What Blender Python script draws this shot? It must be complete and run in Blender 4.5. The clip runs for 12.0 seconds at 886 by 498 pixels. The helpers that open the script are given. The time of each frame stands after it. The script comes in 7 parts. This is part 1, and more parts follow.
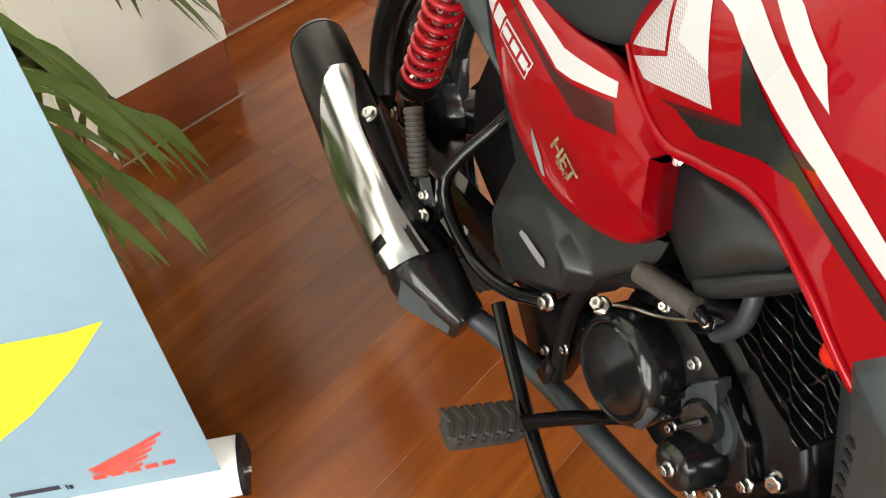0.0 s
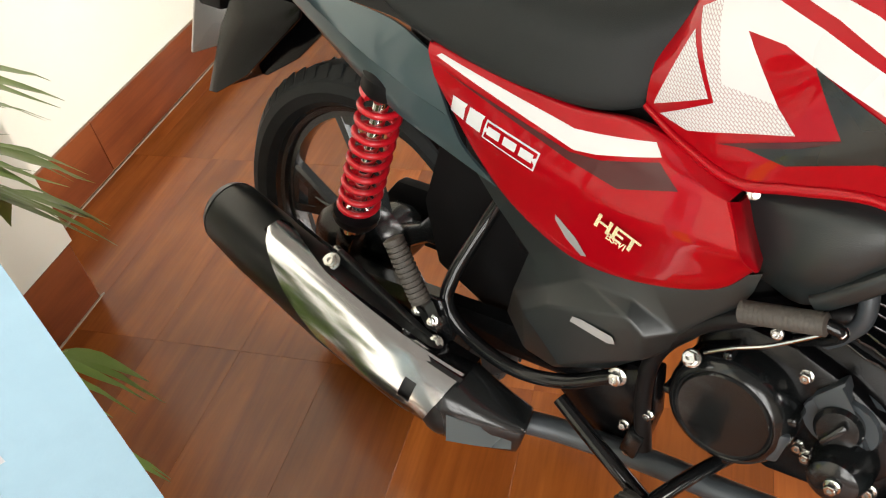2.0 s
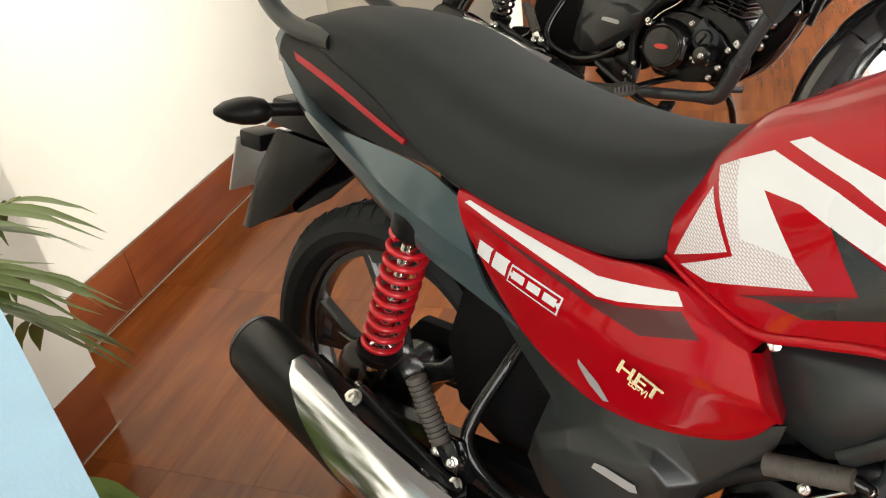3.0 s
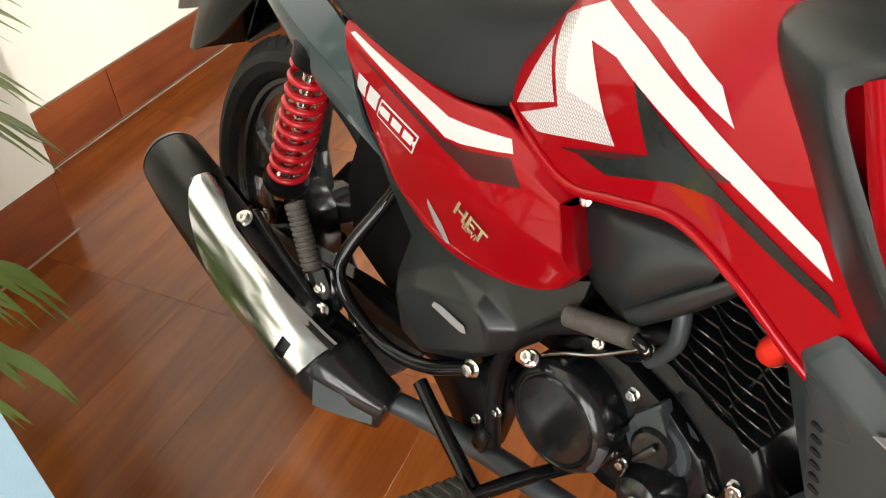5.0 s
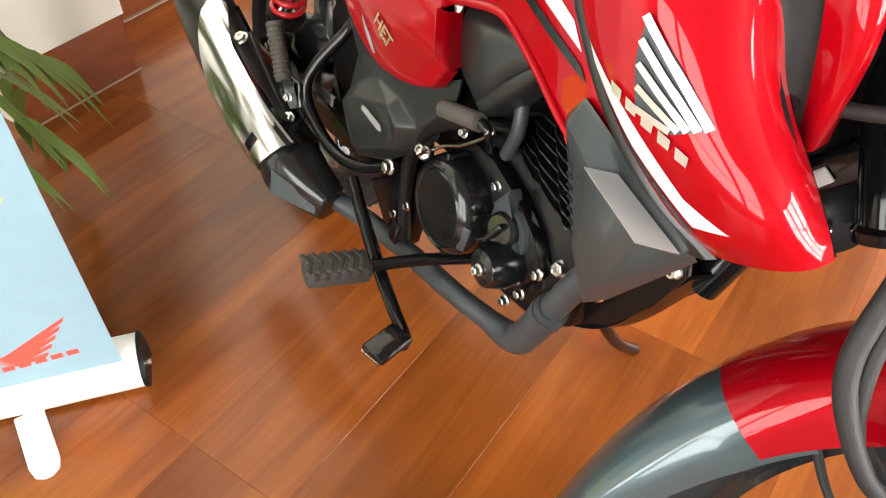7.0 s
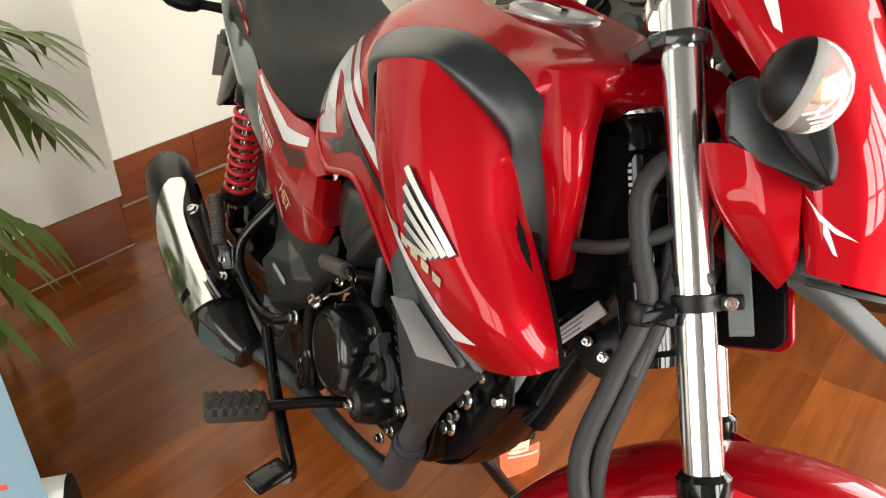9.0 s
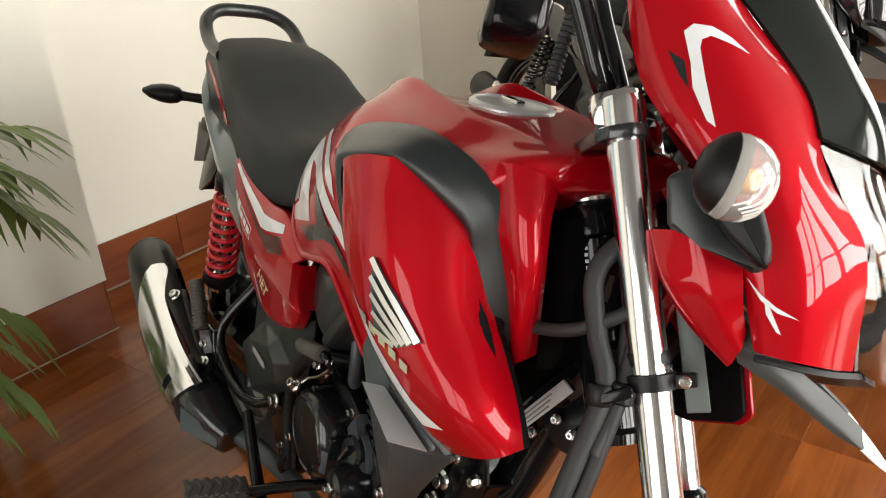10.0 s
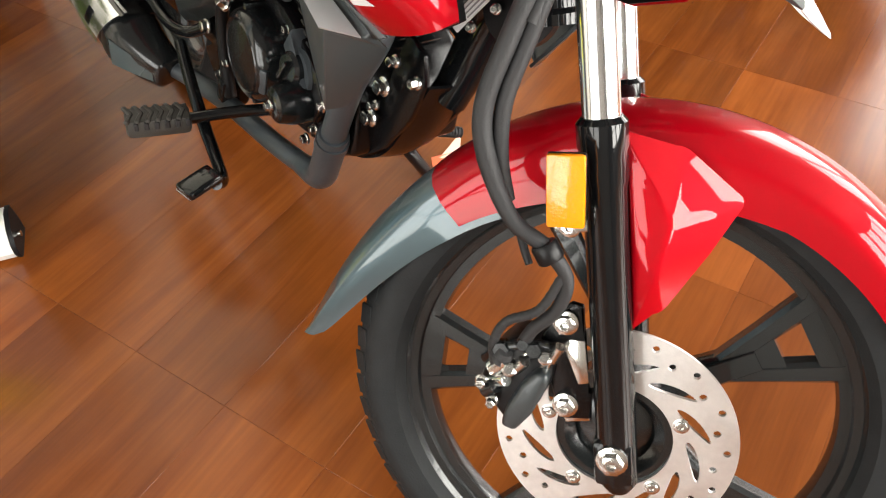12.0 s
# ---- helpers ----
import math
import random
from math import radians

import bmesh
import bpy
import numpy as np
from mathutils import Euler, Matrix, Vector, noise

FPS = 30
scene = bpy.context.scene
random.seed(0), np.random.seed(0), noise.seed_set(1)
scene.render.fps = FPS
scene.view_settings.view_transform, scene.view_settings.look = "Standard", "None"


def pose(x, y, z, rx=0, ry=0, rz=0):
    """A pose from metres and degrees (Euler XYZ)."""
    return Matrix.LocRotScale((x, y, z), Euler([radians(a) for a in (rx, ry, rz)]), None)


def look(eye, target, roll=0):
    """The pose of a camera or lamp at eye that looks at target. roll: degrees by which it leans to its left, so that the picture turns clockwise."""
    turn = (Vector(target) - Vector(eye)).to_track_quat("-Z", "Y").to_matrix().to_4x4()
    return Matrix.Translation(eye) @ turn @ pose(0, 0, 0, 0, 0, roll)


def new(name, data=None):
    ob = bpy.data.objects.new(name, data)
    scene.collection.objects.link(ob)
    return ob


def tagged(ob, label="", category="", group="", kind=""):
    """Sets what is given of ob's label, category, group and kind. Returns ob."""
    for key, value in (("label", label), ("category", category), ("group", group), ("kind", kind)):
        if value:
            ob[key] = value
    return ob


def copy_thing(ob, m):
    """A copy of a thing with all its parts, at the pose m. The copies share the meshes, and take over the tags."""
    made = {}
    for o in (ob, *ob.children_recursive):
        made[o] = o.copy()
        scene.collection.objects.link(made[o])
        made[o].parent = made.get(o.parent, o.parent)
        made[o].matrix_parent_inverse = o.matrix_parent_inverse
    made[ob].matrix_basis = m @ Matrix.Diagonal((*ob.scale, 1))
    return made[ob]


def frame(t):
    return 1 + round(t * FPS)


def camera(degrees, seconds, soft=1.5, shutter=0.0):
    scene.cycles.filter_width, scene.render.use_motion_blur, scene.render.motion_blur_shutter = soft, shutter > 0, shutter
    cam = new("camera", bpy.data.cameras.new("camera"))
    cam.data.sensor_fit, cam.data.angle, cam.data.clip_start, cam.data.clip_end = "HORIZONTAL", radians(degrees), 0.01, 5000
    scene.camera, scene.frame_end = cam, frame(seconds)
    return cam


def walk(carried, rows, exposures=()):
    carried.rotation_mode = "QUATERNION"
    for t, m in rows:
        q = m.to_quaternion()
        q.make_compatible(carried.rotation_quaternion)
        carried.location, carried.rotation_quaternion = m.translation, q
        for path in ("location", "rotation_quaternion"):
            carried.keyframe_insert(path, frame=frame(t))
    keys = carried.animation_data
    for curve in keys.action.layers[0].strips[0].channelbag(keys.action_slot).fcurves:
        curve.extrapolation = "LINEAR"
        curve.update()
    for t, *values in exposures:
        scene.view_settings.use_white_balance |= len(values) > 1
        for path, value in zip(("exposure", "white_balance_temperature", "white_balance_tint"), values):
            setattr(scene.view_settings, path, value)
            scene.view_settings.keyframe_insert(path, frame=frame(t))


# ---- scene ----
cam = camera(57.9, 12.0, soft=1.15)

PATH = [
    (0, (-0.739, -0.7, 1.111), (0.272, 0.258, -0.324), -4.0),
    (0.5, (-0.724, -0.631, 1.116), (0.307, 0.394, -0.258), -4.3),
    (1, (-0.752, -0.513, 1.125), (0.413, 0.401, -0.22), -8.6),
    (1.5, (-0.786, -0.458, 1.124), (0.55, 0.207, -0.207), -9.5),
    (2, (-0.803, -0.441, 1.126), (0.577, 0.142, -0.199), -10.8),
    (2.5, (-0.816, -0.432, 1.14), (0.724, 0.183, 0.023), -9.3),
    (2.7, (-0.817, -0.435, 1.146), (0.758, 0.201, 0.09), -9.1),
    (4.3, (-0.822, -0.48, 1.107), (0.657, 0.165, -0.075), -6.0),
    (4.5, (-0.814, -0.516, 1.103), (0.627, 0.133, -0.123), -5.5),
    (5, (-0.786, -0.636, 1.095), (0.578, 0.065, -0.188), -3.7),
    (5.5, (-0.79, -0.73, 1.091), (0.472, 0.074, -0.235), -3.1),
    (6, (-0.844, -0.803, 1.092), (0.351, 0.049, -0.267), -2.8),
    (6.5, (-0.893, -0.894, 1.086), (0.27, -0.029, -0.292), -2.0),
    (7, (-0.892, -0.955, 1.08), (0.268, -0.093, -0.302), -2.3),
    (7.2, (-0.887, -0.977, 1.077), (0.276, -0.12, -0.306), -2.6),
    (8.8, (-0.883, -1.187, 1.079), (0.431, -0.13, 0.005), -1.7),
    (9, (-0.882, -1.201, 1.091), (0.473, -0.106, 0.109), -2.2),
    (9.5, (-0.879, -1.22, 1.106), (0.525, -0.097, 0.229), -3.1),
    (10, (-0.88, -1.231, 1.12), (0.553, -0.115, 0.285), -3.6),
    (10.5, (-0.888, -1.243, 1.098), (0.512, -0.191, 0.132), -4.0),
    (11, (-0.89, -1.25, 1.067), (0.393, -0.282, -0.123), -4.4),
    (11.5, (-0.896, -1.256, 1.044), (0.269, -0.395, -0.336), -4.3),
    (12, (-0.898, -1.258, 1.035), (0.198, -0.468, -0.439), -4.0),
]
exposure_rows = [(0.0, 0.3), (1.0, 0.28), (1.5, 0.34), (2.2, 0.3), (2.7, 0.12), (4.3, 0.22), (5.0, 0.34), (5.5, 0.54), (6.5, 0.64), (7.0, 0.65), (9.0, -0.12), (9.5, -0.38), (10.0, -0.48), (10.5, -0.40), (11.0, -0.15), (12.0, 0.12)]
walk(cam, [(t, look(eye, target, roll)) for t, eye, target, roll in PATH], exposure_rows)

# ---- light ----
world = bpy.data.worlds.new("sky")
scene.world = world
world.use_nodes = True
wn, wl = world.node_tree.nodes, world.node_tree.links
sky = wn.new("ShaderNodeTexSky")
sky.sky_type, sky.sun_disc = "NISHITA", False
sky.sun_elevation, sky.sun_rotation = radians(40), radians(100)
wn["Background"].inputs["Strength"].default_value = 0.1
wl.new(sky.outputs[0], wn["Background"].inputs["Color"])
ROOM_H = 3.1


def area_lamp(name, m, sx, sy, power, colour):
    data = bpy.data.lights.new(name, "AREA")
    data.shape, data.size, data.size_y, data.energy, data.color = "RECTANGLE", sx, sy, power, colour
    ob = new(name, data)
    ob.matrix_world = m
    return ob


# daylight that comes in through the glazed showroom fronts
area_lamp("daylight_south", look((0.3, -4.51, 1.6), (0.3, 0, 1.6)), 4.5, 2.4, 690, (1.0, 0.97, 0.905))
area_lamp("daylight_east", look((4.01, -2.5, 1.65), (0, -2.5, 1.65)), 2.7, 2.5, 190, (1.0, 0.97, 0.91))
area_lamp("daylight_west", look((-3.21, -0.6, 1.6), (0, -0.6, 1.6)), 2.1, 2.4, 106, (1.0, 0.97, 0.91))


# ---- materials ----
def mat(name, colour, rough=0.5, metal=0.0, coat=0.0, spread=0.0, scale=40.0, bump=0.0, bump_scale=300.0, rough_spread=0.1, colour2=None, detail=4.0, spec=0.5):
    m = bpy.data.materials.new(name)
    m.use_nodes = True
    n, l = m.node_tree.nodes, m.node_tree.links
    b = n["Principled BSDF"]
    b.inputs["Base Color"].default_value = (*colour, 1)
    b.inputs["Roughness"].default_value, b.inputs["Metallic"].default_value = rough, metal
    b.inputs["Coat Weight"].default_value, b.inputs["Coat Roughness"].default_value = coat, 0.025
    b.inputs["Specular IOR Level"].default_value = spec
    tc = n.new("ShaderNodeTexCoord")
    if spread or colour2:
        c2 = colour2 or tuple(c * (1 - spread) for c in colour)
        c1 = colour if colour2 else tuple(min(1, c * (1 + spread)) for c in colour)
        tx = n.new("ShaderNodeTexNoise")
        tx.inputs["Scale"].default_value, tx.inputs["Detail"].default_value = scale, detail
        mx = n.new("ShaderNodeMix")
        mx.data_type = "RGBA"
        mx.inputs["A"].default_value, mx.inputs["B"].default_value = (*c1, 1), (*c2, 1)
        l.new(tc.outputs["Object"], tx.inputs["Vector"])
        l.new(tx.outputs["Fac"], mx.inputs["Factor"])
        l.new(mx.outputs["Result"], b.inputs["Base Color"])
        if rough_spread:
            t2 = n.new("ShaderNodeTexNoise")
            t2.inputs["Scale"].default_value = scale * 0.35
            mr = n.new("ShaderNodeMapRange")
            mr.inputs["To Min"].default_value, mr.inputs["To Max"].default_value = max(0.02, rough - rough_spread), min(1, rough + rough_spread)
            l.new(tc.outputs["Object"], t2.inputs["Vector"])
            l.new(t2.outputs["Fac"], mr.inputs["Value"])
            l.new(mr.outputs["Result"], b.inputs["Roughness"])
    if bump:
        bt = n.new("ShaderNodeTexNoise")
        bt.inputs["Scale"].default_value, bt.inputs["Detail"].default_value = bump_scale, 3
        bp = n.new("ShaderNodeBump")
        bp.inputs["Strength"].default_value, bp.inputs["Distance"].default_value = bump, 0.001
        l.new(tc.outputs["Object"], bt.inputs["Vector"])
        l.new(bt.outputs["Fac"], bp.inputs["Height"])
        l.new(bp.outputs["Normal"], b.inputs["Normal"])
    return m


RED = mat("red_paint", (0.375, 0.0008, 0.0066), 0.40, 0.26, 0.80, 0.06, 6.0, rough_spread=0.03, spec=0.05)
RED.node_tree.nodes["Principled BSDF"].inputs["Coat IOR"].default_value = 1.42
RED.node_tree.nodes["Principled BSDF"].inputs["Coat Roughness"].default_value = 0.015
RED_DARK = mat("dark_red_graphic", (0.055, 0.003, 0.005), 0.3, 0.0, 0.3)
WHITE_GR = mat("white_graphic", (0.66, 0.68, 0.69), 0.3, 0.0, 0.6, 0.03, 30)
BLACK_GR = mat("black_graphic", (0.010, 0.012, 0.012), 0.28, 0.0, 0.3, 0.3, 60)
CHARCOAL = mat("charcoal_plastic", (0.0125, 0.0165, 0.0170), 0.33, 0.0, 0.0, 0.12, 25, 0.2, 900, spec=0.6)
SHROUD_M = mat("grey_satin_plastic", (0.036, 0.045, 0.048), 0.32, 0.0, 0.25, 0.12, 25, 0.15, 900)
GREY_MET = mat("grey_metallic_paint", (0.060, 0.094, 0.107), 0.30, 0.40, 0.8, 0.12, 12, rough_spread=0.04)
SEAT_M = mat("seat_vinyl", (0.0175, 0.0205, 0.0205), 0.60, 0.0, 0.0, 0.15, 18, 0.35, 900, spec=0.25)
BLACK_PL = mat("black_plastic", (0.0055, 0.0055, 0.006), 0.4, 0.0, 0.0, 0.3, 30, 0.15, 700, spec=0.25)
BLACK_GLOSS = mat("black_gloss_plastic", (0.004, 0.004, 0.0045), 0.16, 0.0, 0.0, 0.2, 20, spec=0.25)
ENGINE = mat("engine_black_paint", (0.0045, 0.0045, 0.005), 0.22, 0.0, 0.0, 0.4, 40, 0.2, 500, spec=0.3)
ENGINE_GL = mat("engine_cover_paint", (0.007, 0.008, 0.0085), 0.2, 0.0, 0.15, 0.3, 30, 0.1, 400)
VOID_BLACK = mat("dull_black_liner", (0.0035, 0.0035, 0.004), 0.7, 0.0, 0.0, 0.3, 40, spec=0.15)
MIRROR_BLACK = mat("mirror_black_lacquer", (0.004, 0.004, 0.0045), 0.05, 0.0, 1.0, 0.2, 20, rough_spread=0.02)
PEG_M = mat("dusty_peg_rubber", (0.036, 0.033, 0.028), 0.65, 0, 0, 0.3, 60, 0.4, 500)
WORN = mat("worn_brown_rubber", (0.068, 0.061, 0.052), 0.65, 0, 0, 0.3, 60, 0.4, 500)
RUBBER = mat("rubber", (0.014, 0.014, 0.015), 0.62, 0.0, 0.0, 0.25, 50, 0.4, 600)
TYRE = mat("tyre_rubber", (0.017, 0.019, 0.020), 0.58, 0.0, 0.0, 0.35, 35, 0.4, 400, spec=0.2)
CHROME = mat("chrome", (0.80, 0.81, 0.81), 0.10, 1.0, 0.0, 0.04, 9, rough_spread=0.04)
TUBE_CHROME = mat("hard_chrome", (0.80, 0.81, 0.82), 0.17, 1.0, 0.0, 0.03, 9, rough_spread=0.02)
STEEL = mat("zinc_steel", (0.66, 0.66, 0.63), 0.22, 1.0, 0.0, 0.15, 200, rough_spread=0.08)
SHIELD_M = mat("satin_chrome", (0.86, 0.88, 0.90), 0.15, 1.0, 0.0, 0.04, 60, rough_spread=0.05)
DISC_M = mat("brushed_disc_steel", (0.74, 0.73, 0.71), 0.42, 1.0, 0.0, 0.12, 120, 0.2, 500)
ALLOY = mat("black_alloy", (0.013, 0.0150, 0.0155), 0.22, 0.0, 0.35, 0.2, 30, 0.1, 500, spec=0.5)
FRAME_M = mat("gloss_black_frame", (0.005, 0.0055, 0.006), 0.12, 0.0, 0.2, 0.3, 30, spec=0.3)
MUF_M = mat("muffler_black", (0.008, 0.009, 0.009), 0.36, 0.0, 0.0, 0.3, 20, 0.1, 600)
PIPE_M = mat("exhaust_pipe_grey", (0.055, 0.065, 0.073), 0.4, 0.2, 0.0, 0.25, 25, 0.2, 500)
SPRING = mat("red_spring_coat", (0.62, 0.008, 0.02), 0.3, 0.0, 0.6, 0.1, 60)
RED_RUB = mat("red_rubber_cap", (0.75, 0.03, 0.015), 0.4, 0.0, 0.2, 0.1, 60)
AMBER = mat("amber_reflector", (0.85, 0.27, 0.0), 0.2, 0.0, 0.8, 0.1, 300, 0.6, 350)
ORANGE = mat("orange_tag", (0.78, 0.16, 0.07), 0.5, 0.0, 0.0, 0.15, 60)
ORANGE_PALE = mat("pale_orange_paper", (0.80, 0.50, 0.38), 0.6, 0.0, 0.0, 0.1, 60)
PAPER_W = mat("white_print", (0.78, 0.62, 0.52), 0.6, 0.0, 0.0, 0.1, 60)
SILVER_PL = mat("silver_trim", (0.42, 0.435, 0.44), 0.42, 0.45, 0.2, 0.08, 20)
EMBLEM = mat("emblem_silver", (0.66, 0.66, 0.63), 0.36, 0.9, 0.2, 0.1, 80)
GOLD = mat("emblem_gold", (0.7, 0.6, 0.38), 0.25, 0.8, 0.2, 0.1, 80)
WALL_M = mat("cream_wall_paint", (0.70, 0.675, 0.585), 0.55, 0.0, 0.0, 0.05, 3, 0.25, 90)
DIM_M = mat("taupe_wall_paint", (0.17, 0.15, 0.13), 0.7, 0.0, 0.0, 0.08, 3, 0.2, 90)
CEIL_M = mat("dark_ceiling_paint", (0.11, 0.108, 0.105), 0.7, 0.0, 0.0, 0.03, 4, 0.2, 120)
LABEL_M = mat("white_label_paper", (0.8, 0.82, 0.83), 0.5, 0.0, 0.0, 0.03, 60)
TAPE_M = mat("printed_grey", (0.25, 0.26, 0.27), 0.5)
LEAF = mat("palm_leaf", (0.080, 0.140, 0.022), 0.42, 0.0, 0.1, 0.45, 14, 0.3, 200, colour2=(0.150, 0.200, 0.050))
STALK = mat("palm_stalk", (0.22, 0.26, 0.07), 0.5, 0.0, 0.0, 0.3, 40)
POT_M = mat("dark_pot", (0.05, 0.045, 0.04), 0.4, 0.0, 0.2, 0.2, 30)
SOIL = mat("soil", (0.05, 0.035, 0.02), 0.9, 0.0, 0.0, 0.5, 60, 1.0, 150)
BANNER = mat("pale_blue_banner_vinyl", (0.21, 0.33, 0.40), 0.5, 0.0, 0.0, 0.06, 40, 0.25, 250)
YELLOW = mat("yellow_print", (0.83, 0.78, 0.03), 0.45, 0.0, 0.0, 0.05, 50)
RED_PR = mat("red_print", (0.66, 0.07, 0.05), 0.45, 0.0, 0.0, 0.12, 60)
INK = mat("dark_ink", (0.02, 0.025, 0.04), 0.5)
WHITE_PL = mat("white_enamel_metal", (0.78, 0.77, 0.74), 0.3, 0.0, 0.3, 0.05, 30)


def glass(name, colour, rough=0.02, alpha=1.0):
    m = bpy.data.materials.new(name)
    m.use_nodes = True
    b = m.node_tree.nodes["Principled BSDF"]
    b.inputs["Base Color"].default_value = (*colour, 1)
    b.inputs["Roughness"].default_value, b.inputs["Transmission Weight"].default_value, b.inputs["IOR"].default_value = rough, alpha, 1.45
    return m


def dotted(name, ink, gap):
    """White film printed as rows of short dashes."""
    m = mat(name, ink, 0.3, 0.0, 0.8)
    n, l = m.node_tree.nodes, m.node_tree.links
    tc, sx, cb, bt = n.new("ShaderNodeTexCoord"), n.new("ShaderNodeSeparateXYZ"), n.new("ShaderNodeCombineXYZ"), n.new("ShaderNodeTexBrick")
    l.new(tc.outputs["Object"], sx.inputs[0])
    l.new(sx.outputs["X"], cb.inputs["X"])
    l.new(sx.outputs["Z"], cb.inputs["Y"])
    mp = n.new("ShaderNodeMapping")
    mp.inputs["Rotation"].default_value = (0, 0, radians(35))
    l.new(cb.outputs[0], mp.inputs["Vector"])
    l.new(mp.outputs[0], bt.inputs["Vector"])
    bt.inputs["Color1"].default_value = bt.inputs["Color2"].default_value = (*ink, 1)
    bt.inputs["Mortar"].default_value = (*gap, 1)
    bt.inputs["Scale"].default_value, bt.inputs["Mortar Size"].default_value = 1.0, 0.00042
    bt.inputs["Brick Width"].default_value, bt.inputs["Row Height"].default_value = 0.0052, 0.0026
    l.new(bt.outputs["Color"], n["Principled BSDF"].inputs["Base Color"])
    return m


WHITE_DOT = dotted("white_dashed_film", (0.64, 0.66, 0.67), (0.42, 0.30, 0.31))
CLEAR = glass("clear_lens", (0.95, 0.96, 0.96))
SMOKE = mat("smoked_visor", (0.010, 0.013, 0.011), 0.10, 0.0, 0.0, 0.2, 12)
CAP_M = mat("brushed_cap_metal", (0.62, 0.63, 0.64), 0.38, 0.55, 0.1, 0.06, 90, rough_spread=0.05)
PANE = glass("window_glass", (0.97, 0.98, 0.98))


def wood(name, base, dark, rough, ring):
    m = bpy.data.materials.new(name)
    m.use_nodes = True
    n, l = m.node_tree.nodes, m.node_tree.links
    b = n["Principled BSDF"]
    tc, oi = n.new("ShaderNodeTexCoord"), n.new("ShaderNodeObjectInfo")
    mp = n.new("ShaderNodeMapping")
    mp.inputs["Scale"].default_value = (1.1, 9, 9)
    cb = n.new("ShaderNodeCombineXYZ")
    mul = n.new("ShaderNodeMath")
    mul.operation, mul.inputs[1].default_value = "MULTIPLY", 37.0
    l.new(oi.outputs["Random"], mul.inputs[0])
    l.new(mul.outputs[0], cb.inputs["X"])
    l.new(mul.outputs[0], cb.inputs["Z"])
    add = n.new("ShaderNodeVectorMath")
    add.operation = "ADD"
    l.new(tc.outputs["Object"], add.inputs[0])
    l.new(cb.outputs[0], add.inputs[1])
    l.new(add.outputs[0], mp.inputs["Vector"])
    grain = n.new("ShaderNodeTexNoise")
    grain.inputs["Scale"].default_value, grain.inputs["Detail"].default_value, grain.inputs["Distortion"].default_value = 1.3, 6, ring
    l.new(mp.outputs[0], grain.inputs["Vector"])
    mp2 = n.new("ShaderNodeMapping")
    mp2.inputs["Scale"].default_value = (9, 170, 170)
    l.new(add.outputs[0], mp2.inputs["Vector"])
    fine = n.new("ShaderNodeTexNoise")
    fine.inputs["Scale"].default_value, fine.inputs["Detail"].default_value = 1.0, 4
    l.new(mp2.outputs[0], fine.inputs["Vector"])
    ramp = n.new("ShaderNodeValToRGB")
    ramp.color_ramp.elements[0].position, ramp.color_ramp.elements[1].position = 0.34, 0.66
    ramp.color_ramp.elements[0].color, ramp.color_ramp.elements[1].color = (*dark, 1), (*base, 1)
    l.new(grain.outputs["Fac"], ramp.inputs["Fac"])
    mx = n.new("ShaderNodeMix")
    mx.data_type, mx.blend_type = "RGBA", "MULTIPLY"
    mr = n.new("ShaderNodeMapRange")
    mr.inputs["From Min"].default_value, mr.inputs["From Max"].default_value = 0.3, 0.75
    mr.inputs["To Min"].default_value, mr.inputs["To Max"].default_value = 0.88, 1.05
    l.new(fine.outputs["Fac"], mr.inputs["Value"])
    mx.inputs["Factor"].default_value = 1.0
    l.new(ramp.outputs["Color"], mx.inputs["A"])
    l.new(mr.outputs["Result"], mx.inputs["B"])
    blot = n.new("ShaderNodeTexNoise")
    blot.inputs["Scale"].default_value, blot.inputs["Detail"].default_value = 3.2, 5
    l.new(add.outputs[0], blot.inputs["Vector"])
    bl = n.new("ShaderNodeMapRange")
    bl.inputs["From Min"].default_value, bl.inputs["From Max"].default_value = 0.32, 0.70
    bl.inputs["To Min"].default_value, bl.inputs["To Max"].default_value = 0.74, 1.10
    l.new(blot.outputs["Fac"], bl.inputs["Value"])
    blm = n.new("ShaderNodeMix")
    blm.data_type, blm.blend_type = "RGBA", "MULTIPLY"
    blm.inputs["Factor"].default_value = 1.0
    l.new(mx.outputs["Result"], blm.inputs["A"])
    l.new(bl.outputs["Result"], blm.inputs["B"])
    tone = n.new("ShaderNodeMix")
    tone.data_type, tone.blend_type = "RGBA", "MULTIPLY"
    tone.inputs["Factor"].default_value = 1.0
    tr = n.new("ShaderNodeMapRange")
    tr.inputs["To Min"].default_value, tr.inputs["To Max"].default_value = 0.85, 1.12
    l.new(oi.outputs["Random"], tr.inputs["Value"])
    l.new(blm.outputs["Result"], tone.inputs["A"])
    l.new(tr.outputs["Result"], tone.inputs["B"])
    l.new(tone.outputs["Result"], b.inputs["Base Color"])
    rr = n.new("ShaderNodeMapRange")
    rr.inputs["To Min"].default_value, rr.inputs["To Max"].default_value = rough - 0.05, rough + 0.09
    l.new(grain.outputs["Fac"], rr.inputs["Value"])
    l.new(rr.outputs["Result"], b.inputs["Roughness"])
    b.inputs["Coat Weight"].default_value, b.inputs["Coat Roughness"].default_value = 0.30, 0.14
    b.inputs["Specular IOR Level"].default_value = 0.28
    bp = n.new("ShaderNodeBump")
    bp.inputs["Strength"].default_value, bp.inputs["Distance"].default_value = 0.12, 0.001
    l.new(fine.outputs["Fac"], bp.inputs["Height"])
    l.new(bp.outputs["Normal"], b.inputs["Normal"])
    return m


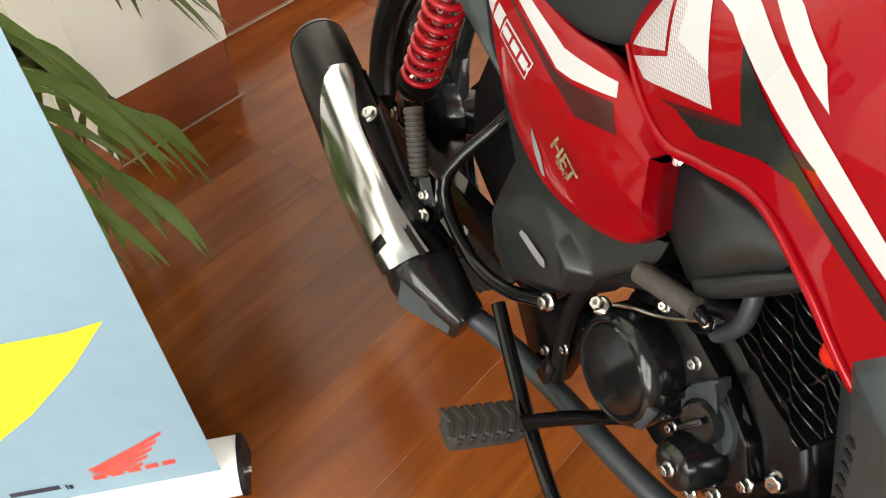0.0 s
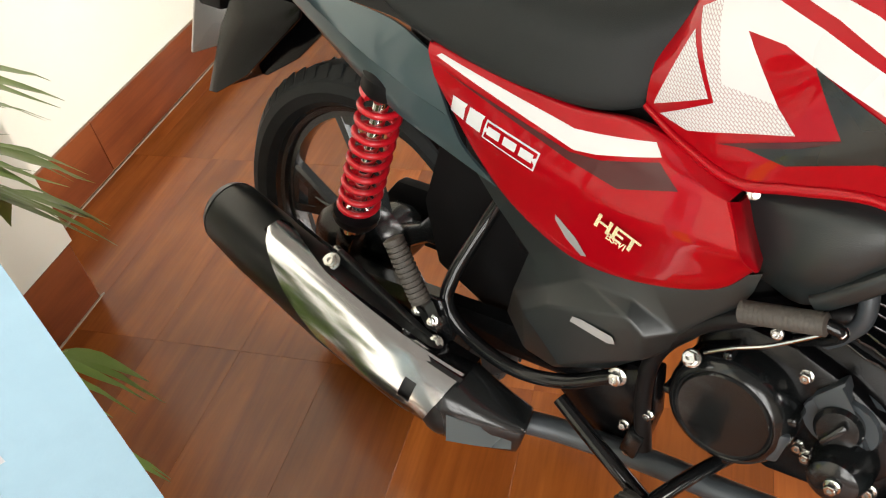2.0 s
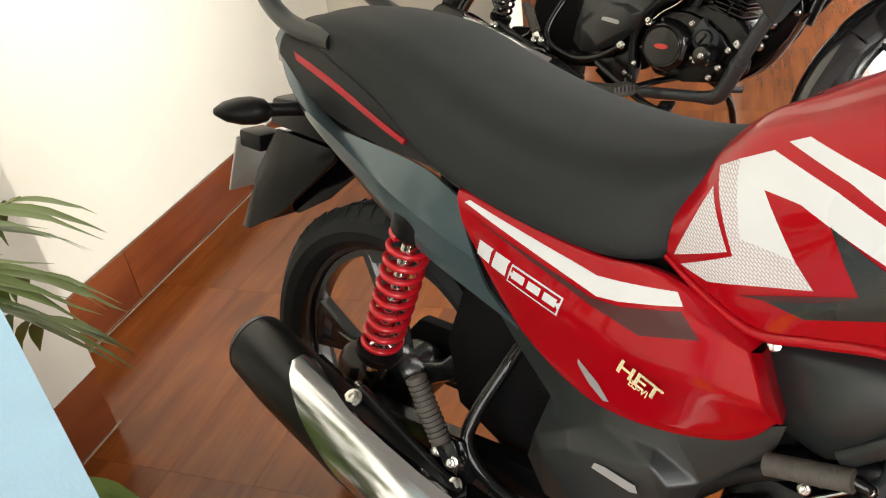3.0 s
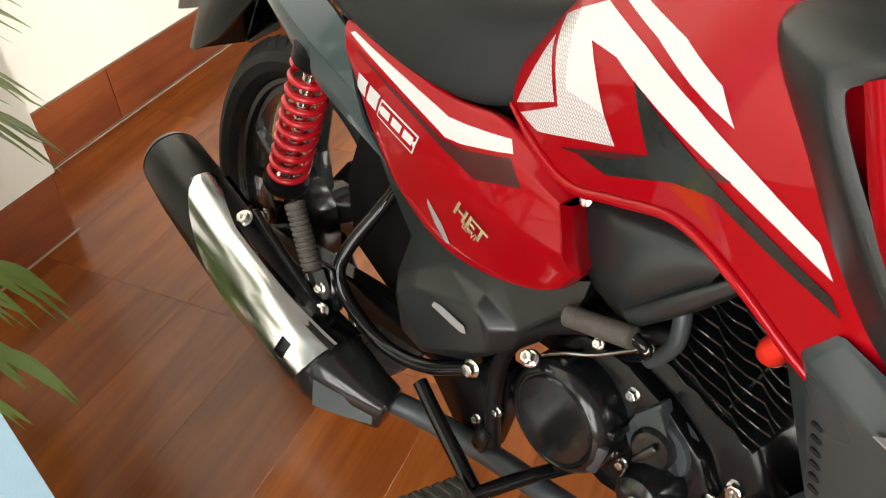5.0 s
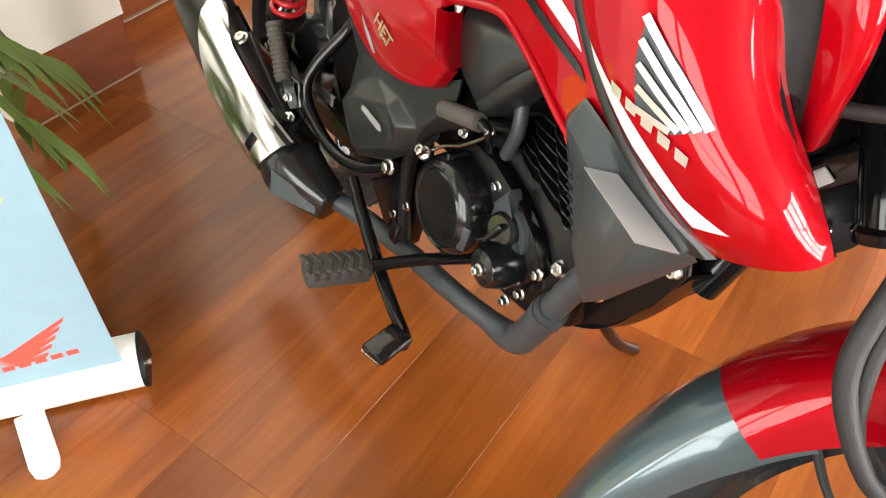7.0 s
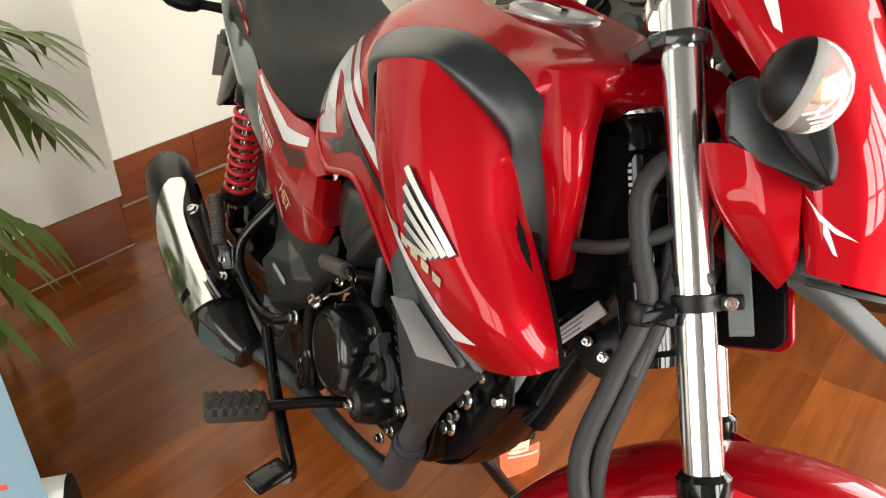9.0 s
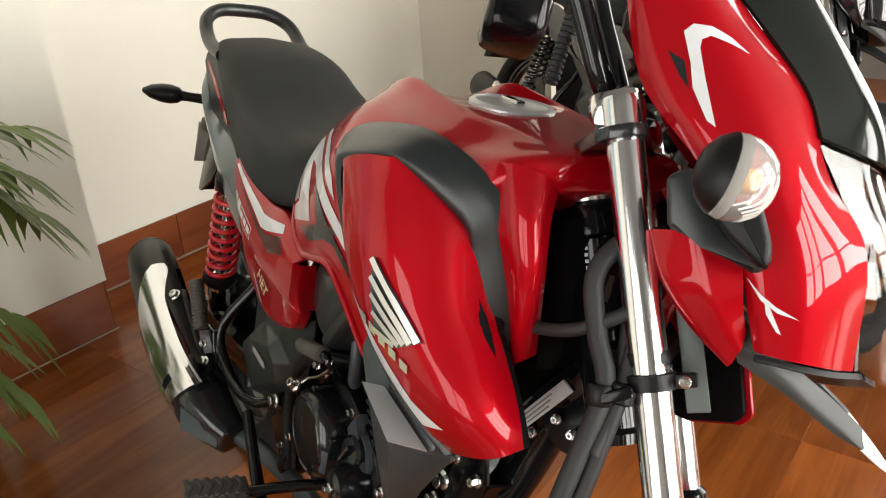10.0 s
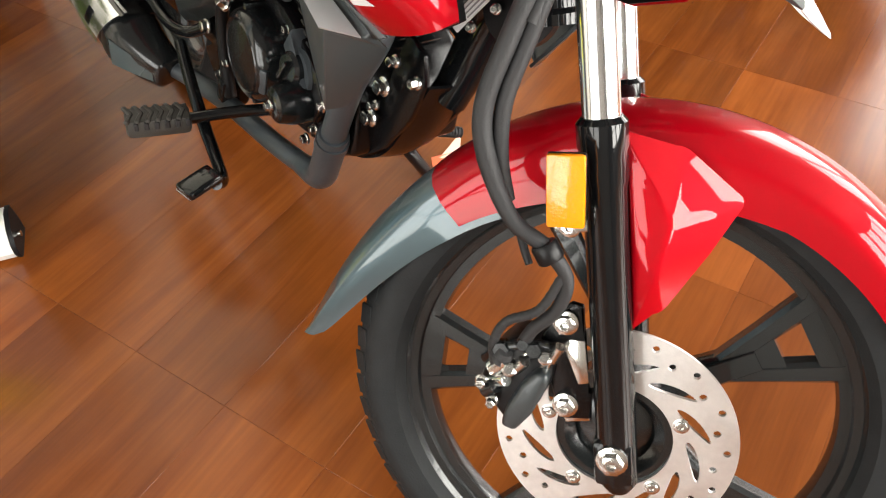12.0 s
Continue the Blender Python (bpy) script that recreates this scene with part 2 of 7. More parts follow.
PLANK = wood("laminate_plank", (0.285, 0.080, 0.014), (0.185, 0.046, 0.008), 0.22, 1.2)
SKIRT = wood("skirting_laminate", (0.21, 0.055, 0.016), (0.12, 0.026, 0.009), 0.3, 0.6)
GROUT = mat("pale_joint_filler", (0.27, 0.20, 0.14), 0.7, 0, 0, 0.2, 60)
SUBFLOOR = mat("subfloor", (0.16, 0.05, 0.016), 0.7, 0, 0, 0.2, 20)


# ---- mesh helpers ----
def V(*a):
    return Vector(a)


def part(name, bm, material, parent=None, label="", m=None, smooth=38.0):
    """One mesh object made from a bmesh, under parent."""
    if m is not None:
        bmesh.ops.transform(bm, matrix=m, verts=bm.verts)
    bmesh.ops.recalc_face_normals(bm, faces=bm.faces)
    me = bpy.data.meshes.new(name)
    for f in bm.faces:
        f.smooth = True
    bm.to_mesh(me)
    bm.free()
    me.set_sharp_from_angle(angle=radians(smooth))
    me.materials.append(material)
    ob = new(name, me)
    if parent is not None:
        ob.parent = parent
    if label:
        ob["label"] = label
    return ob


def empty(name, m, label, category, group=""):
    ob = new(name)
    ob.empty_display_size = 0.1
    ob.matrix_world = m
    return tagged(ob, label, category, group)


def spline(pts, n):
    """n points on a smooth curve through pts."""
    pts = [Vector(p) for p in pts]
    if len(pts) == 2:
        return [pts[0].lerp(pts[1], i / (n - 1)) for i in range(n)]
    p = [2 * pts[0] - pts[1]] + pts + [2 * pts[-1] - pts[-2]]
    out = []
    for i in range(n):
        s = i / (n - 1) * (len(pts) - 1)
        k = min(int(s), len(pts) - 2)
        t = s - k
        a, b, c, d = p[k:k + 4]
        out.append(0.5 * (2 * b + (c - a) * t + (2 * a - 5 * b + 4 * c - d) * t * t + (3 * b - a - 3 * c + d) * t ** 3))
    return out


def loft(sections, closed=True, cap=True):
    bm = bmesh.new()
    rows = [[bm.verts.new(p) for p in s] for s in sections]
    n = len(rows[0])
    for a, b in zip(rows, rows[1:]):
        for i in range(n if closed else n - 1):
            j = (i + 1) % n
            bm.faces.new((a[i], a[j], b[j], b[i]))
    if cap and closed:
        bm.faces.new(rows[0][::-1])
        bm.faces.new(rows[-1])
    return bm


def tube(pts, r, n=12, steps=None, ends=True):
    """A round tube along a smooth curve; r is a number or a list along the curve."""
    path = spline(pts, steps or max(2, 6 * (len(pts) - 1)) if len(pts) > 2 else 2)
    rad = r if isinstance(r, (list, tuple)) else [r]
    secs, up = [], None
    for i, p in enumerate(path):
        d = (path[min(i + 1, len(path) - 1)] - path[max(i - 1, 0)]).normalized()
        if up is None:
            up = d.orthogonal().normalized()
        up = (up - d * up.dot(d)).normalized()
        side = d.cross(up)
        s = i / (len(path) - 1) * (len(rad) - 1)
        k = min(int(s), max(0, len(rad) - 2))
        rr = rad[0] if len(rad) == 1 else rad[k] * (1 - s + k) + rad[k + 1] * (s - k)
        secs.append([p + rr * (math.cos(2 * math.pi * j / n) * up + math.sin(2 * math.pi * j / n) * side) for j in range(n)])
    return loft(secs, True, ends)


def frame_to(p, axis):
    """A pose at p whose z runs along axis."""
    return Matrix.Translation(p) @ Vector(axis).to_track_quat("Z", "Y").to_matrix().to_4x4()


def lathe(profile, n=32, m=None):
    """A turned shape about z from (radius, height) pairs; closed at the ends."""
    secs = [[V(max(r, 1e-4) * math.cos(2 * math.pi * j / n), max(r, 1e-4) * math.sin(2 * math.pi * j / n), h) for j in range(n)] for r, h in profile]
    bm = loft(secs, True, True)
    if m is not None:
        bmesh.ops.transform(bm, matrix=m, verts=bm.verts)
    return bm


def ring(profile, n=64, m=None):
    """A turned shape about z from a closed loop of (radius, height) pairs."""
    bm = bmesh.new()
    rows = [[bm.verts.new((r * math.cos(2 * math.pi * j / n), r * math.sin(2 * math.pi * j / n), h)) for r, h in profile] for j in range(n)]
    k = len(profile)
    for j in range(n):
        a, b = rows[j], rows[(j + 1) % n]
        for i in range(k):
            bm.faces.new((a[i], a[(i + 1) % k], b[(i + 1) % k], b[i]))
    if m is not None:
        bmesh.ops.transform(bm, matrix=m, verts=bm.verts)
    return bm


def box(size, bevel=0.0, m=None, seg=2):
    bm = bmesh.new()
    bmesh.ops.create_cube(bm, size=1.0, matrix=Matrix.Diagonal((*size, 1)))
    if bevel:
        bmesh.ops.bevel(bm, geom=bm.edges[:], offset=bevel, segments=seg, affect="EDGES", profile=0.5)
    if m is not None:
        bmesh.ops.transform(bm, matrix=m, verts=bm.verts)
    return bm


def prism(outline, depth, bevel=0.0, m=None, seg=2):
    """A plate from an outline in x, y, from z = 0 to depth."""
    bm = bmesh.new()
    a = [bm.verts.new((x, y, 0)) for x, y in outline]
    b = [bm.verts.new((x, y, depth)) for x, y in outline]
    n = len(a)
    bm.faces.new(a[::-1])
    bm.faces.new(b)
    for i in range(n):
        bm.faces.new((a[i], a[(i + 1) % n], b[(i + 1) % n], b[i]))
    if bevel:
        bmesh.ops.bevel(bm, geom=bm.edges[:], offset=bevel, segments=seg, affect="EDGES", profile=0.5)
    if m is not None:
        bmesh.ops.transform(bm, matrix=m, verts=bm.verts)
    return bm


# x, y of a side outline become the bike's x, z; the depth runs to the bike's left
SIDE = Matrix(((1, 0, 0, 0), (0, 0, 1, 0), (0, 1, 0, 0), (0, 0, 0, 1)))


def side_prism(outline, y0, y1, bevel=0.0, seg=2):
    return prism(outline, y1 - y0, bevel, Matrix.Translation((0, y0, 0)) @ SIDE, seg)


def grid_of(rails, nu, nv):
    """A net of points on a smooth sheet through several curves."""
    rows = [spline(r, nu) for r in rails]
    cols = [spline([row[i] for row in rows], nv) for i in range(nu)]
    return [[cols[i][j] for i in range(nu)] for j in range(nv)]


def sheet(rails, nu=16, nv=10, thick=0.003):
    """A curved panel through several curves, with thickness behind it."""
    g = grid_of(rails, nu, nv)
    bm = bmesh.new()

    def normal(j, i):
        du = g[j][min(i + 1, nu - 1)] - g[j][max(i - 1, 0)]
        dv = g[min(j + 1, nv - 1)][i] - g[max(j - 1, 0)][i]
        c = du.cross(dv)
        return c.normalized() if c.length > 1e-12 else Vector((0, 1, 0))

    top = [[bm.verts.new(g[j][i]) for i in range(nu)] for j in range(nv)]
    low = [[bm.verts.new(g[j][i] + thick * normal(j, i)) for i in range(nu)] for j in range(nv)]
    for j in range(nv - 1):
        for i in range(nu - 1):
            bm.faces.new((top[j][i], top[j][i + 1], top[j + 1][i + 1], top[j + 1][i]))
            bm.faces.new((low[j][i], low[j + 1][i], low[j + 1][i + 1], low[j][i + 1]))
    edge = [(0, i) for i in range(nu)] + [(j, nu - 1) for j in range(1, nv)] + [(nv - 1, i) for i in range(nu - 2, -1, -1)] + [(j, 0) for j in range(nv - 2, 0, -1)]
    for a, b in zip(edge, edge[1:] + edge[:1]):
        try:
            bm.faces.new((top[a[0]][a[1]], low[a[0]][a[1]], low[b[0]][b[1]], top[b[0]][b[1]]))
        except ValueError:
            pass
    bmesh.ops.remove_doubles(bm, verts=bm.verts, dist=1e-5)
    return bm


def creased(rails, nu=24, soft=0.16, thick=0.003):
    """A panel with smooth curves along it and softened creases across it, one at each inner rail."""
    rows = [spline(r, nu) for r in rails]
    cols = []
    for i in range(nu):
        line = [row[i] for row in rows]
        for _ in range(3):
            cutl = [line[0]]
            for k in range(1, len(line) - 1):
                cutl += [line[k].lerp(line[k - 1], soft), line[k].lerp(line[k + 1], soft)]
            line = cutl + [line[-1]]
        cols.append(line)
    return sheet([[cols[i][j] for i in range(nu)] for j in range(len(cols[0]))], nu, len(cols[0]), thick)


def mirrored(bm):
    other = bm.copy()
    bmesh.ops.scale(other, vec=(1, -1, 1), verts=other.verts)
    return other


def joined(*bms):
    out = bmesh.new()
    for b in bms:
        me = bpy.data.meshes.new("tmp")
        b.to_mesh(me)
        out.from_mesh(me)
        bpy.data.meshes.remove(me)
        b.free()
    return out


def decal(name, outline, target, material, parent, lift=0.0008, way=(0, 1, 0), far=1.0, label="", step=0.012, m=None):
    """A thin film with that outline (x, z as seen from the side), laid on the surface of a part."""
    back = m.inverted() if m is not None else Matrix.Identity(4)
    tree = BVHTree.FromPolygons([(back @ v.co)[:] for v in target.data.vertices], [p.vertices[:] for p in target.data.polygons])
    bm = bmesh.new()
    vs = [bm.verts.new((x, 0, z)) for x, z in outline]
    es = [bm.edges.new((a, b)) for a, b in zip(vs, vs[1:] + vs[:1])]
    bmesh.ops.triangle_fill(bm, edges=es, use_beauty=True)
    for _ in range(5):
        long = [e for e in bm.edges if e.calc_length() > step]
        if not long:
            break
        bmesh.ops.subdivide_edges(bm, edges=long, cuts=1, use_grid_fill=False)
        bmesh.ops.triangulate(bm, faces=[f for f in bm.faces if len(f.verts) > 3])
    way = Vector(way)
    for v in bm.verts:
        hit, nor, _, _ = tree.ray_cast(v.co - way * far, way)
        if hit is None:
            hit, nor, _, _ = tree.find_nearest(v.co - way * 0.16)
        if nor.dot(way) > 0:
            nor = -nor
        v.co = hit + nor * lift
    return part(name, bm, material, parent, label, m)


from mathutils.bvhtree import BVHTree
# ---- the showroom ----
X0, X1, Y0, YB = -3.2, 4.0, -4.5, 1.028
PILLAR_Y, SK_H, PIER_X = 0.768, 0.155, -0.20


def wall(name, size, at, label, material=None):
    return tagged(part(name, box(size, 0.0, Matrix.Translation(at)), material or WALL_M), label, "wall", kind="structure")


floor = tagged(part("floor", box((X1 - X0 + 0.4, YB - Y0 + 1.6, 0.1), 0, Matrix.Translation(((X0 + X1) / 2, (Y0 + YB) / 2 + 0.6, -0.0545))), SUBFLOOR), "reddish brown glossy wood laminate floor in long planks", "floor", kind="structure")
wall_north = wall("wall_north", (1.956 - 0.29, 0.2, ROOM_H), ((1.956 + 0.29) / 2, YB + 0.1, ROOM_H / 2), "cream painted plain wall above a wooden skirting")
wall("wall_north_east", (X1 - 1.956, 0.2, ROOM_H), ((X1 + 1.956) / 2 + 0.1, YB + 1.2, ROOM_H / 2), "cream painted wall of the next bay")
wall("wall_pier_east", (0.40, 0.86, ROOM_H), (1.956 + 0.20, YB - 0.23, ROOM_H / 2), "cream painted wall pier beside the next bay")
wall("wall_bay_side", (0.2, 0.72, ROOM_H), (1.956 + 0.10, YB + 0.76, ROOM_H / 2), "cream painted side of the bay")
bm = prism([(0.141, PILLAR_Y), (0.222, YB - 0.001), (PIER_X, YB - 0.001), (PIER_X, PILLAR_Y)], ROOM_H - SK_H, 0, Matrix.Translation((0, 0, SK_H)))
low = prism([(0.131, PILLAR_Y + 0.010), (0.214, YB - 0.002), (PIER_X + 0.008, YB - 0.002), (PIER_X + 0.008, PILLAR_Y + 0.010)], SK_H)
wall_pillar = tagged(part("wall_pillar", joined(bm, low), WALL_M), "cream painted wall pier with a wooden skirting", "wall", kind="structure")
wall_north_west = wall("wall_north_west", (0.21 - X0 + 0.08, 0.2, ROOM_H), ((0.29 + X0) / 2, YB + 0.1, ROOM_H / 2), "cream painted plain wall beside the pier")
ceiling = tagged(part("ceiling", box((X1 - X0 + 0.4, YB - Y0 + 3.0, 0.1), 0, Matrix.Translation(((X0 + X1) / 2, (Y0 + YB) / 2 + 0.6, ROOM_H + 0.052))), CEIL_M), "plain dark grey ceiling", "ceiling", kind="structure")
# glazed fronts: a sill, a head and two jambs round one opening each
for nm, along, at in (("wall_east", "y", X1 + 0.1), ("wall_south", "x", Y0 - 0.1), ("wall_west", "y", X0 - 0.1)):
    lo, hi = (Y0, YB + (1.1 if at > 0 else 0.2)) if along == "y" else (X0, X1)
    a, b = (-2.0, 2.6) if along == "x" else (-3.9, -1.1) if at > 0 else (-1.7, 0.5)
    pieces = [(lo, hi, 0, 0.35), (lo, hi, 2.85, ROOM_H), (lo, a, 0.35, 2.85), (b, hi, 0.35, 2.85)]
    bms = []
    for p, q, z0, z1 in pieces:
        size, mid = ((0.2, q - p, z1 - z0), (at, (p + q) / 2, (z0 + z1) / 2)) if along == "y" else ((q - p, 0.2, z1 - z0), ((p + q) / 2, at, (z0 + z1) / 2))
        bms.append(box(size, 0, Matrix.Translation(mid)))
    # out-of-view walls, kept dark to deepen the contrast in reflections
    tagged(part(nm, joined(*bms), DIM_M), "taupe painted wall out of view with a wide showroom window", "wall", kind="structure")
    win = empty({"wall_east": "window_1", "wall_south": "window_2", "wall_west": "window_3"}[nm], Matrix.Identity(4), "wide showroom window out of view, broad mullions added to shape reflections", "window")
    win["kind"] = "structure"
    # unseen broad posts, added to break the window reflections into panes
    panes = 4 if along == "x" else 2
    post = 0.26 if along == "x" else 0.15
    for k in range(panes + 1):
        s = a + (b - a) * k / panes
        at2 = (at, s, 1.6) if along == "y" else (s, at, 1.6)
        deep = (0.26, post, 2.5) if along == "y" else (post, 0.26, 2.5)
        part("mullion", box(deep, 0.004, Matrix.Translation(at2)), BLACK_PL, win)
    for z in (0.38, 1.15, 2.82):
        size, at2 = ((0.24, b - a, 0.06), (at, (a + b) / 2, z)) if along == "y" else ((b - a, 0.24, 0.06), ((a + b) / 2, at, z))
        part("transom", box(size, 0.004, Matrix.Translation(at2)), BLACK_PL, win)
    for k in range(panes):
        s = a + (b - a) * (k + 0.5) / panes
        w = (b - a) / panes - 0.05
        far = at + (0.06 if at > 0 else -0.06)
        size, at2 = ((0.008, w, 2.5), (far, s, 1.6)) if along == "y" else ((w, 0.008, 2.5), (s, far, 1.6))
        pane = part("pane", box(size, 0, Matrix.Translation(at2)), PANE, win)
        pane.visible_shadow = False
outside = tagged(part("backdrop", box((60, 60, 0.2), 0, Matrix.Translation((20, -20, -0.35))), mat("pale_paving", (0.42, 0.4, 0.37), 0.8, 0, 0, 0.1, 2)), "pale paved forecourt outside the windows", "ground", kind="structure")

# ---- the motorcycle ----
HEAD, TIP = -114.7, -12.18
BIKE = pose(0, 0, 0, 0, 0, HEAD) @ pose(0, 0, 0, TIP, 0, 0)
bike = empty("motorcycle", BIKE, "red and charcoal commuter motorcycle leaning on its side stand", "motorcycle")
FRONT = Matrix.Translation((1.205, 0.037, 0.286)) @ pose(0, 0, 0, 0, -25.5, 0) @ pose(0, 0, 0, 0, 0, 40)


def bolt(p, axis, r, parent, material=None, h=0.008, m=None, hexed=True):
    """A flanged bolt head."""
    mm = frame_to(p, axis)
    bm = joined(lathe([(r * 1.35, 0), (r * 1.35, h * 0.25), (r * 1.1, h * 0.35)], 16), lathe([(r, h * 0.3), (r, h * 0.95), (r * 0.85, h), (r * 0.45, h), (r * 0.4, h * 0.6)], 6 if hexed else 14))
    return part("bolt", bm, material or STEEL, parent, m=(m @ mm) if m is not None else mm, smooth=30)


def wheel(at, r, width, parent, m=None, spokes=5, phase=0.0):
    """Tyre, rim and forked spokes about the bike's y."""
    mm = (m if m is not None else Matrix.Identity(4)) @ Matrix.Translation(at) @ pose(0, 0, 0, 90, 0, 0)
    w = width / 2
    prof = [(r * 0.79, -w * 0.62), (r * 0.82, -w * 0.88), (r * 0.875, -w), (r * 0.925, -w * 0.93), (r * 0.975, -w * 0.62), (r * 0.995, -w * 0.25), (r, 0), (r * 0.995, w * 0.25), (r * 0.975, w * 0.62), (r * 0.925, w * 0.93), (r * 0.875, w), (r * 0.82, w * 0.88), (r * 0.79, w * 0.62)]
    base = empty_part("wheel", parent)
    tyre = part("tyre", ring(prof, 96), TYRE, base, "black rubber tyre", mm, 30)
    # tread sipes as low blocks along the shoulder
    bms = []
    for k in range(60):
        for s in (-1, 1):
            a = 2 * math.pi * (k + (0.5 if s > 0 else 0)) / 60
            q = pose(0, 0, 0, 0, 0, math.degrees(a)) @ Matrix.Translation((r * 0.966, 0, s * w * 0.66)) @ pose(0, 0, 0, 0, s * -48, 0) @ pose(0, 0, 0, 14 * s, 0, 0)
            bms.append(box((0.0032, r * 0.080, w * 0.5), 0.0008, q, 1))
    part("tread", joined(*bms), TYRE, base, m=mm)["kind"] = "stuff"
    ri = r * 0.795
    rim = [(ri, -w * 0.66), (ri * 1.03, -w * 0.72), (ri * 1.035, -w * 0.6), (ri * 0.995, -w * 0.6), (ri * 0.985, -w * 0.46), (ri * 0.945, -w * 0.42), (ri * 0.938, -w * 0.26), (ri * 0.895, -w * 0.24), (ri * 0.885, 0), (ri * 0.895, w * 0.24), (ri * 0.938, w * 0.26), (ri * 0.945, w * 0.42), (ri * 0.985, w * 0.46), (ri * 0.995, w * 0.6), (ri * 1.035, w * 0.6), (ri * 1.03, w * 0.72), (ri, w * 0.66), (ri * 0.93, 0)]
    part("rim", ring(rim, 96), ALLOY, base, "black cast alloy rim", mm, 30)
    for k in range(spokes):
        a = phase + 2 * math.pi * k / spokes
        arms = [(0.040, 0.150, 0, 0, 0.018, 0.0150, 0.019, 0.0145)] + [(0.112, ri * 0.93, side * 0.045, side * 0.185, 0.0100, 0.0125, 0.0130, 0.0115) for side in (-1, 1)] + [(ri * 0.835, ri * 0.91, 0, 0, 0.044, 0.058, 0.0105, 0.0115), (0.130, 0.172, 0, 0, 0.0150, 0.0230, 0.0115, 0.0105)]
        bms = []
        for q0, q1, d0, d1, w0, w1, t0, t1 in arms:
            u = V(q0 * math.cos(a + d0), q0 * math.sin(a + d0), 0)
            v = V(q1 * math.cos(a + d1), q1 * math.sin(a + d1), 0)
            d = (v - u).normalized()
            nrm = V(-d.y, d.x, 0)
            secs = []
            for q, ww, tt in ((u, w0, t0), (u.lerp(v, 0.5), (w0 + w1) / 2 * 0.94, (t0 + t1) / 2), (v, w1, t1)):
                e = min(0.005, ww * 0.4)
                secs.append([q + nrm * x + V(0, 0, z) for x, z in ((-ww, -tt * 0.6), (e - ww, -tt), (ww - e, -tt), (ww, -tt * 0.6), (ww, tt * 0.6), (ww - e, tt), (e - ww, tt), (-ww, tt * 0.6))])
            bms.append(loft(secs))
        part("spoke", joined(*bms), ALLOY, base, m=mm)
    part("hub", lathe([(0.03, -0.062), (0.046, -0.055), (0.05, -0.03), (0.045, 0), (0.05, 0.03), (0.046, 0.055), (0.03, 0.062)], 32), ALLOY, base, m=mm)
    return base


def empty_part(name, parent, label=""):
    """A named group of pieces: an Empty one level under its thing."""
    ob = new(name)
    ob.empty_display_size = 0.05
    ob.parent = parent
    if label:
        ob["label"] = label
    return ob


rear_wheel = wheel((-0.066, 0, 0.293), 0.295, 0.10, bike, phase=0.5)
part("brake_drum", lathe([(0.03, 0.0), (0.075, 0.004), (0.088, 0.014), (0.09, 0.04), (0.084, 0.062)], 40), ENGINE_GL, rear_wheel, m=frame_to((-0.066, -0.082, 0.293), (0, 1, 0)))
front_wheel = wheel((0, 0, 0), 0.303, 0.085, bike, m=FRONT, phase=0.39)

# tank: cross-sections from the seat to the steering head, right flank to left flank
TANK = [
    (0.418, (0.118, 0.690), (0.118, 0.714), (0.107, 0.742), (0.083, 0.768), (0.060, 0.778), (0.048, 0.780), (0.026, 0.779), (0, 0.778)),
    (0.470, (0.135, 0.671), (0.136, 0.712), (0.125, 0.768), (0.098, 0.812), (0.072, 0.830), (0.058, 0.834), (0.032, 0.832), (0, 0.830)),
    (0.525, (0.143, 0.656), (0.145, 0.705), (0.136, 0.775), (0.110, 0.834), (0.078, 0.857), (0.062, 0.864), (0.037, 0.860), (0, 0.856)),
    (0.575, (0.147, 0.668), (0.152, 0.716), (0.147, 0.788), (0.120, 0.854), (0.083, 0.883), (0.067, 0.893), (0.041, 0.887), (0, 0.882)),
    (0.640, (0.152, 0.682), (0.158, 0.726), (0.160, 0.800), (0.136, 0.870), (0.088, 0.906), (0.070, 0.919), (0.046, 0.905), (0, 0.898)),
    (0.700, (0.153, 0.660), (0.159, 0.725), (0.161, 0.805), (0.138, 0.876), (0.092, 0.906), (0.074, 0.916), (0.054, 0.906), (0, 0.903)),
    (0.760, (0.152, 0.626), (0.157, 0.720), (0.159, 0.810), (0.138, 0.878), (0.100, 0.899), (0.080, 0.909), (0.060, 0.909), (0, 0.910)),
    (0.805, (0.148, 0.606), (0.150, 0.710), (0.152, 0.815), (0.132, 0.877), (0.100, 0.895), (0.080, 0.904), (0.056, 0.907), (0, 0.909)),
    (0.850, (0.112, 0.770), (0.134, 0.797), (0.140, 0.835), (0.122, 0.874), (0.096, 0.888), (0.076, 0.896), (0.050, 0.903), (0, 0.906)),
    (0.915, (0.084, 0.846), (0.100, 0.856), (0.107, 0.872), (0.096, 0.888), (0.076, 0.896), (0.058, 0.899), (0.036, 0.902), (0, 0.903)),
    (0.940, (0.055, 0.866), (0.062, 0.872), (0.066, 0.880), (0.058, 0.890), (0.046, 0.895), (0.036, 0.898), (0.020, 0.900), (0, 0.900)),
]
secs = []
for j in range(15):
    k, side = (j, -1) if j <= 7 else (14 - j, 1)
    secs.append([V(row[0], side * row[1 + k][0], row[1 + k][1]) for row in TANK])
g = grid_of(secs, 54, 71)
bm = loft(list(zip(*g)), True, True)
tank = part("fuel_tank", bm, RED, bike, "glossy red painted fuel tank", smooth=50)

# rolled lip along the lower edge of the tank
LIP = [(row[0], row[1][0] + 0.001, row[1][1] + 0.004) for row in TANK[:8]]
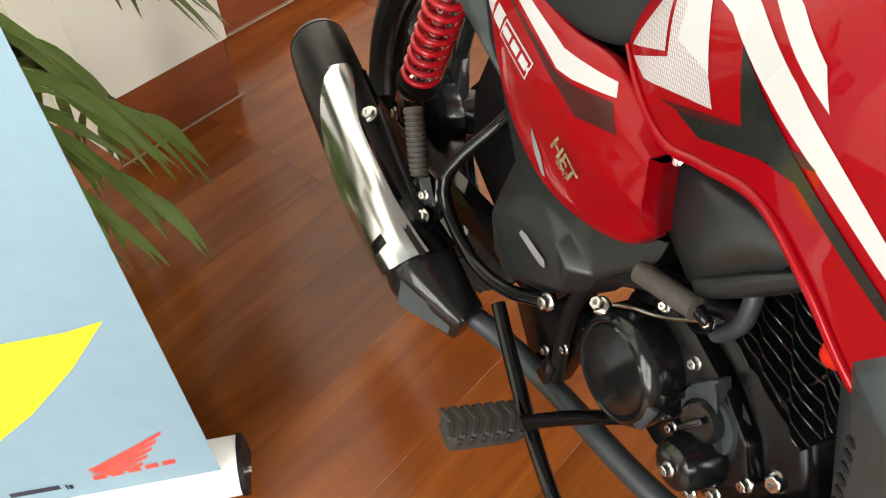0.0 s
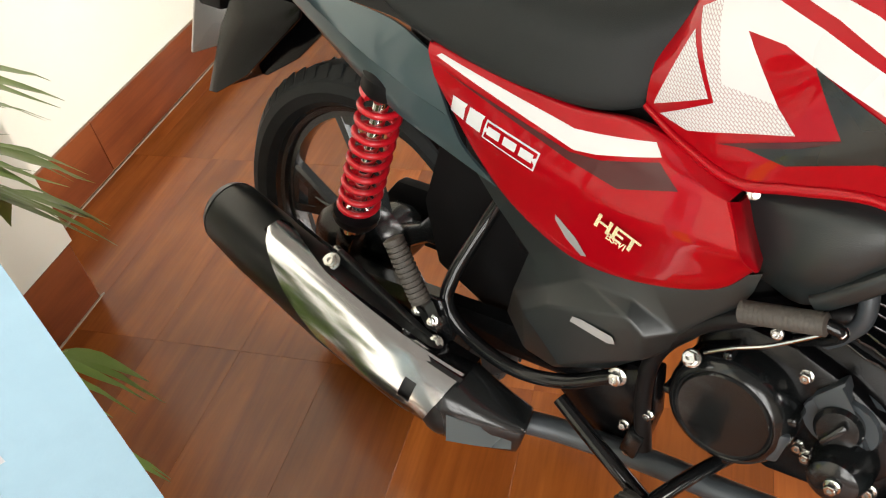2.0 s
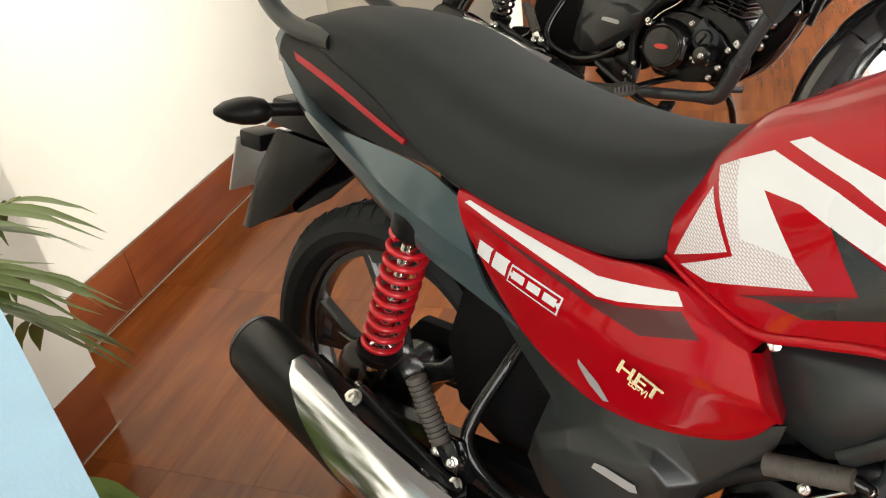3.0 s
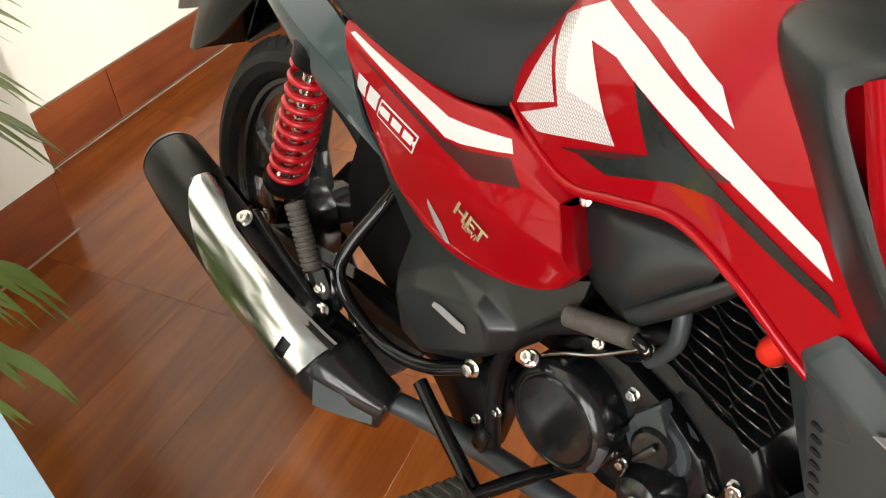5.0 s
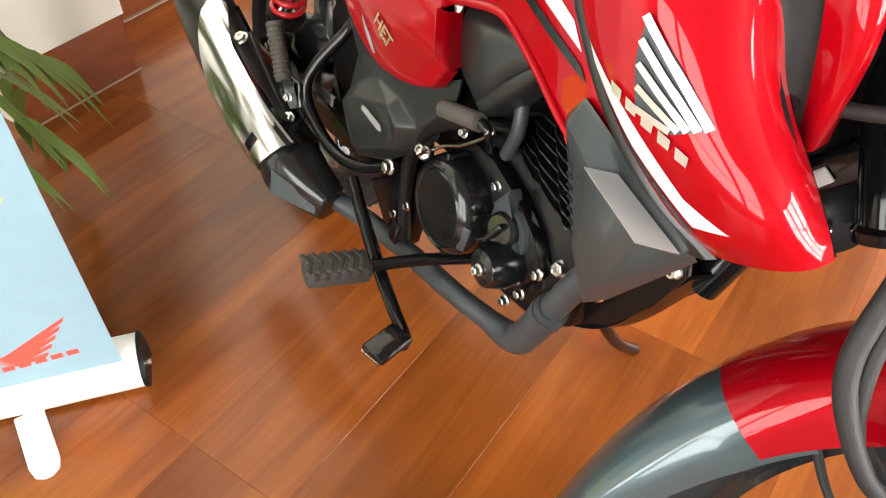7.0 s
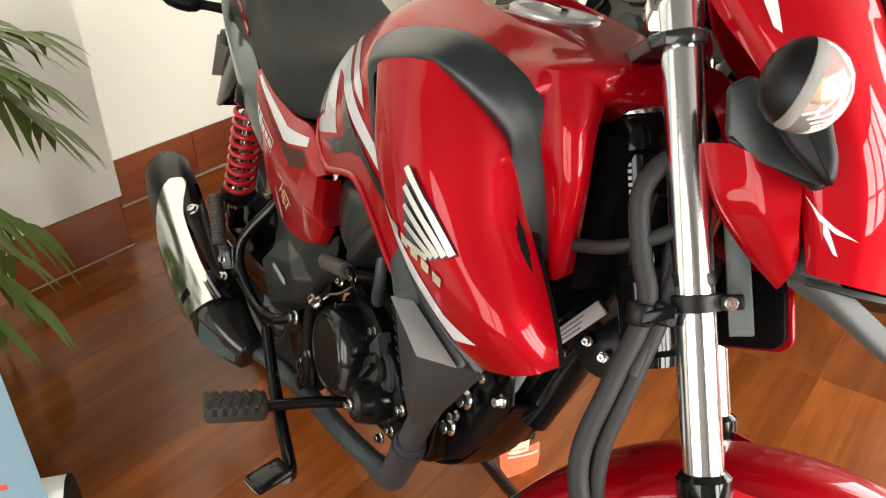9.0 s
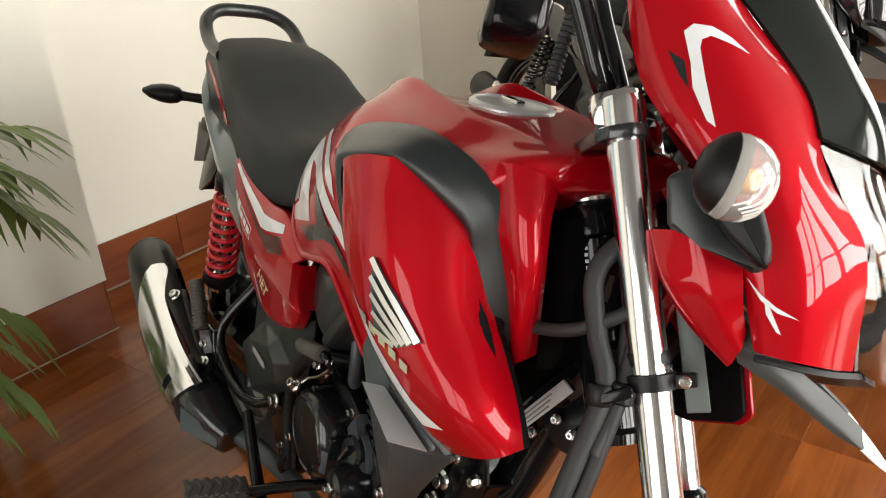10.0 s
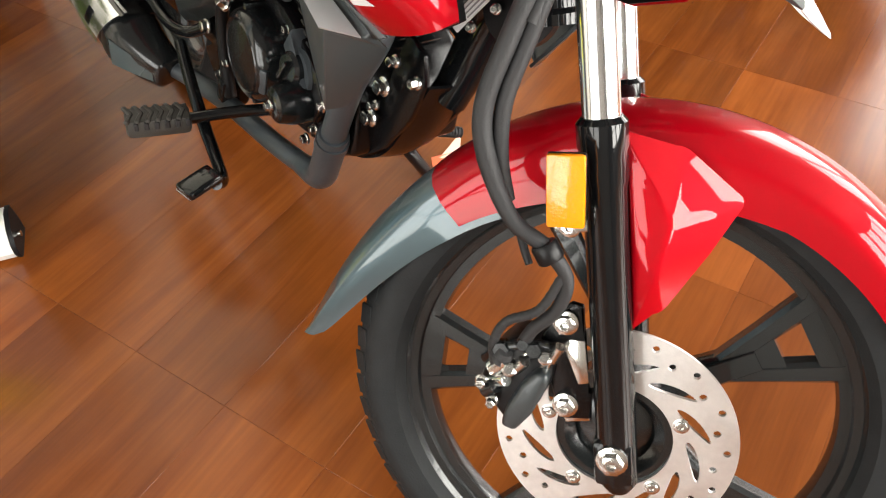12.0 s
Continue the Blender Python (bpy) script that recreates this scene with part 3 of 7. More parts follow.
for s_ in (-1, 1):
    part("tank_rim", tube([(x, s_ * y, z) for x, y, z in LIP], [0.003, 0.0045, 0.005, 0.005, 0.005, 0.005, 0.0045, 0.004], 14, 64), RED, bike, smooth=60)

# seat: flat-topped, stepped up for the passenger
SEAT = [
    (-0.190, 0.070, 0.835, 0.858, 0.060), (-0.120, 0.100, 0.815, 0.868, 0.080), (0.0, 0.118, 0.775, 0.858, 0.09), (0.10, 0.130, 0.722, 0.826, 0.095),
    (0.20, 0.140, 0.698, 0.795, 0.105), (0.30, 0.146, 0.686, 0.782, 0.108), (0.38, 0.134, 0.682, 0.786, 0.098), (0.430, 0.105, 0.700, 0.800, 0.080), (0.470, 0.07, 0.76, 0.822, 0.055),
]
secs = []
for x, w, zl, zh, wt in SEAT:
    h = zh - zl
    half = [(w * 0.96, zl), (w, zl + h * 0.12), (w * 0.985, zl + h * 0.4), ((w + wt) / 2 + 0.008, zl + h * 0.72), (wt, zh - h * 0.08), (wt * 0.6, zh), (0, zh + 0.004)]
    secs.append([V(x, -a, b) for a, b in half] + [V(x, a, b) for a, b in half[-2::-1]])
rows = list(zip(*secs))
g = grid_of([list(r) for r in rows], 40, 40)
seat = part("seat", loft(list(zip(*g)), True, True), SEAT_M, bike, "dark grey grained vinyl dual seat", smooth=60)

# rear side panels, one each side
def both(name, bm, material, label="", smooth=38.0):
    other = mirrored(bm)
    a = part(name, bm, material, bike, label, smooth=smooth)
    part(name, other, material, bike, label, smooth=smooth)
    return a


side_panel = both("side_panel", creased([
    [(0.155, -0.112, 0.700), (0.22, -0.117, 0.692), (0.29, -0.121, 0.683), (0.36, -0.122, 0.677), (0.42, -0.122, 0.681), (0.48, -0.124, 0.667), (0.530, -0.127, 0.650)],
    [(0.155, -0.124, 0.703), (0.22, -0.130, 0.695), (0.29, -0.134, 0.686), (0.36, -0.135, 0.680), (0.42, -0.135, 0.684), (0.48, -0.137, 0.670), (0.530, -0.139, 0.653)],
    [(0.158, -0.133, 0.693), (0.22, -0.140, 0.680), (0.29, -0.145, 0.665), (0.36, -0.148, 0.654), (0.42, -0.150, 0.656), (0.47, -0.153, 0.652), (0.525, -0.156, 0.645)],
    [(0.172, -0.139, 0.668), (0.225, -0.147, 0.644), (0.29, -0.153, 0.622), (0.36, -0.158, 0.606), (0.43, -0.162, 0.602), (0.49, -0.165, 0.602), (0.549, -0.166, 0.603)],
    [(0.190, -0.137, 0.642), (0.232, -0.142, 0.596), (0.288, -0.147, 0.553), (0.367, -0.147, 0.518), (0.45, -0.150, 0.523), (0.527, -0.153, 0.5515), (0.560, -0.155, 0.588)],
    [(0.192, -0.122, 0.638), (0.234, -0.127, 0.591), (0.289, -0.131, 0.548), (0.367, -0.131, 0.512), (0.45, -0.133, 0.517), (0.528, -0.136, 0.5465), (0.561, -0.138, 0.585)],
], 34, 0.13, 0.003), RED, "glossy red painted side panel", 55)

CREASE = [(-0.262, -0.072, 0.8185), (-0.16, -0.1185, 0.758), (-0.047, -0.134, 0.7145), (0.06, -0.138, 0.668), (0.14, -0.138, 0.640), (0.192, -0.137, 0.624)]
both("tail_cowl", sheet([
    CREASE,
    [(-0.235, -0.075, 0.790), (-0.14, -0.118, 0.734), (-0.03, -0.131, 0.684), (0.08, -0.136, 0.632), (0.16, -0.136, 0.606), (0.212, -0.134, 0.590)],
    [(-0.190, -0.070, 0.768), (-0.12, -0.112, 0.722), (0.00, -0.127, 0.655), (0.10, -0.132, 0.606), (0.18, -0.132, 0.580), (0.256, -0.130, 0.556)],
], 26, 12, 0.004), GREY_MET, "dark grey metallic tail cowl", 50)
both("tail_cowl_top", sheet([
    [(-0.262, -0.050, 0.842), (-0.18, -0.094, 0.786), (-0.085, -0.112, 0.732), (0.005, -0.118, 0.720), (0.095, -0.124, 0.712), (0.156, -0.130, 0.692)],
    [(-0.262, -0.062, 0.832), (-0.172, -0.107, 0.773), (-0.068, -0.124, 0.724), (0.032, -0.129, 0.695), (0.116, -0.132, 0.677), (0.172, -0.134, 0.660)],
    [(x, y, z + 0.0004) for x, y, z in CREASE],
], 26, 8, 0.004), GREY_MET, "grey metallic upper facet of the tail cowl", 50)
both("panel_edge", creased([
    [(0.5245, -0.156, 0.6455), (0.537, -0.1615, 0.625), (0.549, -0.1655, 0.603), (0.560, -0.155, 0.588)],
    [(0.530, -0.144, 0.642), (0.542, -0.1495, 0.622), (0.556, -0.1545, 0.600), (0.5615, -0.152, 0.588)],
    [(0.528, -0.124, 0.641), (0.537, -0.126, 0.622), (0.549, -0.128, 0.600), (0.556, -0.130, 0.588)]], 14, 0.10, 0.003), RED, smooth=40)
part("panel_screw", lathe([(0.006, 0), (0.006, 0.003), (0.003, 0.004), (0, 0.004)], 14, frame_to((0.5385, -0.134, 0.6505), (0.2, -1, 0.3))), STEEL, bike)


def faceted(points, faces, bevel, thick):
    """A thin moulded panel of flat facets with softened creases."""
    bm = bmesh.new()
    vs = {k: bm.verts.new(p) for k, p in points.items()}
    for f in faces:
        bm.faces.new([vs[k] for k in f.split()])
    bmesh.ops.recalc_face_normals(bm, faces=bm.faces)
    bmesh.ops.triangulate(bm, faces=[f for f in bm.faces if len(f.verts) > 4])
    bmesh.ops.bevel(bm, geom=[e for e in bm.edges if not e.is_boundary and e.calc_face_angle(0) > 0.1], offset=bevel, segments=3, affect="EDGES", profile=0.5)
    bmesh.ops.recalc_face_normals(bm, faces=bm.faces)
    bmesh.ops.solidify(bm, geom=bm.faces[:], thickness=thick)
    return bm


COVER = dict(
    t0=(0.196, -0.120, 0.634), t1=(0.270, -0.128, 0.575), t2=(0.372, -0.134, 0.520), t3=(0.460, -0.136, 0.514), t4=(0.562, -0.132, 0.575),
    r0=(0.206, -0.118, 0.570), q1=(0.250, -0.124, 0.532), r1=(0.312, -0.130, 0.487), r4=(0.556, -0.128, 0.545),
    a0=(0.290, -0.128, 0.425), a1=(0.337, -0.137, 0.462), a2=(0.378, -0.138, 0.492), a3=(0.445, -0.140, 0.494), a4=(0.496, -0.138, 0.476),
    b0=(0.320, -0.156, 0.426), b1=(0.355, -0.159, 0.453), b2=(0.450, -0.157, 0.483), b3=(0.470, -0.156, 0.467),
    c0=(0.375, -0.155, 0.375), c1=(0.408, -0.156, 0.398), c2=(0.470, -0.150, 0.432),
    l1=(0.268, -0.112, 0.375), l2=(0.310, -0.132, 0.352), l3=(0.360, -0.142, 0.356),
    m1=(0.425, -0.132, 0.384), m2=(0.482, -0.118, 0.430), s1=(0.505, -0.118, 0.460))
side_cover = both("lower_side_cover", faceted(COVER, [
    "t0 t1 q1 r0", "t1 t2 r1 q1", "t2 a2 a1 r1", "r1 a1 a0", "t2 t3 a3 a2", "t3 t4 r4 a4", "t3 a4 a3", "a0 a1 b1 b0", "a1 a2 b2 b1", "a2 a3 b2", "a3 a4 b3 b2",
    "b0 b1 c1 c0", "b1 b2 c2 c1", "b2 b3 c2", "a0 b0 l2 l1", "b0 c0 l3 l2", "a4 s1 c2 b3", "a4 r4 s1", "c0 c1 m1 l3", "c1 c2 m2 m1", "c2 s1 m2"], 0.0035, 0.003), CHARCOAL, "matt charcoal faceted plastic lower cover", 50)

# dark boxes, guards and a filler inside the frame
# black sheet added for the dark gap, hiding the floor behind
part("splash_guard", side_prism([(0.135, 0.600), (0.25, 0.61), (0.41, 0.50), (0.45, 0.34), (0.30, 0.315), (0.20, 0.325), (0.115, 0.36), (0.09, 0.45)], -0.068, -0.063, 0.002), VOID_BLACK, bike, "matt black filler plate added for the dark gap inside the frame")
part("chain_case", side_prism([(-0.10, 0.36), (0.42, 0.40), (0.46, 0.33), (0.40, 0.285), (-0.10, 0.25), (-0.15, 0.30)], 0.070, 0.095, 0.006), VOID_BLACK, bike, "black chain case")
part("air_box", box((0.27, 0.17, 0.24), 0.03, Matrix.Translation((0.375, 0, 0.555))), BLACK_PL, bike, "black air filter box")
part("under_seat_tray", box((0.42, 0.20, 0.09), 0.02, Matrix.Translation((0.30, 0, 0.675)) @ pose(0, 0, 0, 0, 3, 0)), BLACK_PL, bike)
rows = []
for i in range(22):
    a = radians(4 + 68 * i / 21)
    rr = 0.318 + 0.012 * (i / 21) ** 2
    rows.append([V(-0.066 + (rr + dr) * math.cos(a), y, 0.293 + (rr + dr) * math.sin(a)) for y, dr in ((-0.058, -0.035), (-0.058, -0.005), (-0.04, 0.004), (0.04, 0.004), (0.058, -0.005), (0.058, -0.035))])
bm = loft(rows, False, False)
bmesh.ops.solidify(bm, geom=bm.faces[:], thickness=0.003)
part("inner_mudguard", bm, BLACK_PL, bike, "black inner mudguard", smooth=50)
# tank graphics
decal("white_zigzag_graphic", [(0.470, 0.800), (0.500, 0.815), (0.564, 0.800), (0.630, 0.779), (0.680, 0.756), (0.745, 0.725), (0.762, 0.703), (0.679, 0.735), (0.610, 0.759), (0.538, 0.782), (0.503, 0.784), (0.545, 0.7365), (0.493, 0.739)], tank, WHITE_GR, bike, label="white zigzag graphic film")
decal("white_bar_graphic", [(0.510, 0.824), (0.527, 0.832), (0.599, 0.818), (0.645, 0.800), (0.664, 0.776), (0.620, 0.791), (0.572, 0.809)], tank, WHITE_GR, bike, label="white bar graphic film")
decal("dotted_graphic", [(0.450, 0.788), (0.470, 0.800), (0.493, 0.739), (0.545, 0.7365), (0.565, 0.718), (0.470, 0.690), (0.437, 0.694), (0.490, 0.722)], tank, WHITE_DOT, bike, label="white dashed graphic film")
decal("dotted_graphic", [(0.428, 0.700), (0.452, 0.772), (0.484, 0.724)], tank, WHITE_DOT, bike, label="white dotted graphic film")
decal("dark_graphic", [(0.5663, 0.7738), (0.6005, 0.7249), (0.5706, 0.7092), (0.5274, 0.6938), (0.5624, 0.6905), (0.6281, 0.7159), (0.6627, 0.7202), (0.7154, 0.6999), (0.7759, 0.6796), (0.7647, 0.6919), (0.6779, 0.7251), (0.6251, 0.749)], tank, BLACK_GR, bike, lift=0.0014, step=0.007, label="dark carbon patterned graphic film")
decal("shadow_graphic", [(0.501, 0.689), (0.600, 0.726), (0.658, 0.741), (0.674, 0.738), (0.595, 0.706)], tank, RED_DARK, bike, lift=0.0010, step=0.007, label="dark red graphic film")
decal("white_swoosh_graphic", [(0.172, 0.690), (0.178, 0.693), (0.36, 0.662), (0.385, 0.664), (0.445, 0.672), (0.455, 0.662), (0.39, 0.646), (0.365, 0.643)], side_panel, WHITE_GR, bike, label="white swoosh graphic film")
decal("dark_swoosh_graphic", [(0.180, 0.680), (0.36, 0.640), (0.395, 0.642), (0.455, 0.658), (0.48, 0.640), (0.42, 0.622), (0.36, 0.632)], side_panel, RED_DARK, bike, lift=0.0005, label="dark red graphic film")
# plain slanted marks where the model lettering sits
for u, z in ((0.199, 0.656), (0.225, 0.650)):
    decal("lettering_mark", [(u + 0.006, z), (u + 0.028, z - 0.0045), (u + 0.025, z - 0.0095), (u + 0.021, z - 0.0245), (u - 0.001, z - 0.020), (u + 0.001, z - 0.0145)], side_panel, WHITE_GR, bike, lift=0.0009, step=0.02)
decal("lettering_frame", [(0.256, 0.6435), (0.3285, 0.6285), (0.322, 0.6065), (0.249, 0.6215)], side_panel, WHITE_GR, bike, lift=0.0009, step=0.02)
decal("lettering_field", [(0.2575, 0.6410), (0.3260, 0.6270), (0.3205, 0.6085), (0.2515, 0.6230)], side_panel, RED, bike, lift=0.0013, step=0.02)
for k in range(3):
    u, z = 0.2590 + 0.0225 * k, 0.6372 - 0.0046 * k
    decal("lettering_mark", [(u, z), (u + 0.0175, z - 0.0036), (u + 0.0150, z - 0.0130), (u - 0.0026, z - 0.0096)], side_panel, WHITE_GR, bike, lift=0.0017, step=0.02)
emblem = empty_part("metal_emblem", bike, "small gilt letter emblem")


def lettering(text, size, m, material, parent, name="lettering"):
    """Flat letters in the built-in font, turned into a mesh."""
    cu = bpy.data.curves.new(name, "FONT")
    cu.body, cu.size, cu.extrude, cu.offset = text, size, 0.0004, size * 0.02
    tmp = new("tmp_text", cu)
    me = bpy.data.meshes.new_from_object(tmp.evaluated_get(bpy.context.evaluated_depsgraph_get()))
    bpy.data.objects.remove(tmp)
    me.transform(m)
    me.materials.append(material)
    ob = new(name, me)
    ob.parent = parent
    return ob


ON_SIDE = Matrix(((1, 0, 0, 0), (0, 0, -1, 0), (0, 1, 0, 0), (0, 0, 0, 1)))
lettering("HET", 0.0200, Matrix.Translation((0.4020, -0.1640, 0.5800)) @ pose(0, 0, 0, -9, 0, 0) @ pose(0, 0, 0, 0, 17, 0) @ ON_SIDE @ Matrix.Scale(1.45, 4, (1, 0, 0)), GOLD, emblem)
lettering("BS-VI", 0.0105, Matrix.Translation((0.417, -0.1630, 0.5690)) @ pose(0, 0, 0, -9, 0, 0) @ pose(0, 0, 0, 0, 17, 0) @ ON_SIDE, GOLD, emblem)
# silver streak: a highlight on the panel's lower face, painted as film
decal("metal_emblem", [(0.352, 0.567), (0.378, 0.548), (0.392, 0.530), (0.385, 0.528), (0.366, 0.542), (0.352, 0.560)], side_panel, SILVER_PL, bike, lift=0.0012, step=0.02)
decal("cover_emblem", [(0.385, 0.447), (0.388, 0.455), (0.400, 0.456), (0.437, 0.451), (0.440, 0.442), (0.432, 0.440)], side_cover, SILVER_PL, bike, lift=0.0012, label="small silver emblem")
cap_m = Matrix.Translation((0.762, -0.006, 0.9095)) @ pose(0, 0, 0, 0, 2, 0)
fuel_cap = part("fuel_cap", lathe([(0.048, -0.006), (0.048, 0.0025), (0.045, 0.005), (0.041, 0.0055), (0.039, 0.004), (0.02, 0.0048), (0.0, 0.005)], 48), CAP_M, bike, "brushed silver filler cap", cap_m)
part("keyhole_cover", box((0.032, 0.012, 0.006), 0.002, cap_m @ Matrix.Translation((0.0, 0, 0.007))), STEEL, fuel_cap)

# tail: red strip, black inner trim, grab rail, lamp, mudguard
both("tail_trim", sheet([[(-0.215, -0.094, 0.806), (-0.12, -0.106, 0.750), (0.0, -0.116, 0.724), (0.10, -0.122, 0.715), (0.160, -0.127, 0.700)], [(-0.215, -0.088, 0.826), (-0.12, -0.102, 0.790), (0.0, -0.110, 0.760), (0.10, -0.118, 0.724), (0.165, -0.123, 0.706)], [(-0.215, -0.072, 0.838), (-0.12, -0.090, 0.820), (0.0, -0.100, 0.790), (0.10, -0.110, 0.738), (0.165, -0.118, 0.710)]], 20, 8, 0.006), BLACK_PL)
both("red_tail_strip", sheet([[(-0.170, -0.0995, 0.801), (-0.085, -0.1075, 0.777), (0.005, -0.1150, 0.748), (0.062, -0.1215, 0.733)], [(-0.180, -0.0960, 0.812), (-0.09, -0.1045, 0.788), (0.0, -0.1130, 0.758), (0.064, -0.1205, 0.739)]], 16, 5, 0.005), RED)
rail = tube([(-0.10, -0.095, 0.835), (-0.19, -0.098, 0.850), (-0.255, -0.090, 0.885), (-0.290, -0.055, 0.905), (-0.300, 0, 0.908), (-0.290, 0.055, 0.905), (-0.255, 0.090, 0.885), (-0.19, 0.098, 0.850), (-0.10, 0.095, 0.835)], 0.0138, 14, 60)
part("grab_rail", rail, CHARCOAL, bike, "matt black rear grab rail")
part("tail_lamp", loft([[V(x, y, z) for y, z in ((-w, -h + zc), (-w * 0.6, -h * 1.3 + zc), (w * 0.6, -h * 1.3 + zc), (w, -h + zc), (w, h + zc), (0, h * 1.4 + zc), (-w, h + zc))] for x, w, h, zc in ((-0.20, 0.075, 0.02, 0.80), (-0.27, 0.062, 0.02, 0.805), (-0.295, 0.035, 0.012, 0.808))]), mat("red_lamp_lens", (0.5, 0.01, 0.01), 0.1, 0, 0.8), bike, "red tail lamp")
CHEEK = [(-0.150, 0.668), (-0.295, 0.674), (-0.352, 0.600), (-0.417, 0.474), (-0.395, 0.476), (-0.304, 0.527), (-0.156, 0.648)]
for s_ in (-1, 1):
    part("mudguard_cheek", side_prism(CHEEK, s_ * 0.054 - 0.003, s_ * 0.054 + 0.003, 0.0015), BLACK_GLOSS, bike, "black rear mudguard side")
part("rear_mudguard", sheet([[(x, y, z) for x, z in ((-0.15, 0.664), (-0.292, 0.670), (-0.348, 0.600), (-0.412, 0.476))] for y in (-0.050, -0.02, 0.02, 0.050)], 16, 6, 0.004), BLACK_GLOSS, bike, "glossy black rear mudguard", smooth=50)
part("plate_holder", box((0.006, 0.17, 0.11), 0.003, Matrix.Translation((-0.418, 0.02, 0.590)) @ pose(0, 0, 0, 0, 20, 0)), WHITE_PL, bike, "blank white number plate")
part("plate_bracket", box((0.06, 0.05, 0.03), 0.006, Matrix.Translation((-0.37, -0.035, 0.640))), BLACK_PL, bike)
part("tail_bracket", side_prism([(-0.18, 0.735), (-0.30, 0.725), (-0.31, 0.680), (-0.16, 0.672)], -0.06, 0.06, 0.008), BLACK_PL, bike)


def indicator(p0, p1, parent, lens, m=None):
    """A stalk with a drop-shaped lamp."""
    p0, p1 = Vector(p0), Vector(p1)
    ob = part("indicator", tube([p0, p0.lerp(p1, 0.45), p0.lerp(p1, 0.75)], [0.012, 0.009, 0.012], 12), BLACK_PL, parent, "black turn indicator", m)
    d = (p1 - p0).normalized()
    q = frame_to(p0.lerp(p1, 0.62), d)
    body = lathe([(0.010, -0.012), (0.019, -0.004), (0.0235, 0.012), (0.0225, 0.030), (0.0165, 0.050), (0.006, 0.064), (0.001, 0.066)], 24)
    bmesh.ops.scale(body, vec=(1.30, 0.80, 1), verts=body.verts)
    part("lamp_body", body, BLACK_PL if lens is None else lens, ob, m=(m @ q) if m is not None else q)
    return ob


indicator((-0.150, -0.075, 0.735), (-0.192, -0.218, 0.745), bike, None)
indicator((-0.150, 0.075, 0.735), (-0.192, 0.218, 0.745), bike, None)

# swingarm, shocks, rear frame tubes
both("swingarm", loft([[V(x, y - 0.012, z - h), V(x, y + 0.012, z - h), V(x, y + 0.015, z), V(x, y + 0.012, z + h), V(x, y - 0.012, z + h), V(x, y - 0.015, z)] for x, y, z, h in ((0.40, -0.085, 0.335, 0.022), (0.25, -0.095, 0.325, 0.024), (0.05, -0.105, 0.308, 0.021), (-0.13, -0.105, 0.298, 0.018))]), FRAME_M)


def shock(side):
    lo, hi = V(-0.030, side * 0.106, 0.345), V(0.085, side * 0.114, 0.668)
    d = (hi - lo).normalized()
    m = frame_to(lo, d)
    L = (hi - lo).length
    ob = part("shock_absorber", lathe([(0.012, 0.0), (0.014, 0.01), (0.014, 0.05), (0.020, 0.055), (0.020, 0.08), (0.0105, 0.085), (0.0105, L)], 20), CHROME if side < 0 else STEEL, bike, "red coil shock absorber", m)
    n, turns = 330, 9.5
    pts = []
    for i in range(n):
        a = 2 * math.pi * turns * i / (n - 1)
        k = i / (n - 1)
        h = 0.078 + (L - 0.135) * k
        pts.append(m @ V(0.0265 * math.cos(a), 0.0265 * math.sin(a), h))
    secs = []
    for i, p in enumerate(pts):
        t = (pts[min(i + 1, n - 1)] - pts[max(i - 1, 0)]).normalized()
        r = (p - (lo + d * (p - lo).dot(d))).normalized()
        b = t.cross(r)
        secs.append([p + 0.0047 * (math.cos(2 * math.pi * j / 8) * r + math.sin(2 * math.pi * j / 8) * b) for j in range(8)])
    part("coil_spring", loft(secs), SPRING, ob, "glossy red coil spring", smooth=60)
    part("top_mount", lathe([(0.028, L - 0.055), (0.031, L - 0.05), (0.031, L - 0.03), (0.018, L - 0.02), (0.016, L)], 24), BLACK_PL, ob, m=m)
    part("spring_seat", lathe([(0.032, 0.062), (0.034, 0.066), (0.034, 0.076), (0.02, 0.08)], 24), SPRING if side > 0 else BLACK_PL, ob, m=m)
    part("shock_clevis", box((0.03, 0.034, 0.05), 0.006, m @ Matrix.Translation((0, 0, 0.012))), ENGINE, ob)
    bolt(lo + V(0, side * 0.02, 0), (0, side, 0), 0.008, ob)


shock(-1)
shock(1)
part("rear_frame_tube", tube([(0.245, -0.095, 0.530), (0.226, -0.108, 0.485), (0.212, -0.150, 0.425), (0.213, -0.163, 0.388), (0.245, -0.162, 0.356), (0.310, -0.156, 0.335), (0.375, -0.146, 0.345), (0.436, -0.134, 0.380)], 0.0092, 14, 60), FRAME_M, bike, "gloss black bent tube")
part("pivot_bracket", side_prism([(0.345, 0.300), (0.408, 0.335), (0.437, 0.385), (0.474, 0.390), (0.481, 0.325), (0.470, 0.262), (0.452, 0.245), (0.405, 0.252)], -0.110, -0.085, 0.004), ENGINE, bike, "black swingarm pivot bracket")
part("pivot_block", box((0.022, 0.020, 0.040), 0.004, Matrix.Translation((0.466, -0.122, 0.290)) @ pose(0, 0, 0, 0, 12, 0)), ENGINE_GL, bike)
part("main_frame_tube", tube([(0.640, -0.098, 0.548), (0.570, -0.120, 0.524), (0.510, -0.123, 0.483), (0.473, -0.123, 0.425), (0.467, -0.121, 0.358), (0.477, -0.118, 0.283)], 0.0098, 14, 50), BLACK_PL, bike, "black frame tube")
bolt((0.439, -0.134, 0.383), (0.1, -1, 0.1), 0.0085, bike, h=0.012)
bolt((0.452, -0.124, 0.310), (0, -1, 0), 0.005, bike)
bolt((0.478, -0.122, 0.340), (0, -1, 0), 0.005, bike)
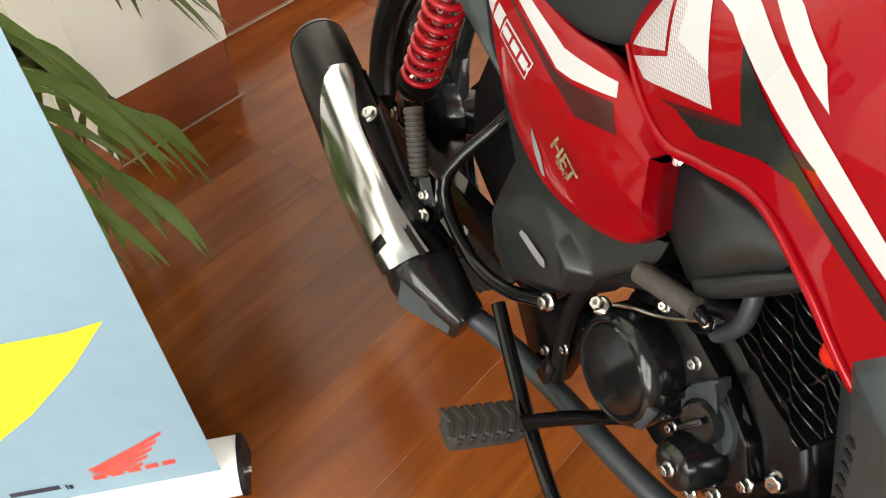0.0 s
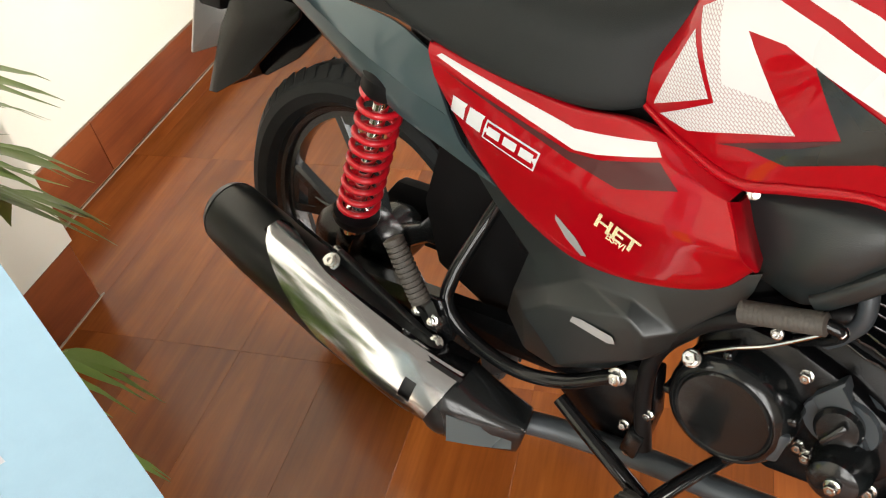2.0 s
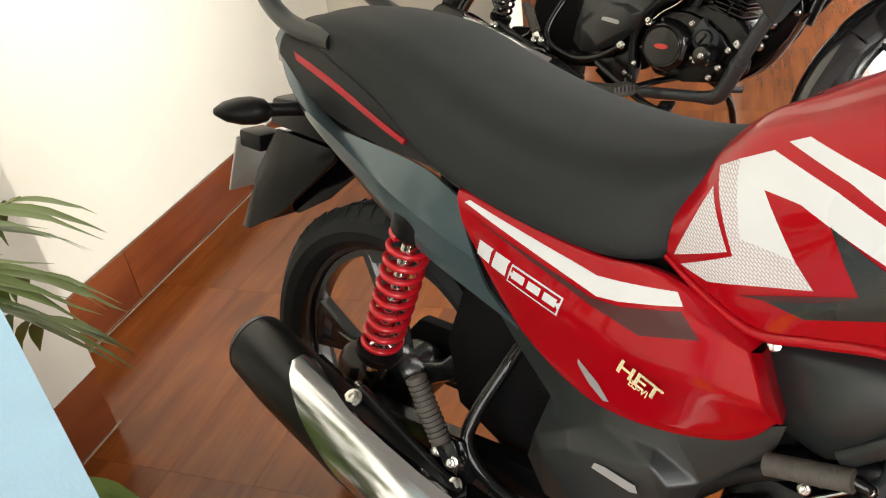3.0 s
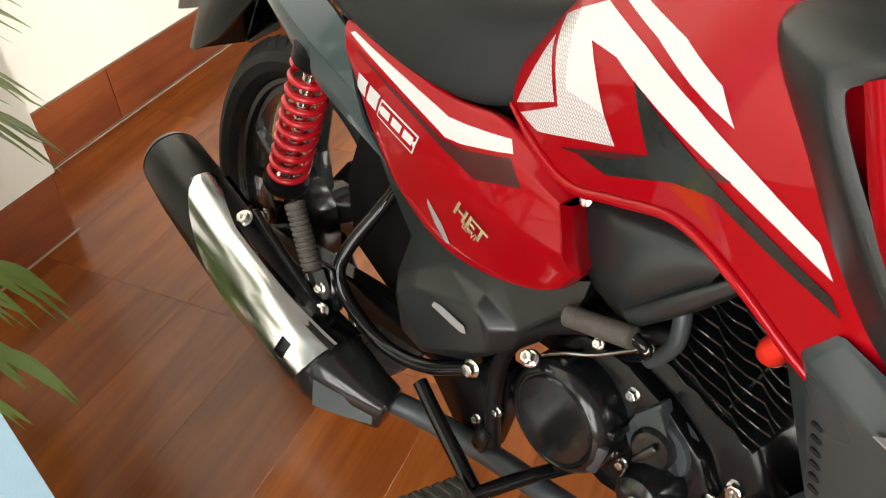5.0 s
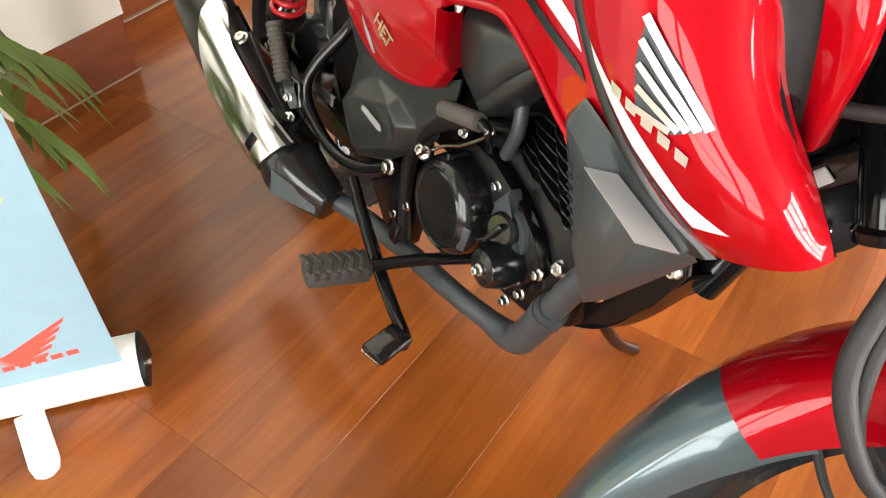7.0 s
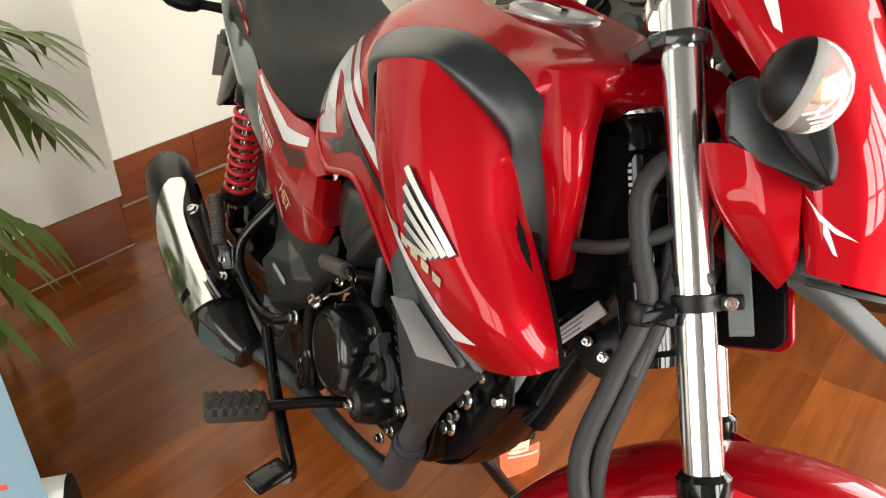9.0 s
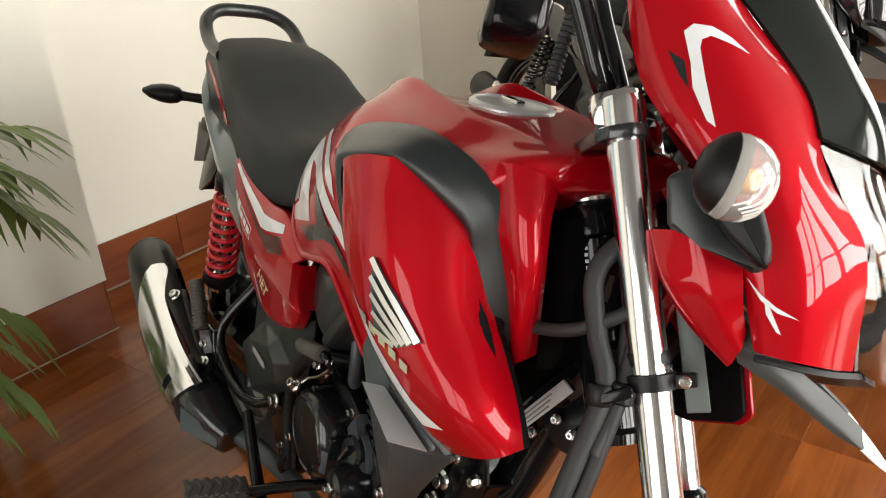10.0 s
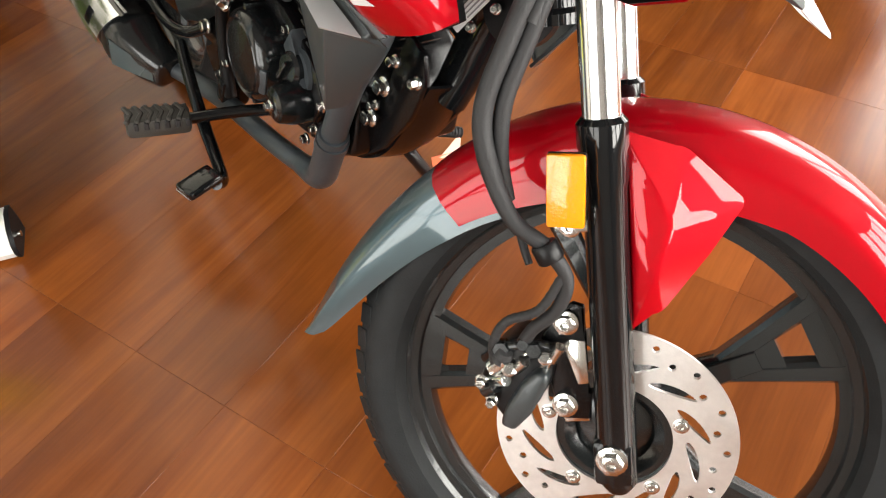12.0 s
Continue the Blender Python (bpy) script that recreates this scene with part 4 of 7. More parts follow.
bolt((0.462, -0.124, 0.275), (0, -1, 0), 0.005, bike)


def ribbed(p0, p1, r, n, ribs=0.0018, flat=1.0):
    """A ribbed rubber sleeve from p0 to p1."""
    p0, p1 = Vector(p0), Vector(p1)
    L = (p1 - p0).length
    prof = [(r * 0.7, 0), (r, 0.002)]
    for i in range(n):
        h = 0.004 + (L - 0.008) * i / n
        dh = (L - 0.008) / n
        prof += [(r, h), (r, h + dh * 0.55), (r - ribs, h + dh * 0.65), (r - ribs, h + dh * 0.95)]
    prof += [(r, L - 0.002), (r * 0.7, L)]
    bm = lathe(prof, 20)
    bmesh.ops.scale(bm, vec=(1, flat, 1), verts=bm.verts)
    return bm, frame_to(p0, p1 - p0)


peg = empty_part("passenger_footpeg", bike, "folded ribbed passenger footpeg")
bm, m = ribbed((0.150, -0.192, 0.474), (0.196, -0.192, 0.398), 0.0135, 12)
part("peg_rubber", bm, WORN, peg, m=m)
part("peg_bracket", loft([[V(*p) + V(dx, dy, 0) for dx, dy in ((-0.009, -0.008), (0.009, -0.008), (0.009, 0.008), (-0.009, 0.008))] for p in ((0.196, -0.190, 0.400), (0.203, -0.188, 0.385), (0.210, -0.182, 0.362))]), CHROME, peg, "chromed peg bracket")
bolt((0.212, -0.190, 0.378), (0.3, -1, 0.3), 0.006, peg)
bolt((0.178, -0.180, 0.372), (0.2, -1, 0.3), 0.006, peg)
bolt((0.182, -0.182, 0.386), (0.2, -1, 0.3), 0.005, peg)
part("peg_hanger", side_prism([(0.17, 0.395), (0.215, 0.40), (0.235, 0.35), (0.205, 0.325), (0.175, 0.35)], -0.176, -0.168, 0.003), FRAME_M, peg)

# muffler
AX = [(-0.170, -0.212, 0.4025), (-0.06, -0.214, 0.3718), (0.06, -0.214, 0.340), (0.16, -0.211, 0.3135), (0.235, -0.203, 0.2925), (0.29, -0.19, 0.277), (0.345, -0.168, 0.2615)]
axis = spline(AX, 49)


def ring_at(s, a, b, phis):
    """Points round the muffler at s (0 the tail, 1 the tip); angle 0 points outward, 90 up."""
    f = s * (len(axis) - 1)
    k = min(int(f), len(axis) - 2)
    c = axis[k].lerp(axis[k + 1], f - k)
    d = (axis[k + 1] - axis[k]).normalized()
    out = V(0, -1, 0)
    out = (out - d * out.dot(d)).normalized()
    up = out.cross(d)
    if up.z < 0:
        up = -up
    return [c + out * a * math.cos(radians(p)) + up * b * math.sin(radians(p)) for p in phis]


full = [360 * j / 40 for j in range(40)]
muffler = part("muffler", loft([ring_at(s, a, b, full) for s, a, b in ((0.0, 0.030, 0.034), (0.003, 0.041, 0.047), (0.02, 0.046, 0.052), (0.12, 0.049, 0.055), (0.35, 0.050, 0.056), (0.6, 0.048, 0.053), (0.70, 0.044, 0.047))]), MUF_M, bike, "matt black exhaust muffler", smooth=50)
def squared(s, a, b, power, n=48):
    """A rounded rectangular ring round the muffler's axis."""
    out = []
    for j in range(n):
        q = 2 * math.pi * j / n
        c, d = math.cos(q), math.sin(q)
        k = (abs(c) ** power + abs(d) ** power) ** (-1 / power)
        phi = math.degrees(math.atan2(d, c))
        out.append(ring_at(s, a * k, b * k, [phi])[0])
    return out


tip = part("muffler_tip", loft([squared(s, a, b, pw) for s, a, b, pw in ((0.66, 0.042, 0.044, 2.2), (0.70, 0.047, 0.048, 2.4), (0.73, 0.0475, 0.047, 2.7), (0.80, 0.042, 0.0415, 3.2), (0.90, 0.033, 0.033, 3.8), (0.985, 0.0255, 0.0265, 4.0), (0.997, 0.024, 0.025, 4.0), (1.0, 0.021, 0.022, 3.5))]), mat("muffler_tip_satin", (0.011, 0.0125, 0.013), 0.24, 0.0, 0.3, 0.2, 20), muffler, "satin black angular front cone", smooth=60)
# flat inset of the cone; its teal grey colour paints a sky reflection
inset = []
for i in range(9):
    k = i / 8
    s = 0.765 + 0.205 * k
    a = 0.0462 - 0.0200 * k
    inset.append([p for q in (-0.50, -0.2, 0.1, 0.42) for p in [ring_at(s, a + 0.0012, a * (q + 0.30 * k * 0.3) , [0])[0] + V(0, 0, a * (q + 0.12 * k))]])
bm = loft(inset, False, False)
bmesh.ops.recalc_face_normals(bm, faces=bm.faces)
bmesh.ops.solidify(bm, geom=bm.faces[:], thickness=0.001)
part("tip_inset", bm, mat("teal_sky_reflection", (0.10, 0.135, 0.145), 0.28, 0.5, 0.2, 0.1, 20), muffler, "inset of the cone with the sky's teal grey reflection in its colour", smooth=40)
part("tail_ring", loft([ring_at(s, a, b, full) for s, a, b in ((-0.006, 0.036, 0.041), (-0.004, 0.039, 0.045), (0.012, 0.045, 0.051), (0.012, 0.040, 0.045), (-0.004, 0.034, 0.039))]), MUF_M, muffler)
rows = []
for i in range(30):
    k = i / 29
    s = 0.163 + (0.690 - 0.163) * k
    lo = -4 + 68 * max(0.0, 1 - k / 0.42) ** 1.6
    hi = 76 + 32 * max(0.0, 1 - k / 0.30) ** 1.3 + 4 * max(0.0, k - 0.7) / 0.3 - (12 * (1 - k / 0.04) if k < 0.04 else 0)
    lo += 8 * (1 - k / 0.04) if k < 0.04 else 0
    a, b = 0.0560 - 0.003 * max(0, k - 0.6), 0.0615 - 0.006 * max(0, k - 0.6)
    rows.append([ring_at(s + 0.05 * max(0.0, k - 0.9) / 0.1 * j / 18, a, b, [lo + (hi - lo) * j / 18])[0] for j in range(19)])
bm = bmesh.new()
vv = [[bm.verts.new(p) for p in r] for r in rows]
for a in range(29):
    for b in range(18):
        if not (24 <= a <= 25 and 3 <= b <= 8):
            bm.faces.new((vv[a][b], vv[a][b + 1], vv[a + 1][b + 1], vv[a + 1][b]))
bmesh.ops.recalc_face_normals(bm, faces=bm.faces)
bmesh.ops.solidify(bm, geom=bm.faces[:], thickness=0.0025)
part("heat_shield", bm, SHIELD_M, muffler, "polished chrome heat shield with a slot", smooth=50)
rows = []
for i in range(28):
    k = i / 27
    flat = [ring_at(0.160 + 0.585 * k, 0.0545, 0.0600, [q])[0] for q in (66, 74, 136)]
    rows.append([flat[0], flat[0].lerp(flat[1], 0.6)] + [flat[1].lerp(flat[2], j / 5) for j in range(6)] + [flat[2] + V(0, 0.002, -0.012)])
bm = loft(rows, False, False)
bmesh.ops.recalc_face_normals(bm, faces=bm.faces)
bmesh.ops.solidify(bm, geom=bm.faces[:], thickness=0.002)
part("inner_guard", bm, MIRROR_BLACK, muffler, "glossy black guard plate", smooth=50)
bolt((0.050, -0.207, 0.402), (0.2, -0.6, 0.8), 0.0095, muffler, h=0.009)
bolt((0.216, -0.190, 0.343), (0.2, -0.7, 0.7), 0.0085, muffler, h=0.009)
part("muffler_bracket", side_prism([(0.02, 0.375), (0.05, 0.415), (0.085, 0.40), (0.21, 0.352), (0.235, 0.335), (0.22, 0.315), (0.10, 0.35)], -0.196, -0.186, 0.003), MUF_M, muffler)

# exhaust pipe
pipe = part("exhaust_pipe", tube([(0.765, -0.02, 0.600), (0.815, -0.055, 0.600), (0.842, -0.088, 0.555), (0.812, -0.097, 0.490), (0.786, -0.095, 0.437), (0.757, -0.090, 0.374)], 0.0168, 20, 50), PIPE_M, bike, "grey painted exhaust pipe")
part("pipe_sleeve", tube([(0.762, -0.091, 0.384), (0.748, -0.088, 0.352), (0.730, -0.084, 0.314), (0.716, -0.081, 0.288), (0.694, -0.080, 0.273), (0.660, -0.086, 0.270)], [0.0200, 0.0205, 0.0205, 0.0205, 0.0195, 0.0155], 22, 44), PIPE_M, pipe)
part("sleeve_ring", tube([(0.757, -0.0898, 0.372), (0.751, -0.0886, 0.359)], 0.0225, 22), PIPE_M, pipe)
part("pipe_run", tube([(0.672, -0.083, 0.2705), (0.60, -0.099, 0.268), (0.48, -0.115, 0.262), (0.38, -0.136, 0.258), (0.32, -0.165, 0.264)], 0.0152, 18, 40), PIPE_M, pipe)
# engine
engine = part("engine", side_prism([(0.485, 0.335), (0.51, 0.305), (0.60, 0.298), (0.71, 0.308), (0.770, 0.345), (0.775, 0.42), (0.735, 0.475), (0.66, 0.50), (0.56, 0.515), (0.495, 0.475)], -0.068, 0.10, 0.012, 3), ENGINE, bike, "black painted single-cylinder engine")
part("right_cover", side_prism([(0.500, 0.37), (0.525, 0.345), (0.61, 0.345), (0.655, 0.350), (0.70, 0.360), (0.725, 0.40), (0.70, 0.435), (0.655, 0.462), (0.60, 0.480), (0.54, 0.482), (0.505, 0.45)], -0.089, -0.060, 0.006, 2), ENGINE, engine)
cl = frame_to((0.557, -0.085, 0.394), (0, -1, 0))
clutch = part("clutch_cover", lathe([(0.067, 0.0), (0.067, 0.020), (0.065, 0.033), (0.060, 0.042), (0.054, 0.0455), (0.0525, 0.043), (0.0505, 0.0425), (0.048, 0.0455), (0.03, 0.0465), (0.0, 0.047)], 56, cl), ENGINE_GL, engine, "round black clutch cover")
for a in (20, 100, 190, 280):
    part("cover_lug", box((0.016, 0.010, 0.030), 0.003, cl @ pose(0, 0, 0, 0, 0, a) @ Matrix.Translation((0.064, 0, 0.020))), ENGINE_GL, clutch)
part("cover_badge", box((0.012, 0.040, 0.012), 0.003, cl @ pose(0, 0, 0, 0, 0, -10) @ Matrix.Translation((0.058, 0, 0.036)) @ pose(0, 0, 0, 0, 35, 0)), PIPE_M, clutch)
cap = part("oil_filler_cap", joined(lathe([(0.023, 0), (0.023, 0.012), (0.019, 0.017), (0, 0.018)], 32, frame_to((0.657, -0.092, 0.421), (0.1, -1, 0.15))), box((0.032, 0.008, 0.012), 0.003, frame_to((0.657, -0.112, 0.422), (0.1, -1, 0.15)) @ pose(0, 0, 0, 0, 0, 60))), ENGINE_GL, engine, "black screw-in oil filler cap")
part("filler_neck", loft([[V(0.657 + r * math.cos(a) * 1.15, y, 0.419 + r * math.sin(a)) for a in [2 * math.pi * j / 20 for j in range(20)]] for y, r in ((-0.075, 0.036), (-0.094, 0.031))]), PIPE_M, engine)
part("lower_boss", lathe([(0.031, 0), (0.030, 0.03), (0.024, 0.05), (0.017, 0.054), (0, 0.054)], 32, frame_to((0.672, -0.082, 0.382), (0, -1, 0))), ENGINE_GL, engine)
part("web", side_prism([(0.625, 0.44), (0.650, 0.475), (0.662, 0.445), (0.69, 0.405), (0.69, 0.385), (0.665, 0.40)], -0.100, -0.080, 0.004), PIPE_M, engine)
for x, y, z, r in ((0.615, -0.086, 0.4545, 0.006), (0.659, -0.092, 0.430, 0.006), (0.691, -0.092, 0.380, 0.0065), (0.674, -0.137, 0.384, 0.006), (0.679, -0.087, 0.324, 0.006), (0.700, -0.085, 0.352, 0.006), (0.638, -0.09, 0.362, 0.0055), (0.628, -0.09, 0.370, 0.005), (0.720, -0.085, 0.398, 0.006)):
    bolt((x, y, z), (0, -1, 0), r, engine, h=0.010)
bolt((0.516, -0.132, 0.450), (0.0, -0.8, 0.6), 0.0075, engine, h=0.016)
for x, y, z, r in ((0.734, -0.064, 0.413, 0.009), (0.806, -0.050, 0.468, 0.009), (0.783, -0.050, 0.412, 0.009), (0.826, -0.05, 0.512, 0.006), (0.86, -0.04, 0.50, 0.006), (0.757, -0.048, 0.352, 0.008), (0.795, -0.052, 0.437, 0.005)):
    bolt((x, y, z), (0.1, -1, 0.1), r, bike, h=0.014)
cy = Matrix.Translation((0.672, 0.0, 0.475)) @ pose(0, 0, 0, 0, 16.3, 0)
cyl = part("cylinder", box((0.075, 0.095, 0.16), 0.015, cy @ Matrix.Translation((0, 0, 0.075))), ENGINE, bike, "black finned engine cylinder")
for k in range(12):
    w = 0.060 + 0.003 * (k > 7)
    edge = [(-w + 0.012 * i, -0.076 + (0.006 if (i + k) % 4 == 0 else 0.0) + 0.002 * math.sin(i * 1.3 + k)) for i in range(int(2 * w / 0.012) + 1)]
    fin = prism(edge + [(w, -0.070), (w + 0.004, 0.0), (w, 0.072), (-w, 0.072)], 0.0024, 0.0008, cy @ Matrix.Translation((0.004, 0, 0.010 + 0.0118 * k)) @ pose(0, 0, 0, 0, 1.5 * math.sin(k * 2.1), 0), 1)
    part("cooling_fin", fin, ENGINE_GL, cyl)
part("fin_bridge", box((0.004, 0.006, 0.135), 0.001, cy @ Matrix.Translation((0.022, -0.067, 0.075)), 1), ENGINE_GL, cyl)
head = part("cylinder_head", box((0.12, 0.11, 0.07), 0.018, cy @ Matrix.Translation((0.0, 0, 0.185))), ENGINE, bike)
part("spark_plug_cap", tube([(0.720, -0.070, 0.572), (0.722, -0.092, 0.585), (0.730, -0.104, 0.604), (0.745, -0.108, 0.622)], [0.011, 0.0125, 0.0115, 0.009], 14, 20), RED_RUB, bike, "red rubber spark plug cap")
part("plug_ring", lathe([(0.008, 0), (0.011, 0.002), (0.011, 0.008), (0.007, 0.012)], 16, frame_to((0.719, -0.066, 0.568), (0, -1, 0.4))), STEEL, bike)
part("breather_hose", tube([(0.628, -0.090, 0.596), (0.643, -0.104, 0.585), (0.648, -0.106, 0.552), (0.634, -0.100, 0.522), (0.622, -0.092, 0.505)], 0.0085, 12, 30), PIPE_M, bike, "grey rubber breather hose")
part("throttle_body", lathe([(0.026, 0), (0.026, 0.03), (0.02, 0.032), (0.02, 0.06), (0.024, 0.062), (0.024, 0.08)], 24, frame_to((0.56, -0.02, 0.575), (1, -0.1, 0))), ENGINE_GL, bike)
kick = empty_part("kick_starter", bike, "folded kick starter with a rubber pedal")
bm, m = ribbed((0.553, -0.144, 0.536), (0.629, -0.144, 0.558), 0.0110, 16, 0.0003)
part("pedal_rubber", bm, WORN, kick, "brown-grey rubber pedal", m)
part("kick_arm", tube([(0.600, -0.100, 0.500), (0.628, -0.125, 0.530), (0.640, -0.140, 0.552), (0.626, -0.144, 0.558)], 0.0062, 12, 24), FRAME_M, kick)
for x, y, z in ((0.588, -0.132, 0.520), (0.640, -0.138, 0.552)):
    bolt((x, y, z), (0.1, -1, 0.4), 0.0045, kick)
part("cable", tube([(0.525, -0.128, 0.460), (0.552, -0.130, 0.482), (0.585, -0.128, 0.502), (0.635, -0.128, 0.545)], 0.0022, 8, 20), STEEL, bike)

# rider's footpeg, brake pedal, left gear lever, side stand
peg2 = empty_part("footpeg", bike, "ribbed rubber rider footpeg")
P0, P1 = V(0.503, -0.284, 0.286), V(0.520, -0.196, 0.287)
pm = frame_to(P0, P1 - P0)
L = (P1 - P0).length
part("peg_block", box((0.042, 0.030, L), 0.008, pm @ Matrix.Translation((0, 0, L / 2))), PEG_M, peg2, "black rubber block")
for k in range(6):
    for s in (-1, 1):
        part("peg_rib", box((0.024, 0.006, 0.007), 0.0015, pm @ Matrix.Translation((0, 0.0134, 0.009 + 0.0142 * k)) @ pose(0, 0, 0, 0, 22 * s, 0) @ Matrix.Translation((s * 0.0105, 0, 0)), 1), PEG_M, peg2)
        part("peg_rib", box((0.006, 0.012, 0.007), 0.0015, pm @ Matrix.Translation((s * 0.0205, 0.006, 0.013 + 0.0142 * k)), 1), RUBBER, peg2)
part("peg_bar", tube([(0.519, -0.205, 0.286), (0.545, -0.13, 0.298), (0.575, -0.06, 0.305)], 0.0088, 14, 12), FRAME_M, peg2)
brake = empty_part("brake_pedal", bike, "gloss black rear brake pedal")
part("pedal_arm", tube([(0.383, -0.160, 0.333), (0.425, -0.166, 0.312), (0.475, -0.172, 0.288), (0.525, -0.176, 0.262), (0.575, -0.180, 0.243), (0.618, -0.188, 0.240), (0.640, -0.205, 0.252)], [0.009, 0.0095, 0.010, 0.0095, 0.009, 0.0085], 14, 50), FRAME_M, brake)
part("pedal_pad", box((0.040, 0.055, 0.013), 0.005, Matrix.Translation((0.640, -0.228, 0.262)) @ pose(0, 0, 0, 14, -6, 12)), FRAME_M, brake)
part("pad_sole", box((0.036, 0.050, 0.006), 0.002, Matrix.Translation((0.638, -0.230, 0.2555)) @ pose(0, 0, 0, 14, -6, 12)), STEEL, brake)
part("gear_lever", tube([(0.60, 0.10, 0.30), (0.62, 0.15, 0.26), (0.64, 0.172, 0.246)], 0.006, 10, 14), FRAME_M, bike)
bm, m = ribbed((0.636, 0.165, 0.250), (0.650, 0.205, 0.246), 0.0095, 7)
part("gear_lever_rubber", bm, RUBBER, bike, "ribbed rubber gear lever end", m)
stand = part("side_stand", tube([(0.60, 0.06, 0.30), (0.66, 0.10, 0.24), (0.655, 0.19, 0.13), (0.640, 0.272, 0.064)], 0.0105, 12, 24), FRAME_M, bike, "gloss black side stand")

# frame down tube, bash plate
both("engine_plate", side_prism([(0.690, 0.300), (0.745, 0.323), (0.803, 0.374), (0.848, 0.440), (0.872, 0.500), (0.862, 0.535), (0.825, 0.545), (0.795, 0.46), (0.755, 0.385), (0.70, 0.345)], -0.040, -0.032, 0.002), ENGINE)
part("bash_plate", sheet([[(0.69, -0.034, 0.298), (0.746, -0.034, 0.321), (0.806, -0.034, 0.374), (0.874, -0.034, 0.498)], [(0.69, 0.0, 0.295), (0.748, 0.0, 0.318), (0.811, 0.0, 0.371), (0.880, 0.0, 0.498)], [(0.69, 0.034, 0.298), (0.746, 0.034, 0.321), (0.806, 0.034, 0.374), (0.874, 0.034, 0.498)]], 14, 8, 0.004), ENGINE, bike, "black bash plate")
part("down_tube", tube([(0.960, 0.004, 0.80), (0.928, 0.024, 0.68), (0.882, 0.024, 0.55), (0.862, 0.006, 0.47)], 0.021, 16, 24), FRAME_M, bike, "black frame down tube")
part("horn", lathe([(0.036, 0), (0.042, 0.006), (0.042, 0.02), (0.03, 0.026), (0.01, 0.034), (0, 0.034)], 32, frame_to((0.930, 0.035, 0.612), (0.35, -0.85, 0.35))), BLACK_PL, bike, "black horn")
# dull black plate added to darken the space behind the tube
part("frame_web", side_prism([(0.795, 0.640), (0.880, 0.752), (0.945, 0.770), (0.955, 0.672), (0.905, 0.640), (0.852, 0.563), (0.815, 0.560)], 0.026, 0.034, 0.002), VOID_BLACK, bike, "black filler plate added behind the frame tube")
for x, y, z in ((0.902, -0.012, 0.584), (0.930, -0.006, 0.616), (0.955, -0.004, 0.612)):
    bolt((x, y, z), (0.35, -0.9, 0.2), 0.0045, bike)
ax = V(0.610, 0.025, 0.792).normalized()
ny = V(0.30, -0.93, -0.20)
ny = (ny - ax * ny.dot(ax)).normalized()
nz = ax.cross(-ny)
LABEL_AT = Matrix.Translation((0.900, -0.006, 0.612)) @ Matrix((ax, -ny, nz)).transposed().to_4x4()
part("frame_gusset", box((0.165, 0.026, 0.034), 0.004, LABEL_AT @ Matrix.Translation((0.010, 0.016, 0.0))), FRAME_M, bike)
lab = part("frame_label", box((0.117, 0.003, 0.016), 0.001, LABEL_AT), LABEL_M, bike, "white printed sticker on the frame")
for k in range(3):
    part("label_bar", box((0.075 - 0.015 * k, 0.0012, 0.0016), 0, LABEL_AT @ Matrix.Translation((-0.006, -0.0020, 0.0042 - 0.0042 * k))), TAPE_M, lab)
# dull black box added in place of the dark interior between the shrouds
part("inner_cover", box((0.13, 0.13, 0.17), 0.02, Matrix.Translation((0.868, 0.015, 0.755))), VOID_BLACK, bike, "black filler box added for the dark space inside the shrouds")
# covers below the tank
both("air_cover", sheet([
    [(0.520, -0.100, 0.648), (0.60, -0.118, 0.672), (0.685, -0.125, 0.676)],
    [(0.528, -0.120, 0.636), (0.605, -0.142, 0.650), (0.680, -0.138, 0.660)],
    [(0.545, -0.128, 0.590), (0.610, -0.146, 0.602), (0.672, -0.134, 0.640)],
    [(0.556, -0.112, 0.556), (0.606, -0.126, 0.558), (0.662, -0.122, 0.614)]], 18, 14, 0.004), CHARCOAL, "matt charcoal intake cover", 50)
both("intake_duct", creased([
    [(0.600, -0.120, 0.576), (0.646, -0.126, 0.621), (0.688, -0.122, 0.658)],
    [(0.606, -0.140, 0.572), (0.650, -0.146, 0.616), (0.690, -0.140, 0.656)],
    [(0.618, -0.138, 0.558), (0.656, -0.143, 0.598), (0.696, -0.137, 0.643)],
    [(0.622, -0.100, 0.556), (0.660, -0.105, 0.594), (0.698, -0.100, 0.640)]], 18, 0.18, 0.003), CHARCOAL, "charcoal intake duct lip", 50)
SHROUD = dict(
    z0=(0.728, -0.125, 0.640), a=(0.768, -0.160, 0.640), t1=(0.785, -0.160, 0.668), t2=(0.850, -0.160, 0.650), t3=(0.935, -0.152, 0.616),
    s1=(0.829, -0.181, 0.632), s4=(0.858, -0.170, 0.640), s3=(0.934, -0.156, 0.608), s2=(0.915, -0.190, 0.6145), n=(0.788, -0.160, 0.610),
    l=(0.802, -0.140, 0.520), b=(0.812, -0.148, 0.520), p=(0.846, -0.150, 0.482), q=(0.856, -0.128, 0.486), e=(0.932, -0.140, 0.597), k=(0.785, -0.105, 0.530))
both("lower_shroud", faceted(SHROUD, ["z0 t1 a", "a t1 s4 s1", "t1 t2 s4", "t2 t3 s3 s4", "s1 s4 s3 s2", "a s1 n", "n s1 b", "s1 s2 p b", "a n b l", "l b p", "s2 s3 e", "s2 e q p", "z0 a l k", "t3 e s3"], 0.0028, 0.004), SHROUD_M, "satin dark grey faceted lower shroud", 50)
